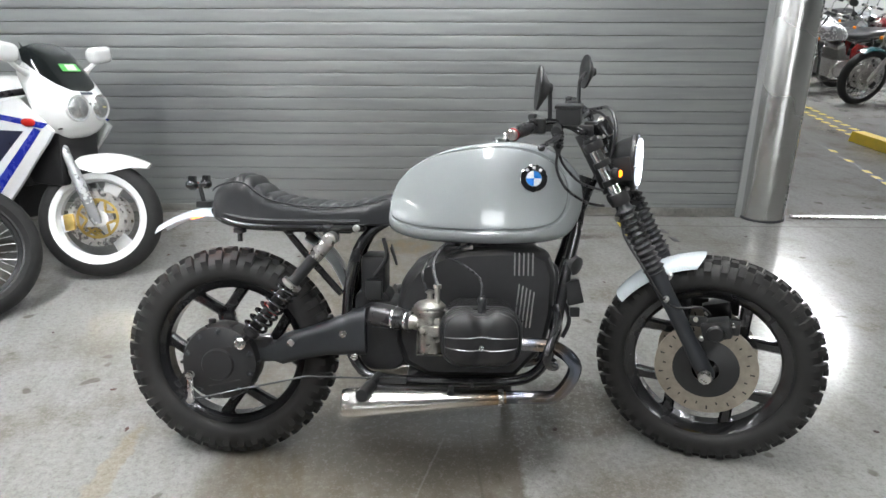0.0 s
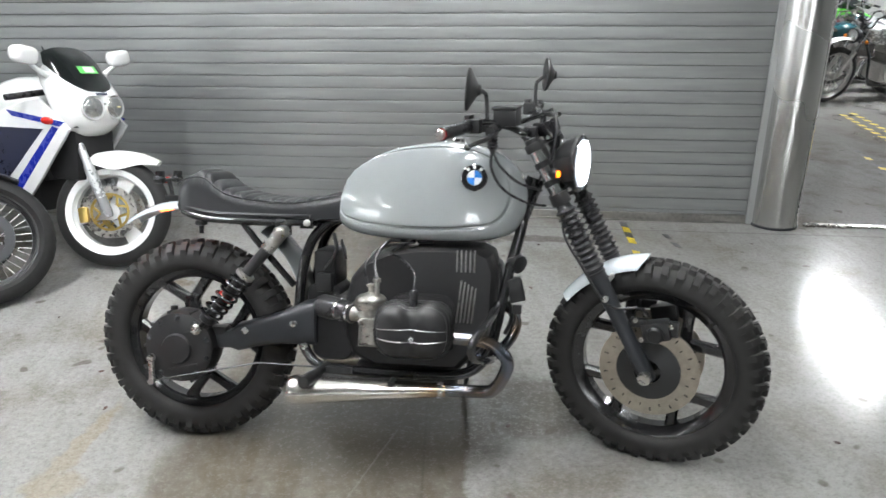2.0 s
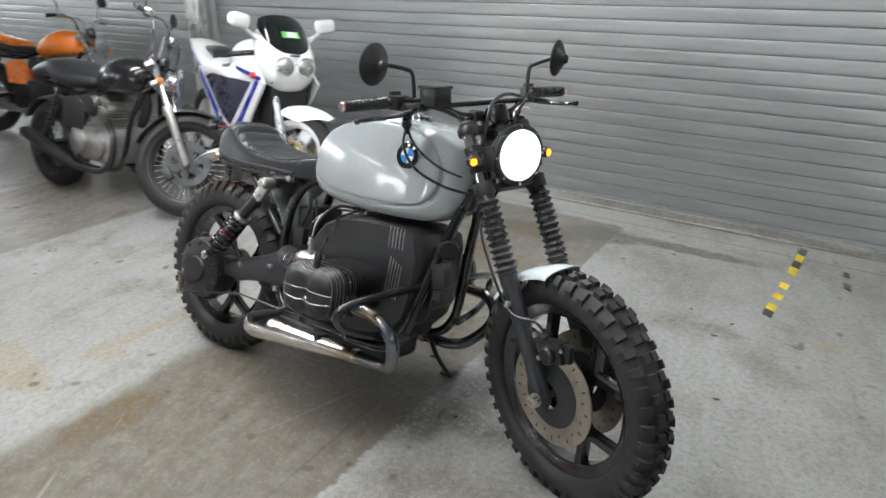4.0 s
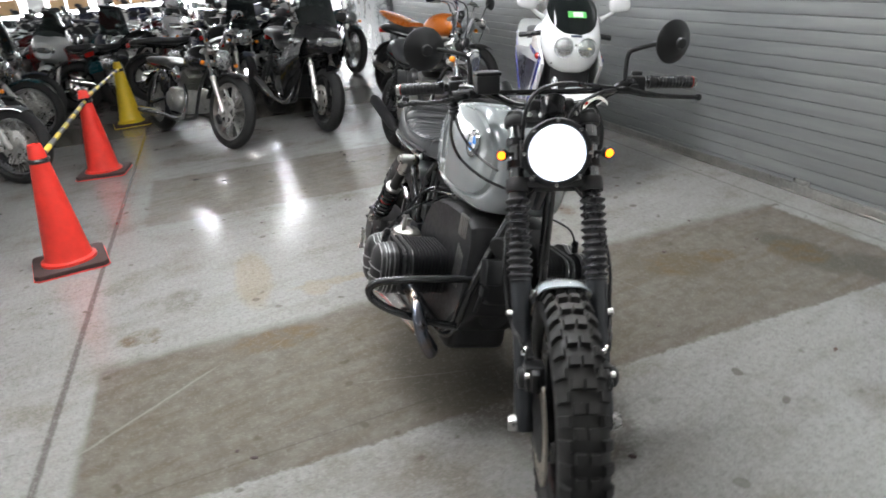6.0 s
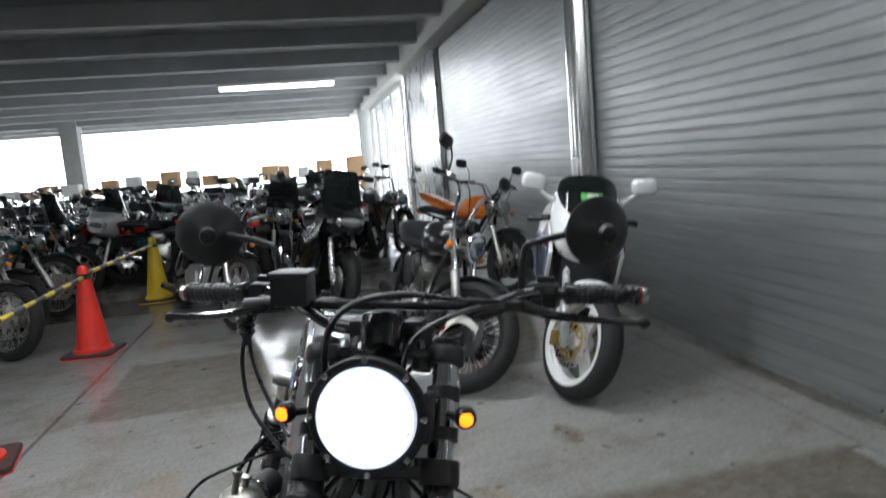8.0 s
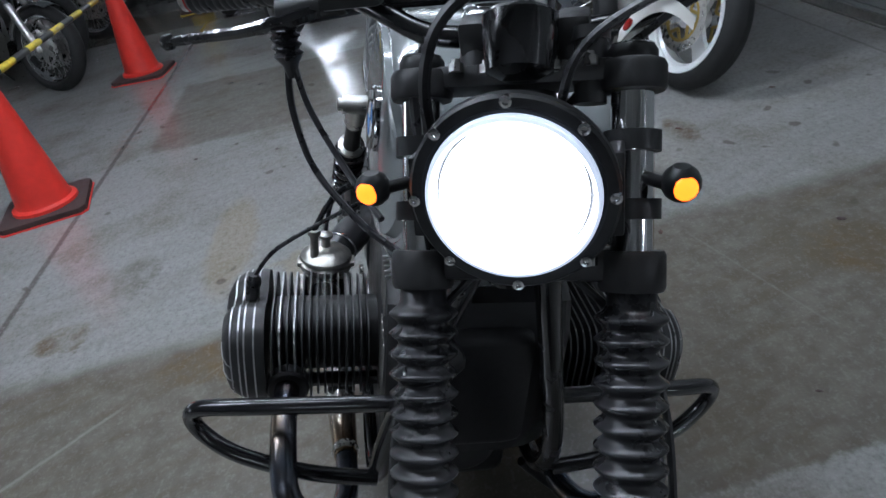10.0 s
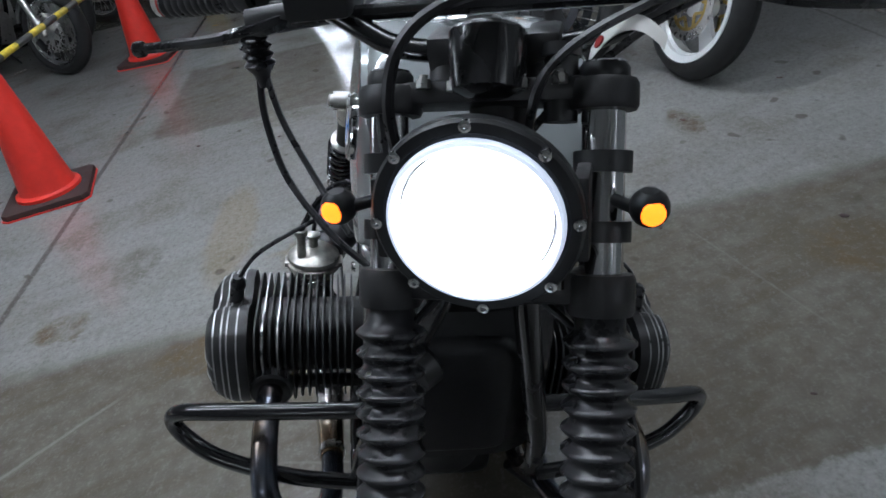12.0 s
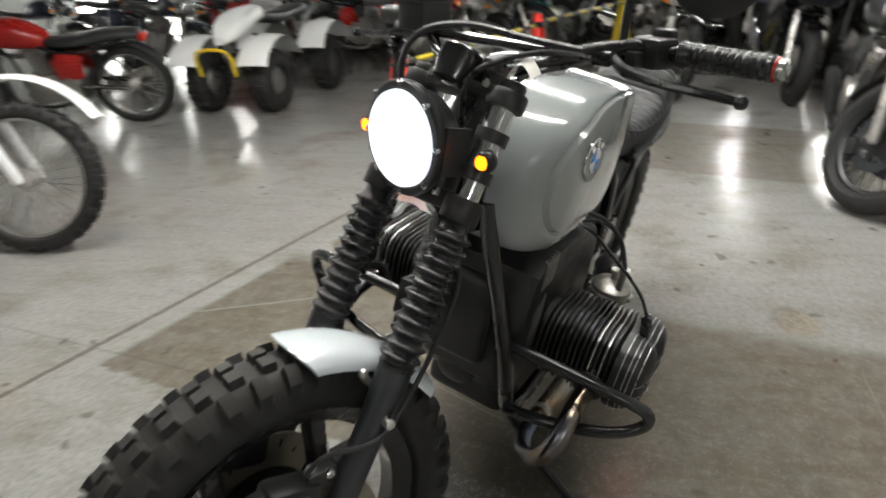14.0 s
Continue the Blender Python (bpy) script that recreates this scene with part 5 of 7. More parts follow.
    # crash bar and foot peg
    loop = [(0.955, s * 0.12, 0.515), (0.95, s * 0.2, 0.512), (0.93, s * 0.33, 0.497), (0.908, s * 0.393, 0.478), (0.896, s * 0.41, 0.45), (0.902, s * 0.392, 0.42), (0.925, s * 0.34, 0.398), (0.945, s * 0.24, 0.375), (0.945, s * 0.14, 0.355)]
    part("crash_bar", Mesh().tube(loop, 0.0125, 12, 6), BLACK_GLOSS, bike, "gloss black looped crash bar")
    peg = Mesh().tube([(0.42, s * 0.13, 0.3), (0.4, s * 0.19, 0.285)], 0.014, 10).tube([(0.4, s * 0.185, 0.285), (0.385, s * 0.275, 0.283)], 0.019, 12).box((0.11, 0.016, 0.02), pose(0.45, s * 0.155, 0.292), 0.004)
    peg.tube([(0.4, s * 0.17, 0.28), (0.55, s * 0.168, 0.268), (0.64, s * 0.17, 0.272)], 0.008, 8, 3).tube([(0.64, s * 0.165, 0.272), (0.64, s * 0.215, 0.274)], 0.01, 8)
    part("foot_peg", peg, BLACK_SATIN, bike, "black foot peg and pedal")

# rear drive: one-sided arm, bevel housing, shock
armr = []
for x, y, z, h, w in ((0.375, -0.08, 0.43, 0.075, 0.05), (0.33, -0.085, 0.425, 0.07, 0.048), (0.26, -0.092, 0.408, 0.052, 0.042), (0.18, -0.096, 0.388, 0.045, 0.038), (0.12, -0.098, 0.372, 0.046, 0.038), (0.095, -0.1, 0.365, 0.03, 0.032), (0.03, -0.1, 0.362, 0.03, 0.032)):
    armr.append([Vector((x, y + w * math.copysign(abs(math.cos(a)) ** 0.5, math.cos(a)), z + h * math.copysign(abs(math.sin(a)) ** 0.6, math.sin(a)))) for a in (2 * math.pi * k / 20 for k in range(20))])
arm = part("swingarm", Mesh().grid(armr), DARK_GREY, bike, "dark grey one-sided swingarm", sharp=50)
for x, z in ((0.345, 0.36), (0.15, 0.4), (0.31, 0.43)):
    part("arm_bolt", Mesh().lathe([(0.011, 0), (0.011, 0.008), (0.006, 0.01)], along((x, -0.135, z), (x, -0.3, z)), 10), STEEL, arm)
housing = Mesh().lathe([(0.06, -0.055), (0.105, -0.045), (0.118, -0.02), (0.12, 0.03), (0.112, 0.055), (0.08, 0.068), (0.05, 0.07), (0.046, 0.078), (0.02, 0.08)], Matrix.Translation((RX, -0.1, RZ)) @ pose(0, 0, 0, 90, 0, 0), 36)
housing.box((0.1, 0.05, 0.07), pose(RX + 0.1, -0.105, RZ + 0.035), 0.015)
fd = part("final_drive", housing, BLACK_CRINKLE, bike, "black cast bevel drive housing")
for k in range(5):
    part("housing_rib", Mesh().box((0.1, 0.02, 0.008), pose(RX - 0.005 + 0.006 * k, -0.16, RZ + 0.045 - 0.026 * k, 0, -12, 0), 0.003), BLACK_CRINKLE, fd)
for k in range(10):
    a = 2 * math.pi * (k + 0.5) / 10
    hx, hz = RX + 0.099 * math.cos(a), RZ + 0.099 * math.sin(a)
    part("housing_bolt", Mesh().lathe([(0.009, 0), (0.009, 0.006), (0.0062, 0.0062), (0.0062, 0.011), (0.004, 0.0125)], along((hx, -0.158, hz), (hx, -0.3, hz)), 10), DARK_GREY, fd)
    b = a + math.pi / 10
    lug = Matrix.Translation((RX + 0.114 * math.cos(b), -0.12, RZ + 0.114 * math.sin(b))) @ pose(0, 0, 0, 0, -math.degrees(b), 0)
    part("housing_fin", Mesh().box((0.018, 0.06, 0.009), lug, 0.002), BLACK_CRINKLE, fd)
part("drain_plug", Mesh().lathe([(0.012, 0), (0.012, 0.012), (0.008, 0.014)], pose(RX - 0.03, -0.12, RZ + 0.118), 8).lathe([(0.012, 0), (0.012, 0.01)], along((RX - 0.02, -0.165, RZ - 0.01), (RX - 0.02, -0.3, RZ - 0.01)), 8), BLACK_SATIN, fd)
cam_arm = Mesh().box((0.016, 0.012, 0.085), pose(RX - 0.083, -0.178, RZ - 0.07), 0.004).lathe([(0.012, 0), (0.012, 0.016)], along((RX - 0.083, -0.17, RZ - 0.033), (RX - 0.083, -0.3, RZ - 0.033)), 10).lathe([(0.011, 0), (0.011, 0.018)], along((RX - 0.083, -0.17, RZ - 0.108), (RX - 0.083, -0.3, RZ - 0.108)), 10)
part("brake_arm", cam_arm, STEEL, fd, "bright rear brake arm")
part("brake_rod", Mesh().tube([(RX - 0.083, -0.18, RZ - 0.108), (0.2, -0.17, 0.305), (0.4, -0.16, 0.3)], 0.0035, 6), BLACK_SATIN, fd)
S0, S1 = Vector((0.012, -0.168, 0.41)), Vector((0.279, -0.15, 0.723))
sm = along(S0, S1)
length = (S1 - S0).length
shock = Mesh().tube([S0, S1], 0.009, 10).lathe([(0.022, 0.03), (0.026, 0.034), (0.026, 0.05), (0.019, 0.052), (0.019, 0.2)], sm, 20)
shk = part("shock_absorber", shock, BLACK_SATIN, bike, "black shock absorber with a chrome top")
coil = [sm @ Vector((0.032 * math.cos(a), 0.032 * math.sin(a), 0.05 + 0.172 * a / (2 * math.pi * 7))) for a in (2 * math.pi * 7 * k / 128 for k in range(129))]
part("spring", Mesh().tube(coil, 0.0052, 8), DARK_CHROME, shk, "dark chromed coil spring")
part("spring_seat", Mesh().lathe([(0.028, 0.222), (0.031, 0.226), (0.031, 0.236), (0.024, 0.238)], sm, 20), STEEL, shk, "bright upper spring seat")
part("shock_top", Mesh().lathe([(0.021, length - 0.075), (0.022, length - 0.07), (0.022, length - 0.01), (0.014, length + 0.006)], sm, 18).tube([S1 + Vector((0, -0.03, 0)), S1 + Vector((0, 0.02, 0))], 0.02, 16), STEEL, shk, "bright metal top cap")
part("shock_sleeve", Mesh().lathe([(0.02, 0.236), (0.0185, 0.24), (0.0185, length - 0.07)], sm, 18), BLACK_SATIN, shk)
part("shock_bolt", Mesh().lathe([(0.017, 0), (0.017, 0.012), (0.012, 0.016), (0.004, 0.017)], along(S0 + Vector((0, -0.018, 0)), S0 + Vector((0, -1, 0))), 14), STEEL, shk)
part("shock_bolt", Mesh().lathe([(0.014, 0), (0.014, 0.01), (0.009, 0.013)], along(S1 + Vector((0, -0.028, 0)), S1 + Vector((0, -1, 0))), 12), STEEL, shk)
part("reserve_band", Mesh().lathe([(0.0265, 0.128), (0.0275, 0.13), (0.0275, 0.136), (0.0265, 0.138)], sm, 18), RED_PAINT, shk, "red adjuster band")

# electrics on the down tubes and behind the engine
reg = Mesh().box((0.05, 0.05, 0.075), pose(1.01, -0.085, 0.56, 0, -14, 0), 0.006).box((0.03, 0.02, 0.03), pose(1.015, -0.1, 0.5), 0.004).lathe([(0.03, 0), (0.034, 0.006), (0.03, 0.03), (0.012, 0.036)], along((1.0, -0.06, 0.645), (1.06, -0.12, 0.62)), 18)
reg.tube([(0.99, -0.08, 0.52), (1.0, -0.1, 0.47), (0.98, -0.1, 0.42)], 0.007, 8, 5)
part("horn_unit", reg, BLACK_SATIN, bike, "black horn and wiring block")
box = Mesh().box((0.075, 0.15, 0.12), pose(0.395, 0, 0.6), 0.012).box((0.05, 0.16, 0.05), pose(0.42, 0, 0.5), 0.01).box((0.05, 0.03, 0.06), pose(0.4, -0.09, 0.56), 0.006)
box.tube([(0.4, -0.09, 0.6), (0.44, -0.1, 0.66), (0.43, -0.095, 0.72)], 0.007, 8, 5).tube([(0.45, -0.08, 0.69), (0.47, -0.095, 0.64), (0.455, -0.09, 0.7)], 0.004, 6, 6)
part("wiring_box", box, BLACK_SATIN, bike, "black wiring box behind the engine")
top_cover = body(rounded(0.335, 0.45, 0.46, 0.55, 0.03), 0.075, 0.025)
part("airbox", top_cover, BLACK_SATIN, bike)

# side stand
st = Mesh().tube([(0.86, 0.12, 0.28), (0.845, 0.2, 0.19), (0.825, 0.318, 0.092)], 0.009, 10, 3).tube([(0.845, 0.2, 0.19), (0.8, 0.235, 0.168)], 0.006, 8).box((0.055, 0.05, 0.01), pose(0.825, 0.33, 0.091, 14, 0, 0), 0.004)
part("side_stand", st, BLACK_SATIN, bike, "black side stand swung out")


# ---- the other motorcycles ----
def plain_tyre(big, half):
    depth = half * 1.35
    prof = [(big, 0), (big - half * 0.1, half * 0.4), (big - half * 0.32, half * 0.75), (big - half * 0.7, half * 0.98), (big - half, half), (big - depth, half * 0.75), (big - depth, 0.4 * half)]
    return Mesh().ring(prof + [(r, -h) for r, h in reversed(prof[1:])], seg=44)


def tread_marks(big, half, count=36):
    me = Mesh()
    for k in range(count):
        for s in (-1, 1):
            me.box((0.006, 0.02, half * 0.62), Matrix.Rotation(2 * math.pi * (k + 0.5 * (s > 0)) / count, 4, "Z") @ Matrix.Translation((big - half * 0.13, 0, s * half * 0.42)) @ Matrix.Rotation(-s * 0.3, 4, "Y") @ Matrix.Rotation(s * 0.5, 4, "X"))
    return me


def wheel(parent, name, m, big, half, kind, rim_mat, disc=0.14, disc_mat=None, carrier_mat=None, knob=0, drum=False):
    """Wheel with tyre, rim, spokes, hub and discs."""
    rim_r = big - half * 1.3
    me = Mesh().ring([(rim_r + 0.006, half * 0.72), (rim_r - 0.012, half * 0.66), (rim_r - 0.02, half * 0.3), (rim_r - 0.02, -half * 0.3), (rim_r - 0.012, -half * 0.66), (rim_r + 0.006, -half * 0.72), (rim_r - 0.03, -half * 0.35), (rim_r - 0.03, half * 0.35)], seg=44)
    w = part(name, me, rim_mat, parent, m=m)
    part("tyre", knobbly_tyre(big, half, 34, 0.013) if knob else plain_tyre(big, half), RUBBER if knob else RUBBER_FAR, w)
    if kind == "wire":
        sp = Mesh()
        for k in range(36):
            a, s = 2 * math.pi * k / 36, (1 if k % 2 else -1)
            b = a + (0.5 if k % 4 < 2 else -0.5)
            sp.tube([(0.035 * math.cos(b), 0.035 * math.sin(b), s * 0.03), ((rim_r - 0.02) * math.cos(a), (rim_r - 0.02) * math.sin(a), 0)], 0.002, 4, caps=False)
        part("spokes", sp, STEEL, w)
        part("hub", Mesh().lathe([(0.02, -0.06), (0.042, -0.045), (0.045, -0.03), (0.028, -0.02), (0.028, 0.02), (0.045, 0.03), (0.042, 0.045), (0.02, 0.06)], seg=20), ALLOY, w)
    else:
        sp = Mesh().lathe([(0.045, -0.05), (0.045, 0.05)], seg=20)
        count = {"three": 3, "five": 5, "ten": 10}[kind]
        for k in range(count):
            a = 2 * math.pi * k / count + 0.4
            d, n = Vector((math.cos(a), math.sin(a), 0)), Vector((-math.sin(a), math.cos(a), 0))
            wd = {3: 0.038, 5: 0.024, 10: 0.013}[count]
            rings = []
            for r, g in ((0.03, 1.0), (rim_r * 0.5, 0.85), (rim_r - 0.02, 1.25 if count == 3 else 1.0)):
                rings.append([d * r + n * (wd * g * x) + Vector((0, 0, z)) for x, z in ((-1, -0.012), (0.0, -0.02), (1, -0.012), (1, 0.012), (0.0, 0.02), (-1, 0.012))])
            sp.grid(rings)
        part("spokes", sp, rim_mat, w)
    if disc:
        for s in (-1, 1):
            part("brake_disc", Mesh().ring([(disc, 0.002), (disc, -0.002), (disc * 0.68, -0.002), (disc * 0.68, 0.002)], seg=36), disc_mat or STEEL, w, m=pose(0, 0, s * (half + 0.004)))
            star = [((disc * 0.72 if k % 3 else disc * 0.36) * math.cos(math.pi * k / 9), (disc * 0.72 if k % 3 else disc * 0.36) * math.sin(math.pi * k / 9)) for k in range(18)]
            car = Mesh().slab(star, 0.006) if carrier_mat is not GOLD_METAL else Mesh().ring([(disc * 0.72, 0.003), (disc * 0.72, -0.003), (disc * 0.63, -0.003), (disc * 0.63, 0.003)], seg=36)
            part("disc_carrier", car, carrier_mat or ALLOY, w, m=pose(0, 0, s * (half + 0.004)))
            if carrier_mat is GOLD_METAL:
                for k in range(10):
                    a0, a1 = 2 * math.pi * (k // 2) / 5, 2 * math.pi * (k // 2) / 5 + (0.42 if k % 2 else -0.42)
                    p, q = Vector((disc * 0.36 * math.cos(a0), disc * 0.36 * math.sin(a0), 0)), Vector((disc * 0.66 * math.cos(a1), disc * 0.66 * math.sin(a1), 0))
                    part("carrier_arm", Mesh().box(((q - p).length, disc * 0.09, 0.006), Matrix.Translation((p + q) / 2) @ Matrix.Rotation(math.atan2(q.y - p.y, q.x - p.x), 4, "Z")), GOLD_METAL, w, m=pose(0, 0, s * (half + 0.004)))
            part("brake_caliper", Mesh().box((0.05, 0.085, 0.045), Matrix.Rotation(2.5, 4, "Z") @ Matrix.Translation((disc * 0.92, 0, 0)), 0.012), carrier_mat or BLACK_SATIN, w, m=pose(0, 0, s * (half + 0.008)))
    return w


def arc_guard(cx, cz, r, a0, a1, half, drop=0.03, n=12):
    """A curved mudguard over a wheel, with thickness."""
    rings = []
    for i in range(n + 1):
        a = radians(a0 + (a1 - a0) * i / n)
        top = [Vector((cx + (r - drop * abs(t) ** 2.2) * math.cos(a), half * t, cz + (r - drop * abs(t) ** 2.2) * math.sin(a))) for t in (k / 4 for k in range(-4, 5))]
        rings.append(top + [p + (Vector((cx, p.y, cz)) - p).normalized() * 0.004 for p in reversed(top)])
    return Mesh().grid(rings)


def loft(sections, power=2.6, seg=20):
    """A body along x: sections of (x, z middle, half height, half width)."""
    pts = curve([(x, z, 0) for x, z, h, w in sections], 4)
    sizes = curve([(h, w, 0) for x, z, h, w in sections], 4)
    e = 2 / power
    rings = []
    for p, q in zip(pts, sizes):
        ring = []
        for k in range(seg):
            c, s = math.cos(2 * math.pi * k / seg), math.sin(2 * math.pi * k / seg)
            ring.append(Vector((p.x, max(q.y, 0.003) * math.copysign(abs(c) ** e, c), p.y + max(q.x, 0.003) * math.copysign(abs(s) ** e, s))))
        rings.append(ring)
    return Mesh().grid(rings)


def motorcycle(name, label, m, group="", style="naked", wb=1.42, fr=0.31, rr=0.31, fh=0.055, rh=0.07, rake=27.0, wheels="five", rim=BLACK_GLOSS, tank=RED_PAINT, panel=None, seat_mat=LEATHER, fork=CHROME, engine_mat=ALLOY,
               guard=None, pipe=CHROME, bar_rise=0.12, bar_back=0.12, bar_half=0.34, lean=10.0, bag=None, screen=False, lamp=CLEAR_LENS, mirrors=True, steer=0.0, knob=0, drum=False, low=0.0, disc_mat=None, carrier=None, fat=1.0, category="motorcycle"):
    """A motorcycle with its front axle over the origin, heading along x, leaning on its stand."""
    top = thing(name, label, category, m @ pose(0, 0, 0, -lean, 0, 0), group)
    panel, guard = panel or tank, guard or tank
    t = math.tan(radians(rake))
    up = Vector((-math.sin(radians(rake)), 0, math.cos(radians(rake))))
    head_z = 0.83 - low * 0.5
    hx = -t * (head_z - fr) - 0.03
    turn = Matrix.Translation((hx, 0, head_z)) @ Matrix.Rotation(radians(steer), 4, up) @ Matrix.Translation((-hx, 0, -head_z))
    wheel(top, "front_wheel", turn @ axle(0, 0, fr), fr, fh, wheels, rim, 0.0 if drum else 0.14, disc_mat, carrier, knob)
    wheel(top, "rear_wheel", axle(-wb, 0, rr), rr, rh, wheels, rim, 0.0 if drum else 0.11, disc_mat, carrier, knob)
    leg_len = (head_z + 0.06 - fr) / up.z
    for s in (-1, 1):
        a = Vector((0, s * (fh + 0.045), fr))
        leg = part("fork_leg", Mesh().lathe([(0.018, -0.02), (0.026, 0.0), (0.026, leg_len * 0.5), (0.028, leg_len * 0.52), (0.028, leg_len * 0.56)], along(a, a + up), 14), fork if fork is not CHROME else ALLOY, top, m=turn)
        part("stanchion", Mesh().tube([a + up * leg_len * 0.5, a + up * leg_len], 0.019, 12), CHROME if fork is CHROME else fork, leg)
    yoke = Mesh()
    for k in (0.78, 0.97):
        yoke.box((0.06, 2 * fh + 0.15, 0.03), Matrix.Translation(Vector((0, 0, fr)) + up * leg_len * k + Vector((-0.02, 0, 0))) @ pose(0, 0, 0, 0, -rake, 0), 0.008)
    part("fork_yoke", yoke, ALLOY, top, m=turn)
    high = style == "dirt"
    part("front_mudguard", arc_guard(0, fr, fr + (0.12 if high else 0.025), 35 if high else 62, 135 if high else 165, fh + 0.012, 0.02), guard, top, m=turn)
    part("rear_mudguard", arc_guard(-wb, rr, rr + (0.14 if high else 0.035), 45, 150 if style != "sport" else 120, rh + 0.012, 0.025), guard if style in ("cruiser", "tourer", "dirt") else BLACK_SATIN, top)
    # frame
    f = Mesh()
    seat_z = 0.76 - low
    for s in (-1, 1):
        f.tube([(hx, s * 0.03, head_z - 0.02), (hx - 0.1, s * 0.1, head_z - 0.25), (hx - 0.14, s * 0.13, 0.34), (hx - 0.24, s * 0.13, 0.23), (-wb + 0.52, s * 0.13, 0.23), (-wb + 0.42, s * 0.12, 0.4), (-wb + 0.45, s * 0.11, seat_z - 0.08)], 0.016, 8, 3)
        f.tube([(hx, s * 0.03, head_z), (hx - 0.3, s * 0.06, head_z - 0.04), (-wb + 0.45, s * 0.11, seat_z - 0.08), (-wb - 0.05, s * 0.11, seat_z + 0.0)], 0.014, 8, 3)
        f.tube([(-wb + 0.44, s * 0.12, 0.38), (-wb, s * (rh + 0.05), rr)], 0.02, 8)
    part("frame", f, BLACK_GLOSS, top)
    for s in (-1, 1):
        p0, p1 = Vector((-wb + 0.06, s * 0.13, rr + 0.05)), Vector((-wb + 0.26, s * 0.12, seat_z - 0.04))
        sh = Mesh().tube([p0, p1], 0.011, 8)
        for k in range(9):
            c = p0.lerp(p1, 0.2 + 0.07 * k)
            sh.lathe([(0.016, -0.006), (0.026, 0.0), (0.016, 0.006)], along(c, p1), 12)
        part("shock_absorber", sh, CHROME if style in ("cruiser", "tourer") else BLACK_SATIN, top)
    # engine
    ex = -wb * 0.56
    en = Mesh().box((0.44, 0.28, 0.24), pose(ex - 0.02, 0, 0.37), 0.05)
    for s in (-1, 1):
        en.lathe([(0.1, 0), (0.095, 0.025), (0.06, 0.035)], along((ex + 0.06, s * 0.135, 0.37), (ex + 0.06, s * 0.4, 0.37)), 22).lathe([(0.085, 0), (0.08, 0.02), (0.04, 0.026)], along((ex - 0.14, s * 0.135, 0.37), (ex - 0.14, s * 0.4, 0.37)), 22)
    eng = part("engine", en, engine_mat, top)
    tilts = (-24, 24) if style in ("cruiser", "tourer") else (22,)
    for a in tilts:
        mm = pose(ex + 0.03, 0, 0.46, 0, a, 0)
        wide = 0.25 if len(tilts) == 1 else 0.17
        stack = [(0.11, wide - 0.05, 0.0)]
        for k in range(8):
            z = 0.018 + 0.02 * k
            stack += [(0.11, wide - 0.05, z), (0.16, wide, z), (0.16, wide, z + 0.006), (0.11, wide - 0.05, z + 0.006)]
        stack += [(0.13, wide - 0.03, 0.18), (0.13, wide - 0.03, 0.21), (0.1, wide - 0.06, 0.225)]
        cyl = Mesh().grid([[mm @ Vector((w / 2 * x, d / 2 * y, z)) for x, y in ((-1, -0.8), (-0.8, -1), (0.8, -1), (1, -0.8), (1, 0.8), (0.8, 1), (-0.8, 1), (-1, 0.8))] for w, d, z in stack])
        part("cylinder", cyl, engine_mat, eng)
    part("air_cleaner", Mesh().lathe([(0.075, 0), (0.08, 0.02), (0.06, 0.045), (0.03, 0.05)], along((ex + 0.0, -0.1, 0.62), (ex, -0.3, 0.62)), 22), CHROME if style in ("cruiser", "tourer") else BLACK_SATIN, eng)
    ep = part("exhaust_pipe", Mesh().tube([(ex + 0.12, -0.1, 0.52), (ex + 0.22, -0.13, 0.44), (ex + 0.22, -0.15, 0.28), (ex + 0.08, -0.16, 0.2), (-wb + 0.4, -0.17, 0.22)], 0.021, 10, 5), pipe, top)
    part("muffler", Mesh().lathe([(0.022, 0), (0.04, 0.06), (0.043, 0.1), (0.043, 0.5), (0.035, 0.53), (0.02, 0.53)], along((-wb + 0.42, -0.17, 0.22), (-wb - 0.2, -0.2, 0.22 if style in ("cruiser", "tourer") else 0.42)), 20), pipe, ep)
    # tank, seat, panels
    tz = head_z - 0.02
    x0, x1 = hx - 0.04, hx - 0.52
    part("fuel_tank", loft([(x0, tz, 0.03, 0.03), (x0 - 0.03, tz + 0.0, 0.085, 0.09), (x0 - 0.15, tz + 0.01, 0.115, 0.145), (x0 - 0.3, tz - 0.01, 0.105, 0.14), (x1 + 0.05, tz - 0.05, 0.07, 0.1), (x1, tz - 0.07, 0.02, 0.05)], 2.8), tank, top)
    tail_up = 0.12 if style == "sport" else 0.03
    part("seat", loft([(x1 + 0.05, seat_z, 0.03, 0.07), (x1 - 0.1, seat_z - 0.01 + 0.05 * (fat - 1), 0.045 * fat, 0.12 * fat), (x1 - 0.25, seat_z + 0.09 * (fat - 1), 0.045 * fat * fat, 0.135 * fat), (x1 - 0.4, seat_z + tail_up * 0.7 + 0.12 * (fat - 1), 0.05 * fat, 0.12 * fat), (-wb - 0.12, seat_z + tail_up, 0.035, 0.09), (-wb - 0.16, seat_z + tail_up, 0.01, 0.05)], 3.0), seat_mat, top)
    for s in (-1, 1):
        part("side_panel", Mesh().slab([(-0.1, -0.1), (0.1, -0.12), (0.13, 0.04), (0.06, 0.11), (-0.12, 0.08)], 0.03, Matrix.Translation((-wb + 0.42, s * 0.125, 0.56 - low * 0.5)) @ pose(0, 0, 0, 90, 0, 0), 0.012), panel, top)
    # lights, bars
    if style != "sport":
        lm = Matrix.Translation((hx + 0.13, 0, head_z - 0.02)) @ pose(0, 0, 0, 0, 90, 0)
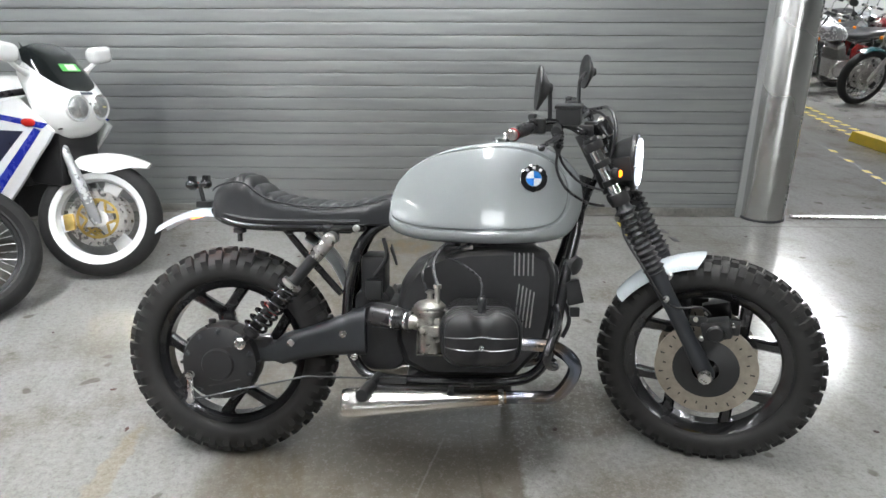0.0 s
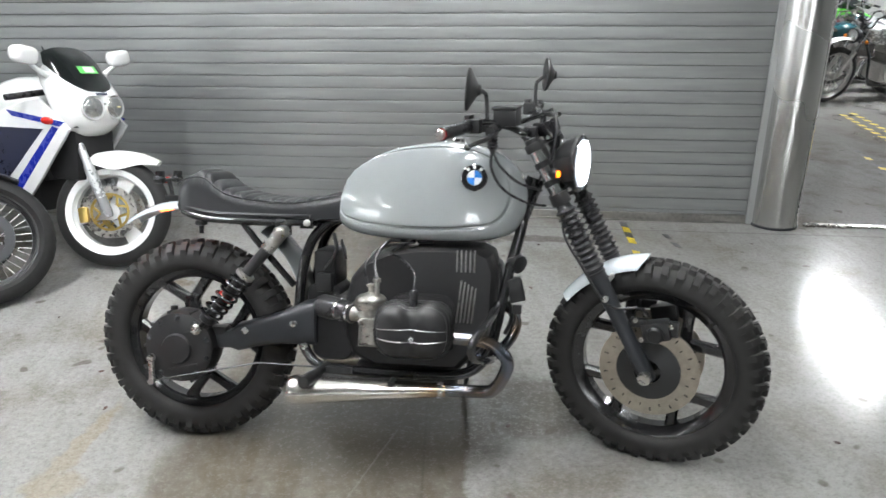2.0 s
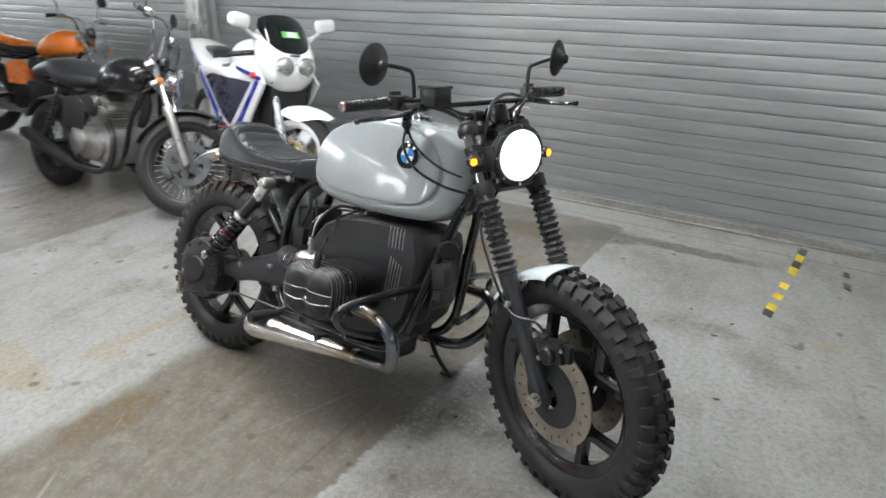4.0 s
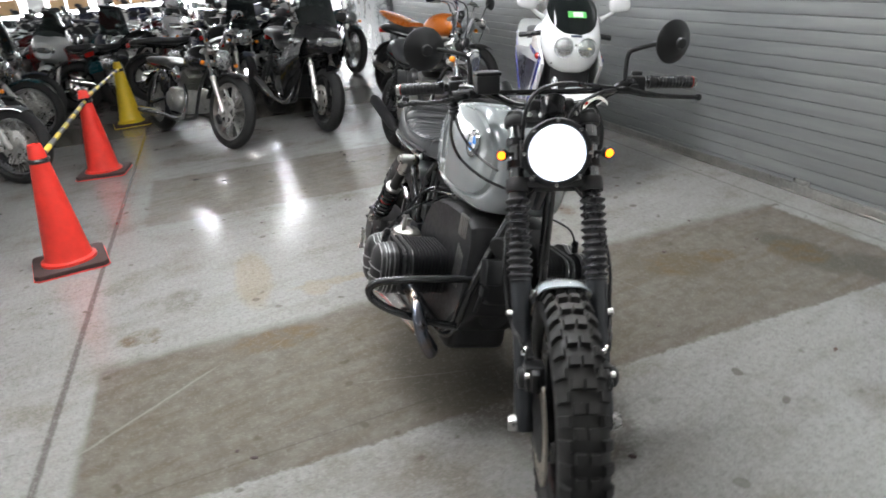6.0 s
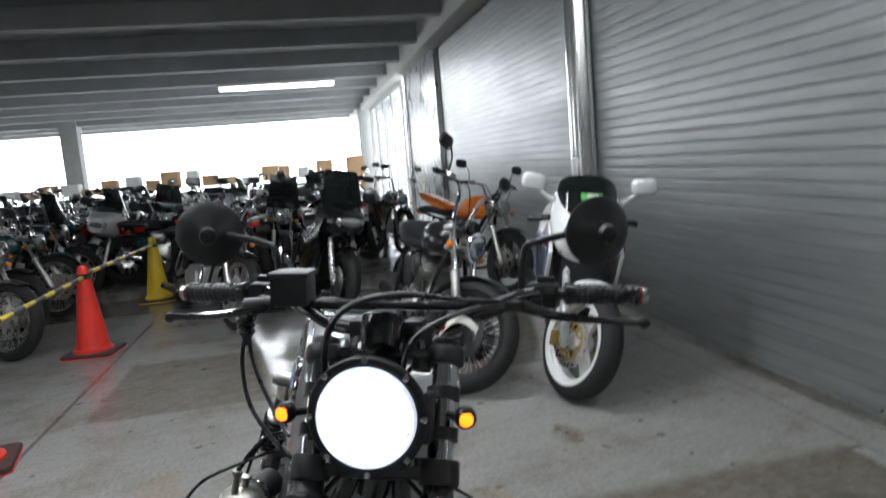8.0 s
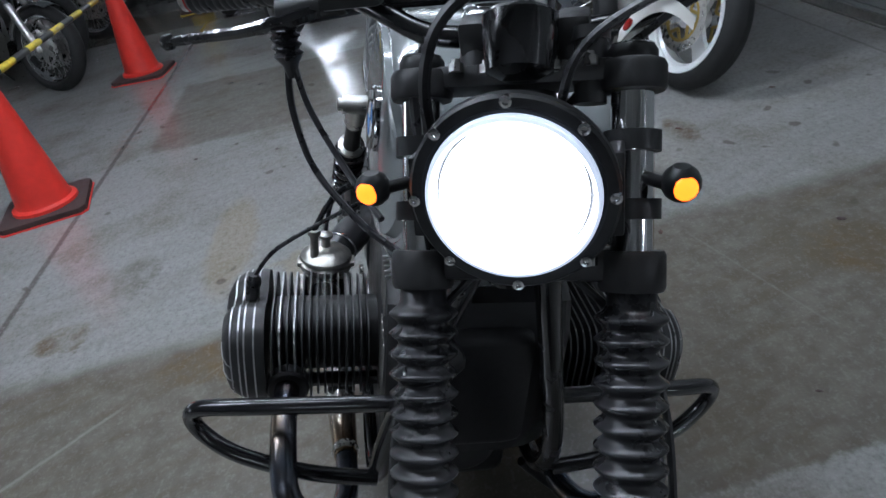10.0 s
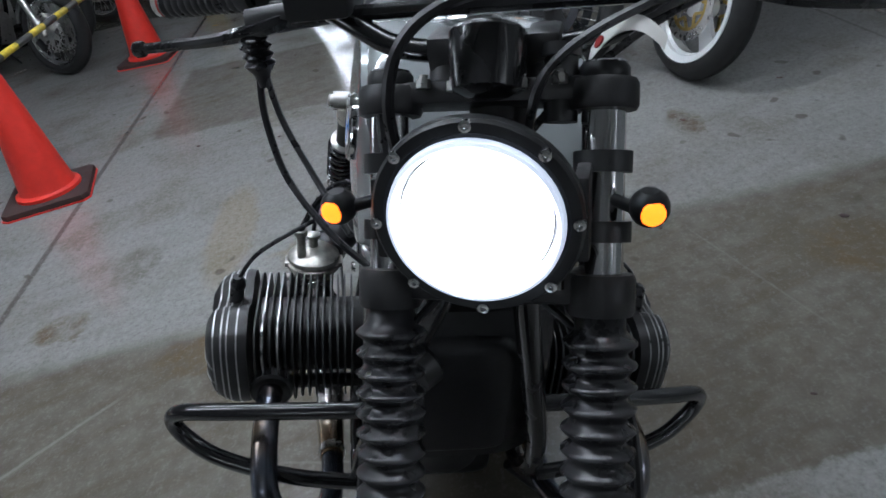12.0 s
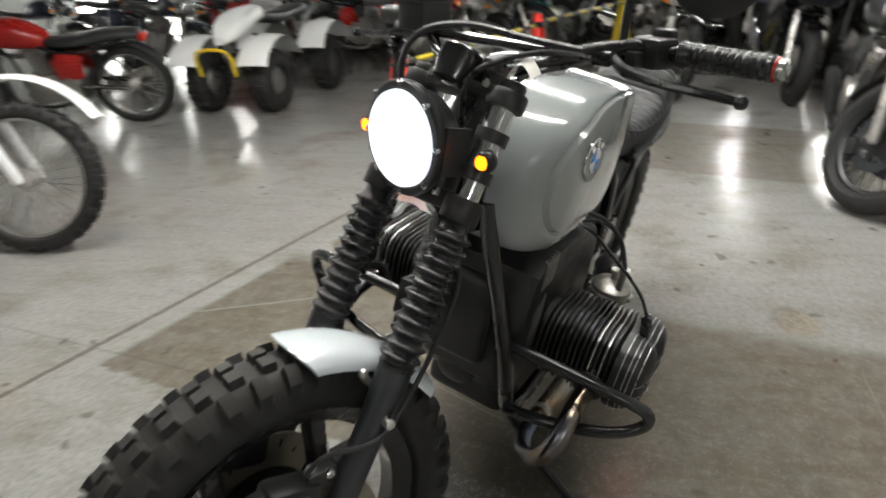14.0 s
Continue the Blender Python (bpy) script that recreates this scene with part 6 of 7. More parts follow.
        hl = part("headlight", Mesh().lathe([(0.015, -0.1), (0.055, -0.085), (0.08, -0.05), (0.088, 0.0), (0.092, 0.004), (0.09, 0.016), (0.08, 0.018)], lm, 28), CHROME if style in ("cruiser", "tourer", "naked") else BLACK_SATIN, top, m=turn)
        part("lens", Mesh().lathe([(0.082, 0.012), (0.07, 0.022), (0.04, 0.03), (0.012, 0.032)], lm, 28), lamp, hl)
    for s in (-1, 1):
        part("indicator", Mesh().ball((0.045, 0.05, 0.045), pose(hx + 0.08, s * 0.17, head_z - 0.06), 10), AMBER_LENS, top, m=turn)
    bz = head_z + 0.08 + bar_rise
    bar = Mesh().tube([(hx - bar_back, -bar_half, bz), (hx - bar_back * 0.6, -bar_half * 0.62, bz + 0.01), (hx - 0.03, -0.12, bz - 0.02), (hx - 0.03, -0.06, head_z + 0.08), (hx - 0.03, 0.06, head_z + 0.08), (hx - 0.03, 0.12, bz - 0.02), (hx - bar_back * 0.6, bar_half * 0.62, bz + 0.01), (hx - bar_back, bar_half, bz)], 0.0115, 8, 4)
    b = part("handlebar", bar, CHROME if style in ("cruiser", "tourer", "naked") else BLACK_SATIN, top, m=turn)
    for s in (-1, 1):
        e = Vector((hx - bar_back, s * bar_half, bz))
        i = Vector((hx - bar_back * 0.72, s * bar_half * 0.72, bz + 0.008))
        part("grip", Mesh().tube([e, e.lerp(i, 1.0)], 0.0175, 10), GAITER, b)
        part("lever", Mesh().tube([i + Vector((0.04, 0, -0.005)), i.lerp(e, 0.5) + Vector((0.06, 0, -0.015)), e + Vector((0.05, 0, -0.02))], 0.006, 6).box((0.05, 0.06, 0.04), Matrix.Translation(i + Vector((0.015, -s * 0.01, 0))), 0.008), ALLOY, b)
        if mirrors:
            mp = i + Vector((-0.01, s * 0.06, 0.17))
            st = part("mirror", Mesh().tube([i, i + Vector((0, s * 0.01, 0.1)), mp], 0.005, 6, 3), BLACK_SATIN if style != "cruiser" else CHROME, top, m=turn)
            part("mirror_head", Mesh().ball((0.03, 0.13, 0.085), Matrix.Translation(mp + Vector((-0.01, s * 0.03, 0))), 12, 2.6), BLACK_SATIN if style != "cruiser" else CHROME, st)
    part("tail_lamp", Mesh().box((0.05, 0.12, 0.06), pose(-wb - 0.18, 0, seat_z - 0.02 + tail_up * 0.7), 0.012), RED_LENS, top)
    part("side_stand", Mesh().tube([(-wb * 0.6, 0.13, 0.24), (-wb * 0.62, 0.13 + 0.17, 0.02 + math.tan(radians(lean)) * 0.3)], 0.009, 6), BLACK_SATIN, top)
    part("speedometer", Mesh().lathe([(0.03, -0.04), (0.042, 0.0), (0.042, 0.02), (0.03, 0.024)], Matrix.Translation((hx + 0.03, 0, head_z + 0.09)) @ pose(0, 0, 0, 0, -30, 0), 18), BLACK_GLOSS if style != "cruiser" else CHROME, top, m=turn)
    for s in (-1, 1):
        cab = Mesh().tube([(hx - 0.06, s * bar_half * 0.6, bz), (hx + 0.06, s * 0.15, bz - 0.02), (hx + 0.07, s * 0.06, head_z), (hx - 0.05, s * 0.05, head_z - 0.12)], 0.004, 5, 4)
        part("control_cable", cab, GAITER, top, m=turn)
    if style == "sport":
        fairing(top, hx, head_z, fr, tank, panel)
    if screen:
        part("windscreen", Mesh().grid([[Vector((hx + 0.16 - 0.14 * u - 0.07 * abs(v) ** 2, 0.2 * v * (1 - 0.25 * u), head_z + 0.08 + 0.38 * u)) for v in (k / 5 for k in range(-5, 6))] for u in (0, 0.25, 0.5, 0.75, 1.0)], closed=False), SMOKE, top, m=turn)
    if bag:
        for s in (-1, 1):
            pn = part("pannier", Mesh().box((0.46, 0.2, 0.3), pose(-wb - 0.08, s * 0.27, 0.58), 0.05), bag, top, "hard luggage case with bright trim")
            part("pannier_trim", Mesh().box((0.47, 0.02, 0.022), pose(-wb - 0.08, s * 0.372, 0.62), 0.006).box((0.47, 0.02, 0.015), pose(-wb - 0.08, s * 0.372, 0.52), 0.004), CHROME, pn)
        tk = part("top_case", Mesh().box((0.4, 0.46, 0.26), pose(-wb - 0.16, 0, 0.98), 0.06), bag, top)
        part("case_trim", Mesh().box((0.41, 0.47, 0.02), pose(-wb - 0.16, 0, 0.95), 0.006), CHROME, tk)
        part("backrest", Mesh().box((0.06, 0.36, 0.2), pose(-wb + 0.08, 0, 0.98, 0, -10, 0), 0.025), LEATHER, top)
    return top


def fairing(top, hx, hz, fr, paint, side):
    """Half fairing: nose, screen and a belly of two side skins."""
    nose = []
    for i in range(9):
        u = i / 8
        w, z0, z1 = 0.09 + 0.14 * u**0.6, hz - 0.1 - 0.1 * u, hz + 0.1 + 0.1 * u
        nose.append([Vector((hx + 0.36 - 0.34 * u, w * math.copysign(abs(math.cos(a)) ** 0.7, math.cos(a)), (z0 + z1) / 2 + (z1 - z0) / 2 * math.copysign(abs(math.sin(a)) ** 0.7, math.sin(a)))) for a in (2 * math.pi * k / 20 for k in range(20))])
    part("nose_fairing", Mesh().grid(nose), paint, top)
    part("headlight", Mesh().ball((0.05, 0.26, 0.11), pose(hx + 0.34, 0, hz - 0.0), 16, 2.6), CLEAR_LENS, top)
    part("windscreen", Mesh().grid([[Vector((hx + 0.2 - 0.22 * u - 0.08 * abs(v) ** 2, 0.18 * v, hz + 0.13 + 0.18 * u - 0.04 * v * v)) for v in (k / 5 for k in range(-5, 6))] for u in (0, 0.33, 0.66, 1.0)], closed=False), SMOKE, top)
    for s in (-1, 1):
        rows = []
        for i in range(7):
            u = i / 6
            rows.append([Vector((hx + 0.2 - 0.5 * u - 0.12 * v * (1 - u), s * (0.17 + 0.06 * math.sin(math.pi * min(1, 0.15 + v * 0.8)) + 0.02 * u), hz + 0.03 - 0.12 * u - v * (0.34 + 0.16 * u))) for v in (k / 6 for k in range(7))])
        back = [[p + Vector((0, -s * 0.006, 0)) for p in row] for row in rows]
        part("side_fairing", Mesh().grid([a + b[::-1] for a, b in zip(rows, back)]), side, top)


def heading(x, y, degrees):
    return pose(x, y, 0, 0, 0, degrees)


def white_sport(m):
    """The white and blue sports motorcycle: full fairing, twin round lamps, white three-spoke wheels."""
    top = thing("sports_motorcycle", "white sports motorcycle with blue stripes and a full fairing", "motorcycle", m @ pose(0, 0, 0, -7.5, 0, 0))
    fr, wb = 0.3, 1.4
    hub = Matrix.Translation((-0.26, 0, 0.86))
    turn = hub @ Matrix.Rotation(radians(30), 4, Vector((-math.sin(radians(25)), 0, math.cos(radians(25))))) @ hub.inverted()
    wheel(top, "front_wheel", turn @ axle(0, 0, fr) @ pose(0, 0, 0, 0, 0, 25), fr, 0.062, "three", WHITE_PAINT, 0.142, STEEL, GOLD_METAL)
    wheel(top, "rear_wheel", axle(-wb, 0, fr), fr, 0.08, "three", WHITE_PAINT, 0.11, STEEL, GOLD_METAL)
    up = Vector((-math.sin(radians(25)), 0, math.cos(radians(25))))
    for s in (-1, 1):
        part("rim_band", Mesh().ring([(0.199, s * 0.046), (0.203, s * 0.053), (0.232, s * 0.0625), (0.2335, s * 0.058), (0.21, s * 0.044)], turn @ axle(0, 0, fr), 48), WHITE_PAINT, top, "wide white rim edge")
    for s in (-1, 1):
        a = Vector((0, s * 0.105, fr))
        part("fork_leg", Mesh().lathe([(0.02, -0.03), (0.027, 0.0), (0.027, 0.26), (0.022, 0.262), (0.0205, 0.3), (0.0205, 0.62)], along(a, a + up), 16), SILVER_PAINT, top, m=turn)
    guard = Mesh()
    rows = []
    for i in range(15):
        u = i / 14
        a = radians(56 + 68 * u)
        r = fr + 0.03 + 0.03 * (1 - u) ** 2
        half = 0.03 + 0.05 * min(1.0, u * 2.2) ** 0.7
        drop = 0.02 + 0.085 * math.sin(math.pi * min(1.0, u * 0.8 + 0.1)) ** 2
        out = [Vector((r * math.cos(a) + 0.03 * (1 - u) - drop * abs(t) ** 2.5 * math.cos(a), half * math.copysign(abs(t) ** 0.8, t), fr + r * math.sin(a) - drop * abs(t) ** 2.5 * math.sin(a))) for t in (k / 6 for k in range(-6, 7))]
        rows.append(out + [p + Vector((-0.003, 0, -0.005)) for p in reversed(out)])
    part("front_mudguard", guard.grid(rows), WHITE_PAINT, top, "white front mudguard", turn)
    # nose and screen share one shell: a plan curve at each height
    heights = (0.70, 0.73, 0.77, 0.82, 0.87, 0.92, 0.97, 1.03, 1.08, 1.12, 1.16)
    fronts = (-0.105, -0.055, -0.022, -0.01, -0.01, -0.03, -0.07, -0.122, -0.165, -0.205, -0.27)
    widths = (0.09, 0.125, 0.155, 0.175, 0.186, 0.188, 0.184, 0.176, 0.168, 0.152, 0.12)
    depths = (0.08, 0.11, 0.145, 0.17, 0.18, 0.18, 0.17, 0.15, 0.125, 0.1, 0.075)

    def at_height(table, z):
        k = max(0.0, min(9.999, (z - 0.70) / 0.046))
        k = next((i + (z - heights[i]) / (heights[i + 1] - heights[i]) for i in range(10) if heights[i] <= z <= heights[i + 1]), 0.0 if z < 0.7 else 10.0)
        i = min(9, int(k))
        return table[i] + (table[i + 1] - table[i]) * (k - i)

    def shell(z, t, inward=0.0):
        """Place on the shell at height z and share t of the way round, -1 to 1."""
        a = t * math.pi / 2
        w, d = at_height(widths, z) - inward, at_height(depths, z)
        return Vector((at_height(fronts, z) - inward - d * (1 - abs(math.cos(a))) ** 1.25, w * math.copysign(abs(math.sin(a)) ** 0.68, a), z))

    def brow(t):
        """Lower edge of the screen."""
        return 0.935 + 0.14 * min(1.0, abs(t) / 0.78) ** 1.7

    turns = [k / 20 for k in range(-20, 21)]
    rows = []
    for i in range(17):
        u = i / 16
        ring = [shell(0.70 + 0.05 * abs(t) ** 3 + (min(brow(t), 1.075 - 0.24 * max(0.0, abs(t) - 0.78)) - 0.70 - 0.05 * abs(t) ** 3) * u, t) for t in turns]
        rows.append(ring + [p + Vector((-0.006, 0, 0)) - Vector((0, p.y, 0)) * 0.03 for p in reversed(ring)])
    fair = part("nose_fairing", Mesh().grid(rows), WHITE_PAINT, top, "white nose fairing with twin round lamps", sharp=60)
    for s in (-1, 1):
        lm = Matrix.Translation((-0.033, s * 0.068, 0.86)) @ pose(0, 0, 0, 0, 86, s * 7)
        part("lamp_rim", Mesh().ring([(0.064, -0.03), (0.066, 0.018), (0.063, 0.022), (0.06, 0.014), (0.06, -0.03)], lm, 36), WHITE_PAINT, fair)
        part("lamp_bowl", Mesh().lathe([(0.061, 0.006), (0.05, -0.012), (0.02, -0.02)], lm, 28), CHROME, fair)
        part("headlight", Mesh().lathe([(0.061, 0.008), (0.056, 0.018), (0.041, 0.027), (0.016, 0.031)], lm, 32), CLEAR_LENS, fair, "clear round lamp glass")
        if s > 0:
            part("lamp_bulb", Mesh().ball((0.012, 0.03, 0.022), lm @ pose(0, 0.012, 0.03), 10), YELLOW_LENS, fair, "yellow lamp bulb")
    part("lamp_gap", Mesh().box((0.02, 0.024, 0.05), pose(-0.022, 0, 0.86), 0.006), BLACK_SATIN, fair)
    part("brow_lettering", Mesh().box((0.004, 0.07, 0.012), pose(-0.029, 0, 0.93, 0, -36, 0)), NAVY_PAINT, fair)
    rows = []
    for i in range(11):
        u = i / 10
        ring = [shell(brow(t) + 0.002 + (1.158 - 0.05 * abs(t) ** 2 - brow(t)) * u, t, 0.002) for t in (k / 18 for k in range(-14, 15))]
        rows.append(ring + [p + Vector((-0.004, 0, -0.002)) for p in reversed(ring)])
    sc = part("windscreen", Mesh().grid(rows), SMOKE, top, "smoked bubble windscreen")
    part("screen_liner", Mesh().grid([[shell(brow(t) - 0.01 + 0.12 * u, t, 0.03) for t in (k / 14 for k in range(-10, 11))] for u in (0, 0.5, 1.0)], closed=False), BLACK_SATIN, sc)
    stk = part("sticker", Mesh().grid([[shell(1.03 + 0.035 * u, 0.05 + 0.13 * v) + Vector((0.003, 0, 0.002)) for v in (-1, -0.5, 0, 0.5, 1)] for u in (0, 1)], closed=False), STICKER, sc, "small green and white sticker")
    part("sticker_middle", Mesh().grid([[shell(1.034 + 0.027 * u, 0.05 + 0.06 * v) + Vector((0.0042, 0, 0.003)) for v in (-1, 0, 1)] for u in (0, 1)], closed=False), PAPER, stk)
    for s in (-1, 1):
        arm = part("mirror", Mesh().tube([(-0.2, s * 0.175, 1.02), (-0.21, s * 0.22, 1.045), (-0.205, s * 0.262, 1.075)], [0.02, 0.013, 0.012], 10, 4), WHITE_PAINT, top, "white faired mirror")
        part("mirror_head", Mesh().ball((0.075, 0.135, 0.09), pose(-0.205, s * 0.29, 1.115, s * 8, 0, 0), 18, 3.4), WHITE_PAINT, arm)
        part("mirror_glass", Mesh().ball((0.01, 0.115, 0.072), pose(-0.241, s * 0.29, 1.115, s * 8, 0, 0), 12, 3.0), CHROME, arm)
        side = Matrix.Translation((0, s * 0.185, 0)) @ pose(0, 0, 0, 90, 0, 0)
        proud = Matrix.Translation((0, s * 0.0125, 0)) @ side
        wide = [(-0.06, 0.755), (-0.1, 0.7), (-0.18, 0.61), (-0.28, 0.49), (-0.38, 0.38), (-0.5, 0.31), (-0.68, 0.3), (-0.82, 0.38), (-1.0, 0.54), (-1.2, 0.68), (-1.18, 0.76), (-0.9, 0.78), (-0.62, 0.8), (-0.4, 0.87), (-0.26, 0.9)]
        sf = part("side_fairing", Mesh().slab(wide, 0.022, side, 0.008), WHITE_PAINT, top, "white side fairing with blue bands")
        part("blue_band", Mesh().slab([(-0.13, 0.755), (-0.17, 0.765), (-0.56, 0.36), (-0.5, 0.345)], 0.004, proud), BLUE_PAINT, sf, "deep blue band")
        part("blue_band", Mesh().slab([(-0.57, 0.352), (-0.66, 0.352), (-0.8, 0.43), (-1.14, 0.7), (-1.14, 0.745), (-0.76, 0.465), (-0.59, 0.39)], 0.004, proud), BLUE_PAINT, sf, "deep blue band")
        part("navy_panel", Mesh().slab([(-0.24, 0.745), (-0.58, 0.42), (-0.72, 0.475), (-1.02, 0.7), (-0.9, 0.735), (-0.6, 0.735)], 0.005, proud), NAVY_PAINT, sf, "dark navy panel")
        part("blue_band", Mesh().slab([(-0.08, 0.79), (-0.12, 0.765), (-0.46, 0.8), (-0.5, 0.83)], 0.004, proud), BLUE_PAINT, sf, "deep blue band")
        for k in range(3):
            part("side_mark", Mesh().box((0.04, 0.004, 0.05), Matrix.Translation((-0.62 - 0.07 * k, s * 0.199, 0.385 + 0.045 * k)) @ pose(0, 0, 0, 0, 30, 0)), WHITE_PAINT, sf)
        part("indicator", Mesh().ball((0.09, 0.035, 0.042), pose(-0.2, s * 0.2, 0.79), 14), RED_LENS, top, "red-brown side indicator")
    part("radiator", Mesh().box((0.04, 0.3, 0.32), pose(-0.34, 0, 0.62, 0, -12, 0), 0.008), BLACK_SATIN, top)
    part("cockpit", Mesh().box((0.05, 0.24, 0.12), pose(-0.2, 0, 0.96, 0, 25, 0), 0.02).box((0.2, 0.28, 0.1), pose(-0.16, 0, 0.8), 0.03), BLACK_SATIN, top)
    inner = Mesh().box((0.25, 0.26, 0.3), pose(-0.22, 0, 0.62), 0.04).box((0.5, 0.3, 0.3), pose(-0.62, 0, 0.42), 0.06)
    part("engine", inner, BLACK_CRINKLE, top)
    part("fuel_tank", loft([(-0.3, 0.86, 0.03, 0.05), (-0.36, 0.86, 0.1, 0.13), (-0.5, 0.87, 0.13, 0.17), (-0.66, 0.84, 0.12, 0.16), (-0.8, 0.78, 0.06, 0.1)], 3.0), WHITE_PAINT, top, "white fuel tank")
    part("seat", loft([(-0.78, 0.75, 0.03, 0.09), (-0.9, 0.75, 0.045, 0.14), (-1.05, 0.77, 0.05, 0.14), (-1.1, 0.83, 0.04, 0.12), (-1.35, 0.86, 0.035, 0.1)], 3.0), LEATHER, top)
    tailp = part("tail_fairing", loft([(-0.9, 0.7, 0.09, 0.19), (-1.15, 0.76, 0.09, 0.185), (-1.42, 0.84, 0.065, 0.15), (-1.62, 0.9, 0.025, 0.1)], 3.0), WHITE_PAINT, top, "white tail fairing with a blue flash")
    part("tail_flash", loft([(-0.95, 0.7, 0.025, 0.197), (-1.15, 0.755, 0.025, 0.192), (-1.42, 0.835, 0.02, 0.157)], 4.0), BLUE_PAINT, tailp)
    part("swingarm", Mesh().box((0.6, 0.05, 0.08), pose(-1.1, -0.14, 0.33, 0, 4, 0), 0.01).box((0.6, 0.05, 0.08), pose(-1.1, 0.14, 0.33, 0, 4, 0), 0.01), ALLOY, top)
    part("muffler", Mesh().lathe([(0.03, 0), (0.05, 0.05), (0.05, 0.5), (0.03, 0.52)], along((-0.85, -0.2, 0.3), (-1.5, -0.24, 0.45)), 20), BLACK_SATIN, top)
    for s in (-1, 1):
        part("clip_on", Mesh().tube([(-0.3, s * 0.1, 0.93), (-0.36, s * 0.3, 0.9)], 0.017, 10), GAITER, top)
    part("side_stand", Mesh().tube([(-0.85, 0.14, 0.25), (-0.87, 0.3, 0.06)], 0.009, 6), BLACK_SATIN, top)
    return top


white_sport(heading(-1.2, 1.42, -16))
motorcycle("street_motorcycle", "black and silver street motorcycle with tall bars and chrome fork tubes", heading(-1.56, 0.87, 4), wb=1.38, fr=0.32, rr=0.3, wheels="wire", rim=BLACK_SATIN, tank=BLACK_GLOSS, panel=BLACK_SATIN, guard=BLACK_SATIN, bar_rise=0.22, bar_back=0.06,
           bar_half=0.36, low=0.0, steer=41, disc_mat=DARK_GREY, carrier=BLACK_SATIN, pipe=BLACK_SATIN, fh=0.058, rh=0.08, fat=1.35)
orange = motorcycle("orange_motorcycle", "orange naked motorcycle parked against the shutter", heading(-3.95, 1.86, 22), wb=1.4, wheels="three", rim=BLACK_SATIN, tank=ORANGE_PAINT, panel=ORANGE_PAINT, guard=BLACK_SATIN, engine_mat=BLACK_CRINKLE, pipe=STEEL)
part("tail_cowl", loft([(-0.98, 0.8, 0.04, 0.11), (-1.25, 0.86, 0.05, 0.12), (-1.5, 0.93, 0.035, 0.09), (-1.62, 0.96, 0.015, 0.05)], 3.0), ORANGE_PAINT, orange, "raised orange tail cowl")
motorcycle("black_sports_motorcycle", "black sports motorcycle with a half fairing", heading(-3.96, 0.35, 14), style="sport", wheels="three", rim=BLACK_SATIN, tank=BLACK_GLOSS, panel=BLACK_GLOSS, fork=STEEL, bar_rise=-0.02, bar_half=0.3, engine_mat=BLACK_CRINKLE, rr=0.31, fr=0.3, rh=0.085, fh=0.062, screen=True)
motorcycle("cruiser_motorcycle", "black cruiser motorcycle with chrome fork and wire wheels", heading(-3.86, -0.54, 24), style="cruiser", wb=1.6, fr=0.33, rr=0.3, rake=30, wheels="ten", rim=ALLOY, tank=BLACK_GLOSS, guard=BLACK_GLOSS, low=0.06, bar_rise=0.16, bar_back=0.2, engine_mat=ALLOY, steer=8)

# Rows of parked motorcycles: a few kinds, copied.
kinds = []


def kind_of(name, label, **style):
    ob = motorcycle(name, label, heading(0, 0, 0), group="parked motorcycles", **style)
    kinds.append(ob)
    return ob


park = [
    kind_of("touring_motorcycle", "blue touring motorcycle with panniers and chrome trim", style="tourer", wb=1.65, tank=NAVY_PAINT, panel=NAVY_PAINT, bag=NAVY_PAINT, wheels="ten", rim=ALLOY, screen=True, low=0.03),
    kind_of("parked_cruiser", "dark chrome-trimmed cruiser motorcycle", style="cruiser", wb=1.6, fr=0.33, tank=TEAL_PAINT, wheels="wire", rim=CHROME, rake=31, bar_rise=0.2, bar_back=0.2, low=0.05),
    kind_of("parked_roadster", "maroon roadster motorcycle with a round lamp", tank=MAROON_PAINT, guard=CHROME, wheels="wire", rim=CHROME),
    kind_of("parked_sports_motorcycle", "red and white sports motorcycle", style="sport", tank=WHITE_PAINT, panel=RED_PAINT, wheels="three", rim=WHITE_PAINT, bar_rise=-0.02, bar_half=0.3),
    kind_of("parked_naked_motorcycle", "black naked motorcycle with bright engine", tank=BLACK_GLOSS, wheels="five", rim=BLACK_GLOSS, fork=ALLOY),
    kind_of("parked_scrambler", "silver motorcycle with a high front mudguard", style="dirt", tank=SILVER_PAINT, panel=RED_PAINT, guard=WHITE_PAINT, wheels="wire", rim=ALLOY, fr=0.34, rr=0.32, fh=0.045, rh=0.055, drum=True, bar_rise=0.14),
]
spots = [(0, -6.7, -2.6, 76), (2, -3.75, -2.25, 62), (4, -4.6, -2.5, 70), (1, -5.5, -2.45, 74), (0, -7.9, -2.3, 60), (2, -8.8, -2.2, 70)]
rng = random.Random(7)
for row in range(6):
    for col in range(11):
        x, y = -5.9 - 1.75 * row + rng.uniform(-0.25, 0.25), 1.35 - 0.8 * col + rng.uniform(-0.12, 0.12)
        if (-2.7 < y < -1.0 and x > -7.2) or (x > -6.3 and (y < -2.0 or y > 0.9)):
            continue
        spot = (rng.randrange(6), x, y, rng.choice((12, 20, -8, 172, 28)) + rng.uniform(-10, 10))
        if row < 5:
            spots.append(spot)
for row in range(3):
    for col in range(9):
        x, y = -7.9 - 2.4 * row + rng.uniform(-0.2, 0.2), 0.95 - 0.9 * col + rng.uniform(-0.1, 0.1)
        if not (-2.9 < y < -0.9 and x > -9.5):
            spots.append((rng.randrange(6), x, y, rng.choice((100, 80, 95)) + rng.uniform(-10, 10)))
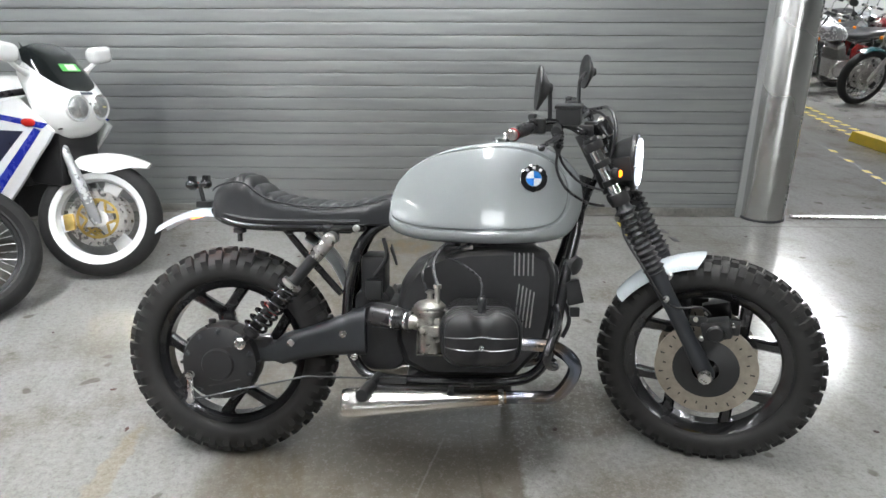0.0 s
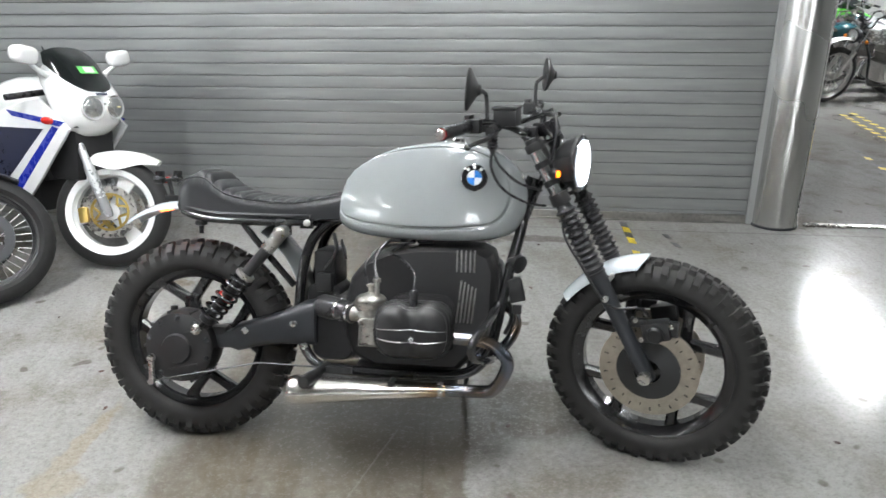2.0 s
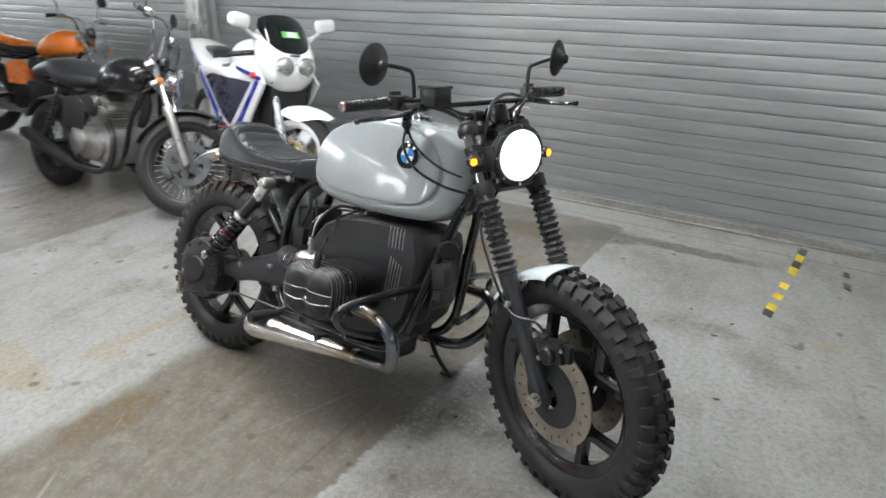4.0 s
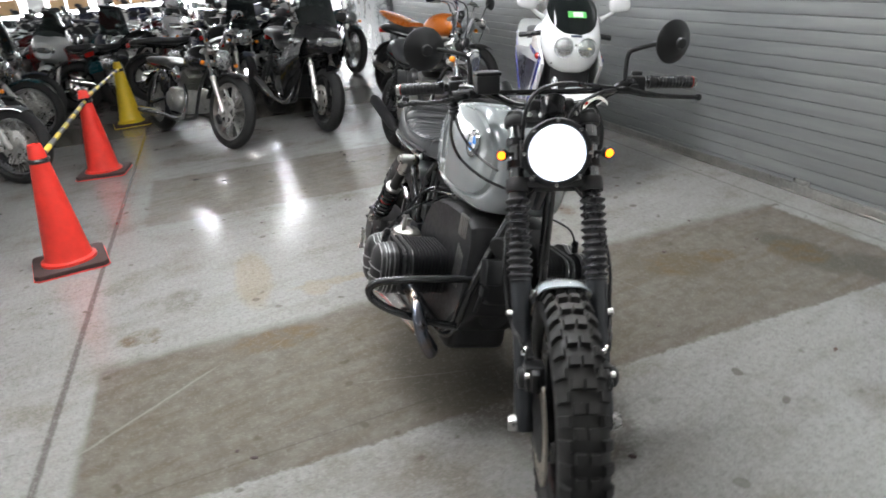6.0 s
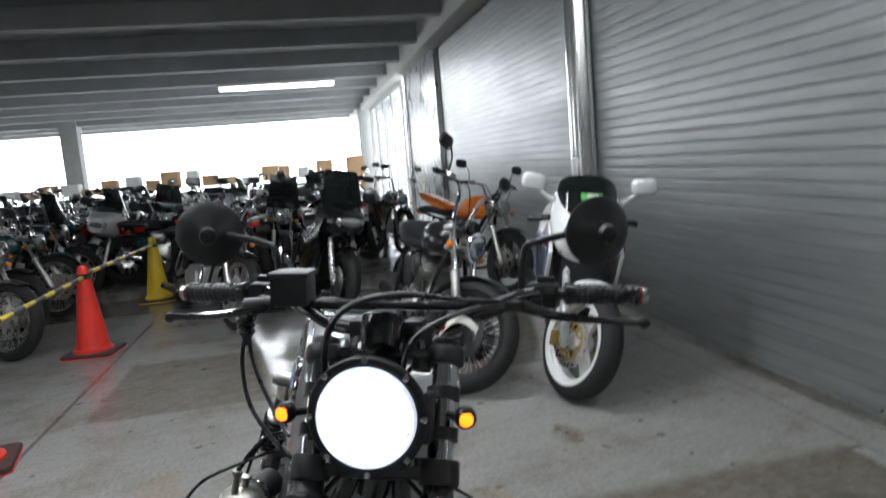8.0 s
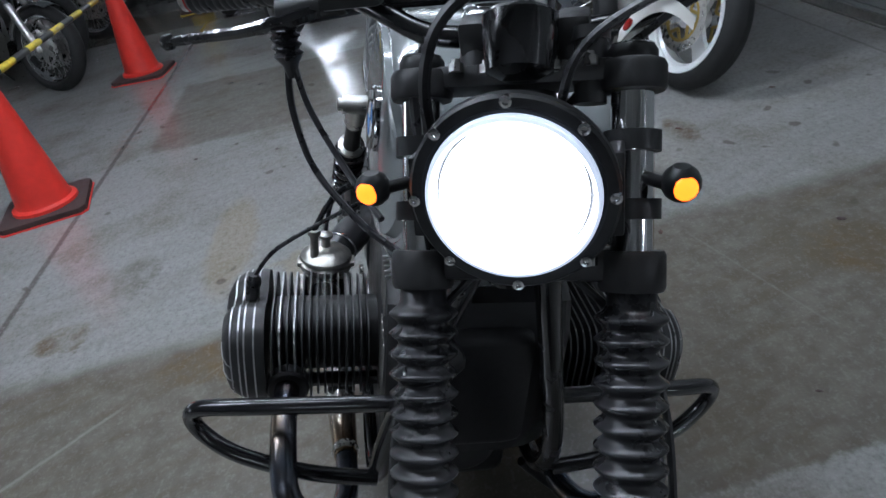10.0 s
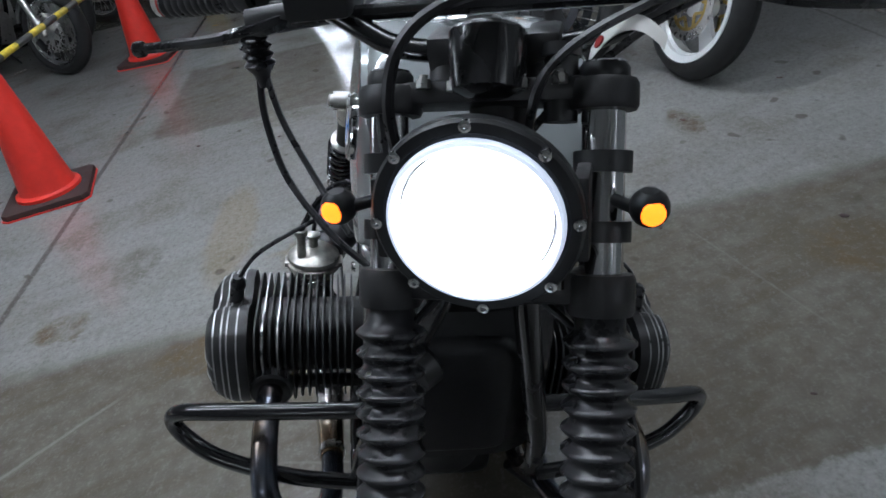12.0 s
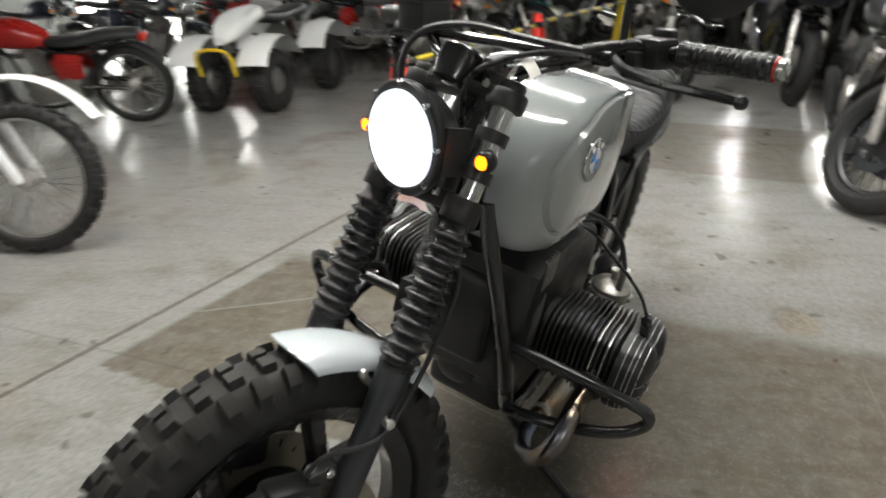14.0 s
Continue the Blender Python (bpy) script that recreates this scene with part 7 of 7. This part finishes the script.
for k in range(9):
    spots.append((rng.choice((1, 2, 4, 5, 0)), -5.0 - 0.8 * k, -3.6 - rng.uniform(0, 0.3), 80 + rng.uniform(-12, 12)))
for k in range(7):
    spots.append((rng.randrange(6), -3.6 - 1.05 * k, -5.6 - rng.uniform(0, 0.4), 84 + rng.uniform(-12, 12)))
for k in range(7):
    spots.append(((1, 4, 2, 0, 4, 1, 5)[k], -0.3 - 1.1 * k, -7.9 - 0.15 * (k % 3), 86 + 5 * (k % 4)))
for x, y, a in ((5.4, 6.75, 200), (5.6, 6.1, 215), (6.5, 5.6, 200), (4.6, 8.2, 190), (5.8, 8.1, 205), (6.9, 7.4, 200), (4.9, 9.6, 190), (6.3, 9.5, 200), (3.6, 8.6, 185), (3.5, 10.2, 190), (7.6, 9.0, 190), (8.0, 6.6, 205), (4.7, 7.3, 200), (6.2, 7.05, 205), (5.35, 8.9, 195), (4.2, 10.6, 190), (5.7, 10.3, 200), (6.9, 8.3, 200)):
    spots.append((rng.choice((1, 2, 4, 3, 5)), x, y, a + rng.uniform(-6, 6)))
used = set()
for kind, x, y, a in spots:
    ob = park[kind]
    spot = heading(x, y, a) @ pose(0, 0, 0, -10, 0, 0)
    if kind in used:
        copy_thing(ob, spot)
    else:
        ob.matrix_basis = spot
        used.add(kind)

motorcycle("green_motorcycle", "lime green sports motorcycle in the side room", heading(5.9, 10.9, 196), style="sport", wheels="three", rim=BLACK_SATIN, tank=GREEN_PAINT, panel=GREEN_PAINT, bar_rise=-0.02, bar_half=0.3)

# Across the aisle.
motorcycle("dirt_motorcycle", "white and yellow dirt motorcycle with knobbly tyres", heading(0.39, -2.42, 120), style="dirt", wb=1.42, fr=0.345, rr=0.33, fh=0.042, rh=0.055, wheels="wire", rim=ALLOY, tank=CONE_YELLOW, panel=WHITE_PAINT, guard=WHITE_PAINT, drum=True, knob=1, lean=9, engine_mat=BLACK_CRINKLE, bar_rise=0.14, fork=WHITE_PAINT)
motorcycle("vintage_motorcycle", "red vintage motorcycle with an alloy engine", heading(-1.1, -5.6, -58), wb=1.35, fr=0.33, rr=0.33, fh=0.045, rh=0.05, wheels="wire", rim=CHROME, tank=RED_PAINT, panel=RED_PAINT, guard=CHROME, drum=True, pipe=ALLOY, low=0.04)


def quad(m):
    """A four-wheeler with white plastic wings."""
    top = thing("quad_bike", "black and white quad bike with fat tyres", "quad bike", m)
    for x, y in ((0, -0.31), (0, 0.31), (-1.1, -0.33), (-1.1, 0.33)):
        w = part("wheel", Mesh().lathe([(0.1, -0.07), (0.12, -0.05), (0.12, 0.05), (0.1, 0.07)], seg=20), ALLOY, top, m=axle(x, y, 0.27))
        part("tyre", knobbly_tyre(0.27, 0.095, 20, 0.014), RUBBER, w)
    f = Mesh()
    for s in (-1, 1):
        f.tube([(0.1, s * 0.1, 0.4), (-0.1, s * 0.14, 0.3), (-0.9, s * 0.14, 0.3), (-1.2, s * 0.12, 0.5)], 0.018, 8, 3).tube([(-0.05, s * 0.1, 0.33), (0, s * 0.3, 0.28)], 0.015, 6).tube([(-0.1, s * 0.15, 0.65), (0, s * 0.28, 0.3)], 0.025, 8)
        f.tube([(-1.1, s * 0.05, 0.3), (-1.1, s * 0.3, 0.27)], 0.02, 6)
    part("frame", f, BLACK_SATIN, top)
    part("engine", Mesh().box((0.4, 0.26, 0.3), pose(-0.55, 0, 0.42), 0.04), ALLOY, top)
    for s in (-1, 1):
        part("front_wing", _wing(s), WHITE_PAINT, top, "white plastic front wing")
        part("rear_wing", _wing(s, -1.1, 0.4), WHITE_PAINT, top, "white plastic rear wing")
    part("nose", loft([(0.22, 0.62, 0.03, 0.05), (0.1, 0.68, 0.07, 0.13), (-0.1, 0.76, 0.08, 0.16), (-0.35, 0.8, 0.07, 0.12)], 3.0), WHITE_PAINT, top)
    part("seat", loft([(-0.35, 0.78, 0.04, 0.1), (-0.7, 0.74, 0.06, 0.13), (-1.1, 0.78, 0.05, 0.14), (-1.25, 0.8, 0.02, 0.1)], 3.0), LEATHER, top)
    part("handlebar", Mesh().tube([(-0.3, -0.36, 0.98), (-0.22, -0.15, 0.98), (-0.18, 0, 0.9), (-0.22, 0.15, 0.98), (-0.3, 0.36, 0.98)], 0.013, 8, 4), BLACK_SATIN, top)
    part("bumper", Mesh().tube([(0.3, -0.16, 0.35), (0.36, -0.14, 0.55), (0.36, 0.14, 0.55), (0.3, 0.16, 0.35)], 0.014, 8, 3), CONE_YELLOW, top, "yellow front bumper")
    return top


def _wing(s, cx=0.0, r=0.38):
    me = arc_guard(cx, 0.28, r, 25, 150, 0.14, 0.02)
    me.v = [(x, y + s * 0.33, z) for x, y, z in me.v]
    return me


quad(heading(-2.42, -3.88, 14))


# ---- cones, bar, tape, wheel stop ----
def cone(name, x, y, paint, label, turn=0.0):
    top = thing(name, label, "traffic cone", pose(x, y, 0, 0, 0, turn), group="traffic cones")
    part("cone_body", Mesh().lathe([(0.148, 0.03), (0.146, 0.045), (0.128, 0.055), (0.122, 0.07), (0.105, 0.2), (0.075, 0.42), (0.046, 0.63), (0.038, 0.685), (0.034, 0.7), (0.026, 0.703), (0.024, 0.69)], seg=32), paint, top)
    foot = [(0.19 * x + 0.0, 0.19 * y) for x, y in ((1, 0.86), (0.86, 1), (-0.86, 1), (-1, 0.86), (-1, -0.86), (-0.86, -1), (0.86, -1), (1, -0.86))]
    part("cone_foot", Mesh().slab(foot, 0.03, pose(0, 0, 0.0165), 0.006), CONE_FOOT, top, "heavy dark rubber foot")
    part("foot_edge", Mesh().slab([(1.03 * a, 1.03 * b) for a, b in foot], 0.006, pose(0, 0, 0.0035)), paint, top)
    part("ring_clip", Mesh().lathe([(0.052, 0.6), (0.056, 0.605), (0.054, 0.622), (0.049, 0.625)], seg=24), GAITER, top)
    return top


cone("traffic_cone", -1.46, -1.57, CONE_RED, "red plastic traffic cone on a dark rubber foot", 12)
cone("traffic_cone", -3.68, -1.62, CONE_RED, "red plastic traffic cone on a dark rubber foot", -6)
cone("yellow_cone", -6.0, -1.57, CONE_YELLOW, "yellow plastic traffic cone near the touring motorcycles", 8)


def cone_bar(a, b):
    a, b = Vector(a), Vector(b)
    bar = thing("cone_bar", "black and yellow striped bar between traffic cones", "barrier bar", Matrix.Translation(a))
    n = 12
    for k in range(n):
        p, q = (b - a) * (k / n), (b - a) * ((k + 1) / n)
        part("bar_band", Mesh().tube([p, q], 0.017, 10), TAPE_YELLOW if k % 2 else TAPE_BLACK, bar)
    for e in (Vector(), b - a):
        part("end_ring", Mesh().ring([(0.056, -0.01), (0.062, 0), (0.056, 0.01), (0.05, 0)], Matrix.Translation(e), 20), GAITER, bar)


cone_bar((-1.46, -1.57, 0.615), (-3.68, -1.62, 0.612))
cone_bar((-3.68, -1.62, 0.632), (-6.0, -1.57, 0.62))


def tape_strip(x0, y0, x1, y1, width=0.05, step=0.075, gap=()):
    a, b = Vector((x0, y0, 0)), Vector((x1, y1, 0))
    n = max(2, round((b - a).length / step))
    way = (b - a).normalized()
    side = Vector((-way.y, way.x, 0)) * width / 2
    strip = thing("floor_tape", "worn black and yellow hazard tape on the concrete floor", "floor tape", Matrix.Translation(a), kind="structure")
    for k in range(n):
        if k in gap:
            continue
        p, q = way * ((b - a).length * k / n), way * ((b - a).length * (k + 1) / n)
        cut = way * width * 0.5
        rows = [p - side - cut, q - side - cut, q + side + cut * 0.2, p + side + cut * 0.2]
        part("tape_piece", Mesh().grid([[Vector((v.x, v.y, z)) for v in rows] for z in (0.0006, 0.0018)]), TAPE_YELLOW if k % 2 else TAPE_BLACK, strip)


tape_strip(1.672, 2.4, 1.685, 2.02, 0.042, 0.085)
tape_strip(1.683, 1.96, 1.69, 1.5, 0.042, 0.07, gap=(0, 2, 4))
tape_strip(1.9, 2.2, 1.94, 1.98, 0.03, 0.075, gap=(1,))
tape_strip(4.75, 6.6, 4.6, 4.7, 0.06, 0.1)
tape_strip(4.6, 6.5, 4.45, 4.75, 0.06, 0.1)
tape_strip(4.0, 4.6, 3.86, 3.2, 0.045, 0.09, gap=(1, 4, 5, 9))
stop = Mesh().slab([(-0.08, 0), (0.08, 0), (0.055, 0.09), (-0.055, 0.09)], 1.5, pose(0, 0, 0, 90, 0, 0), 0.008)
solid("wheel_stop", stop, CONE_YELLOW, "yellow painted wheel stop on the side room floor", "wheel stop", pose(4.5, 4.0, 0, 0, 0, 8))

# grit and leaf litter on the floor
for k in range(26):
    x, y = rng.uniform(-2.0, 2.4), rng.uniform(-1.2, 2.1)
    r = rng.uniform(0.006, 0.015)
    crumb = Mesh().ball((r * 2, r * rng.uniform(1.0, 1.8), r * 0.5), pose(0, 0, r * 0.2, 0, 0, rng.uniform(0, 180)), 8)
    solid("grit", crumb, CONE_FOOT, "small dark crumb of grit on the floor", "grit", pose(x, y, 0), group="grit on the floor")

flake = Mesh().slab([(0.015, 0.001), (0.008, 0.004), (0.003, 0.009), (-0.003, 0.004), (-0.012, 0.005), (-0.009, -0.003), (0.002, -0.006)], 0.002, pose(0, 0, 0.001)).data("leaf_scrap", LEAF_BROWN)
for x, y, a in ((1.555, 1.206, 20), (1.59, 1.348, 70), (1.082, 1.331, 130), (1.696, 0.751, 10), (-0.488, 0.098, 95), (-0.653, 0.341, 15), (-0.792, 1.203, 40), (-0.1, 0.84, 160), (-0.98, 1.698, 60)):
    scrap = new("leaf_scrap", flake)
    scrap.matrix_basis = pose(x, y, 0, 0, 0, a)
    tagged(scrap, "small dark red-brown leaf scrap on the floor", "leaf scrap", group="leaf scraps on the floor")

# cartons and shelf at the far end
shelf = thing("storage_shelf", "low storage shelf of cartons under the far openings", "shelf", pose(-19.8, -6.0, 0))
for z in (0.5, 1.1):
    part("shelf_board", Mesh().box((0.6, 15, 0.03), pose(0, 0, z)), SILVER_PAINT, shelf)
for k in range(9):
    for s in (-1, 1):
        part("shelf_post", Mesh().box((0.04, 0.04, 1.12), pose(s * 0.28, -7.4 + 1.85 * k, 0.56)), SILVER_PAINT, shelf)
for k in range(26):
    w, h = rng.uniform(0.3, 0.55), rng.uniform(0.12, 0.5)
    solid("carton", Mesh().box((0.45, w, h), pose(0, 0, h / 2), 0.005).box((0.46, 0.05, 0.004), pose(0, 0, h)), CARDBOARD if k % 3 else PLASTER, "brown cardboard carton on the storage shelf" if k % 3 else "pale carton on the storage shelf", "carton", pose(-19.8, -13.2 + 0.56 * k + rng.uniform(-0.08, 0.08), 1.116), group="cartons on the shelf")
for k in range(3):
    solid("carton", Mesh().box((0.5, 0.5, 0.55), pose(0, 0, 0.275), 0.005).box((0.51, 0.05, 0.004), pose(0, 0, 0.55)), CARDBOARD, "brown cardboard carton in a stack by the far corner", "carton", pose(-19.6, 1.75, 1.116 * 0 + 0.552 * k + 0.0), group="stacked cartons")
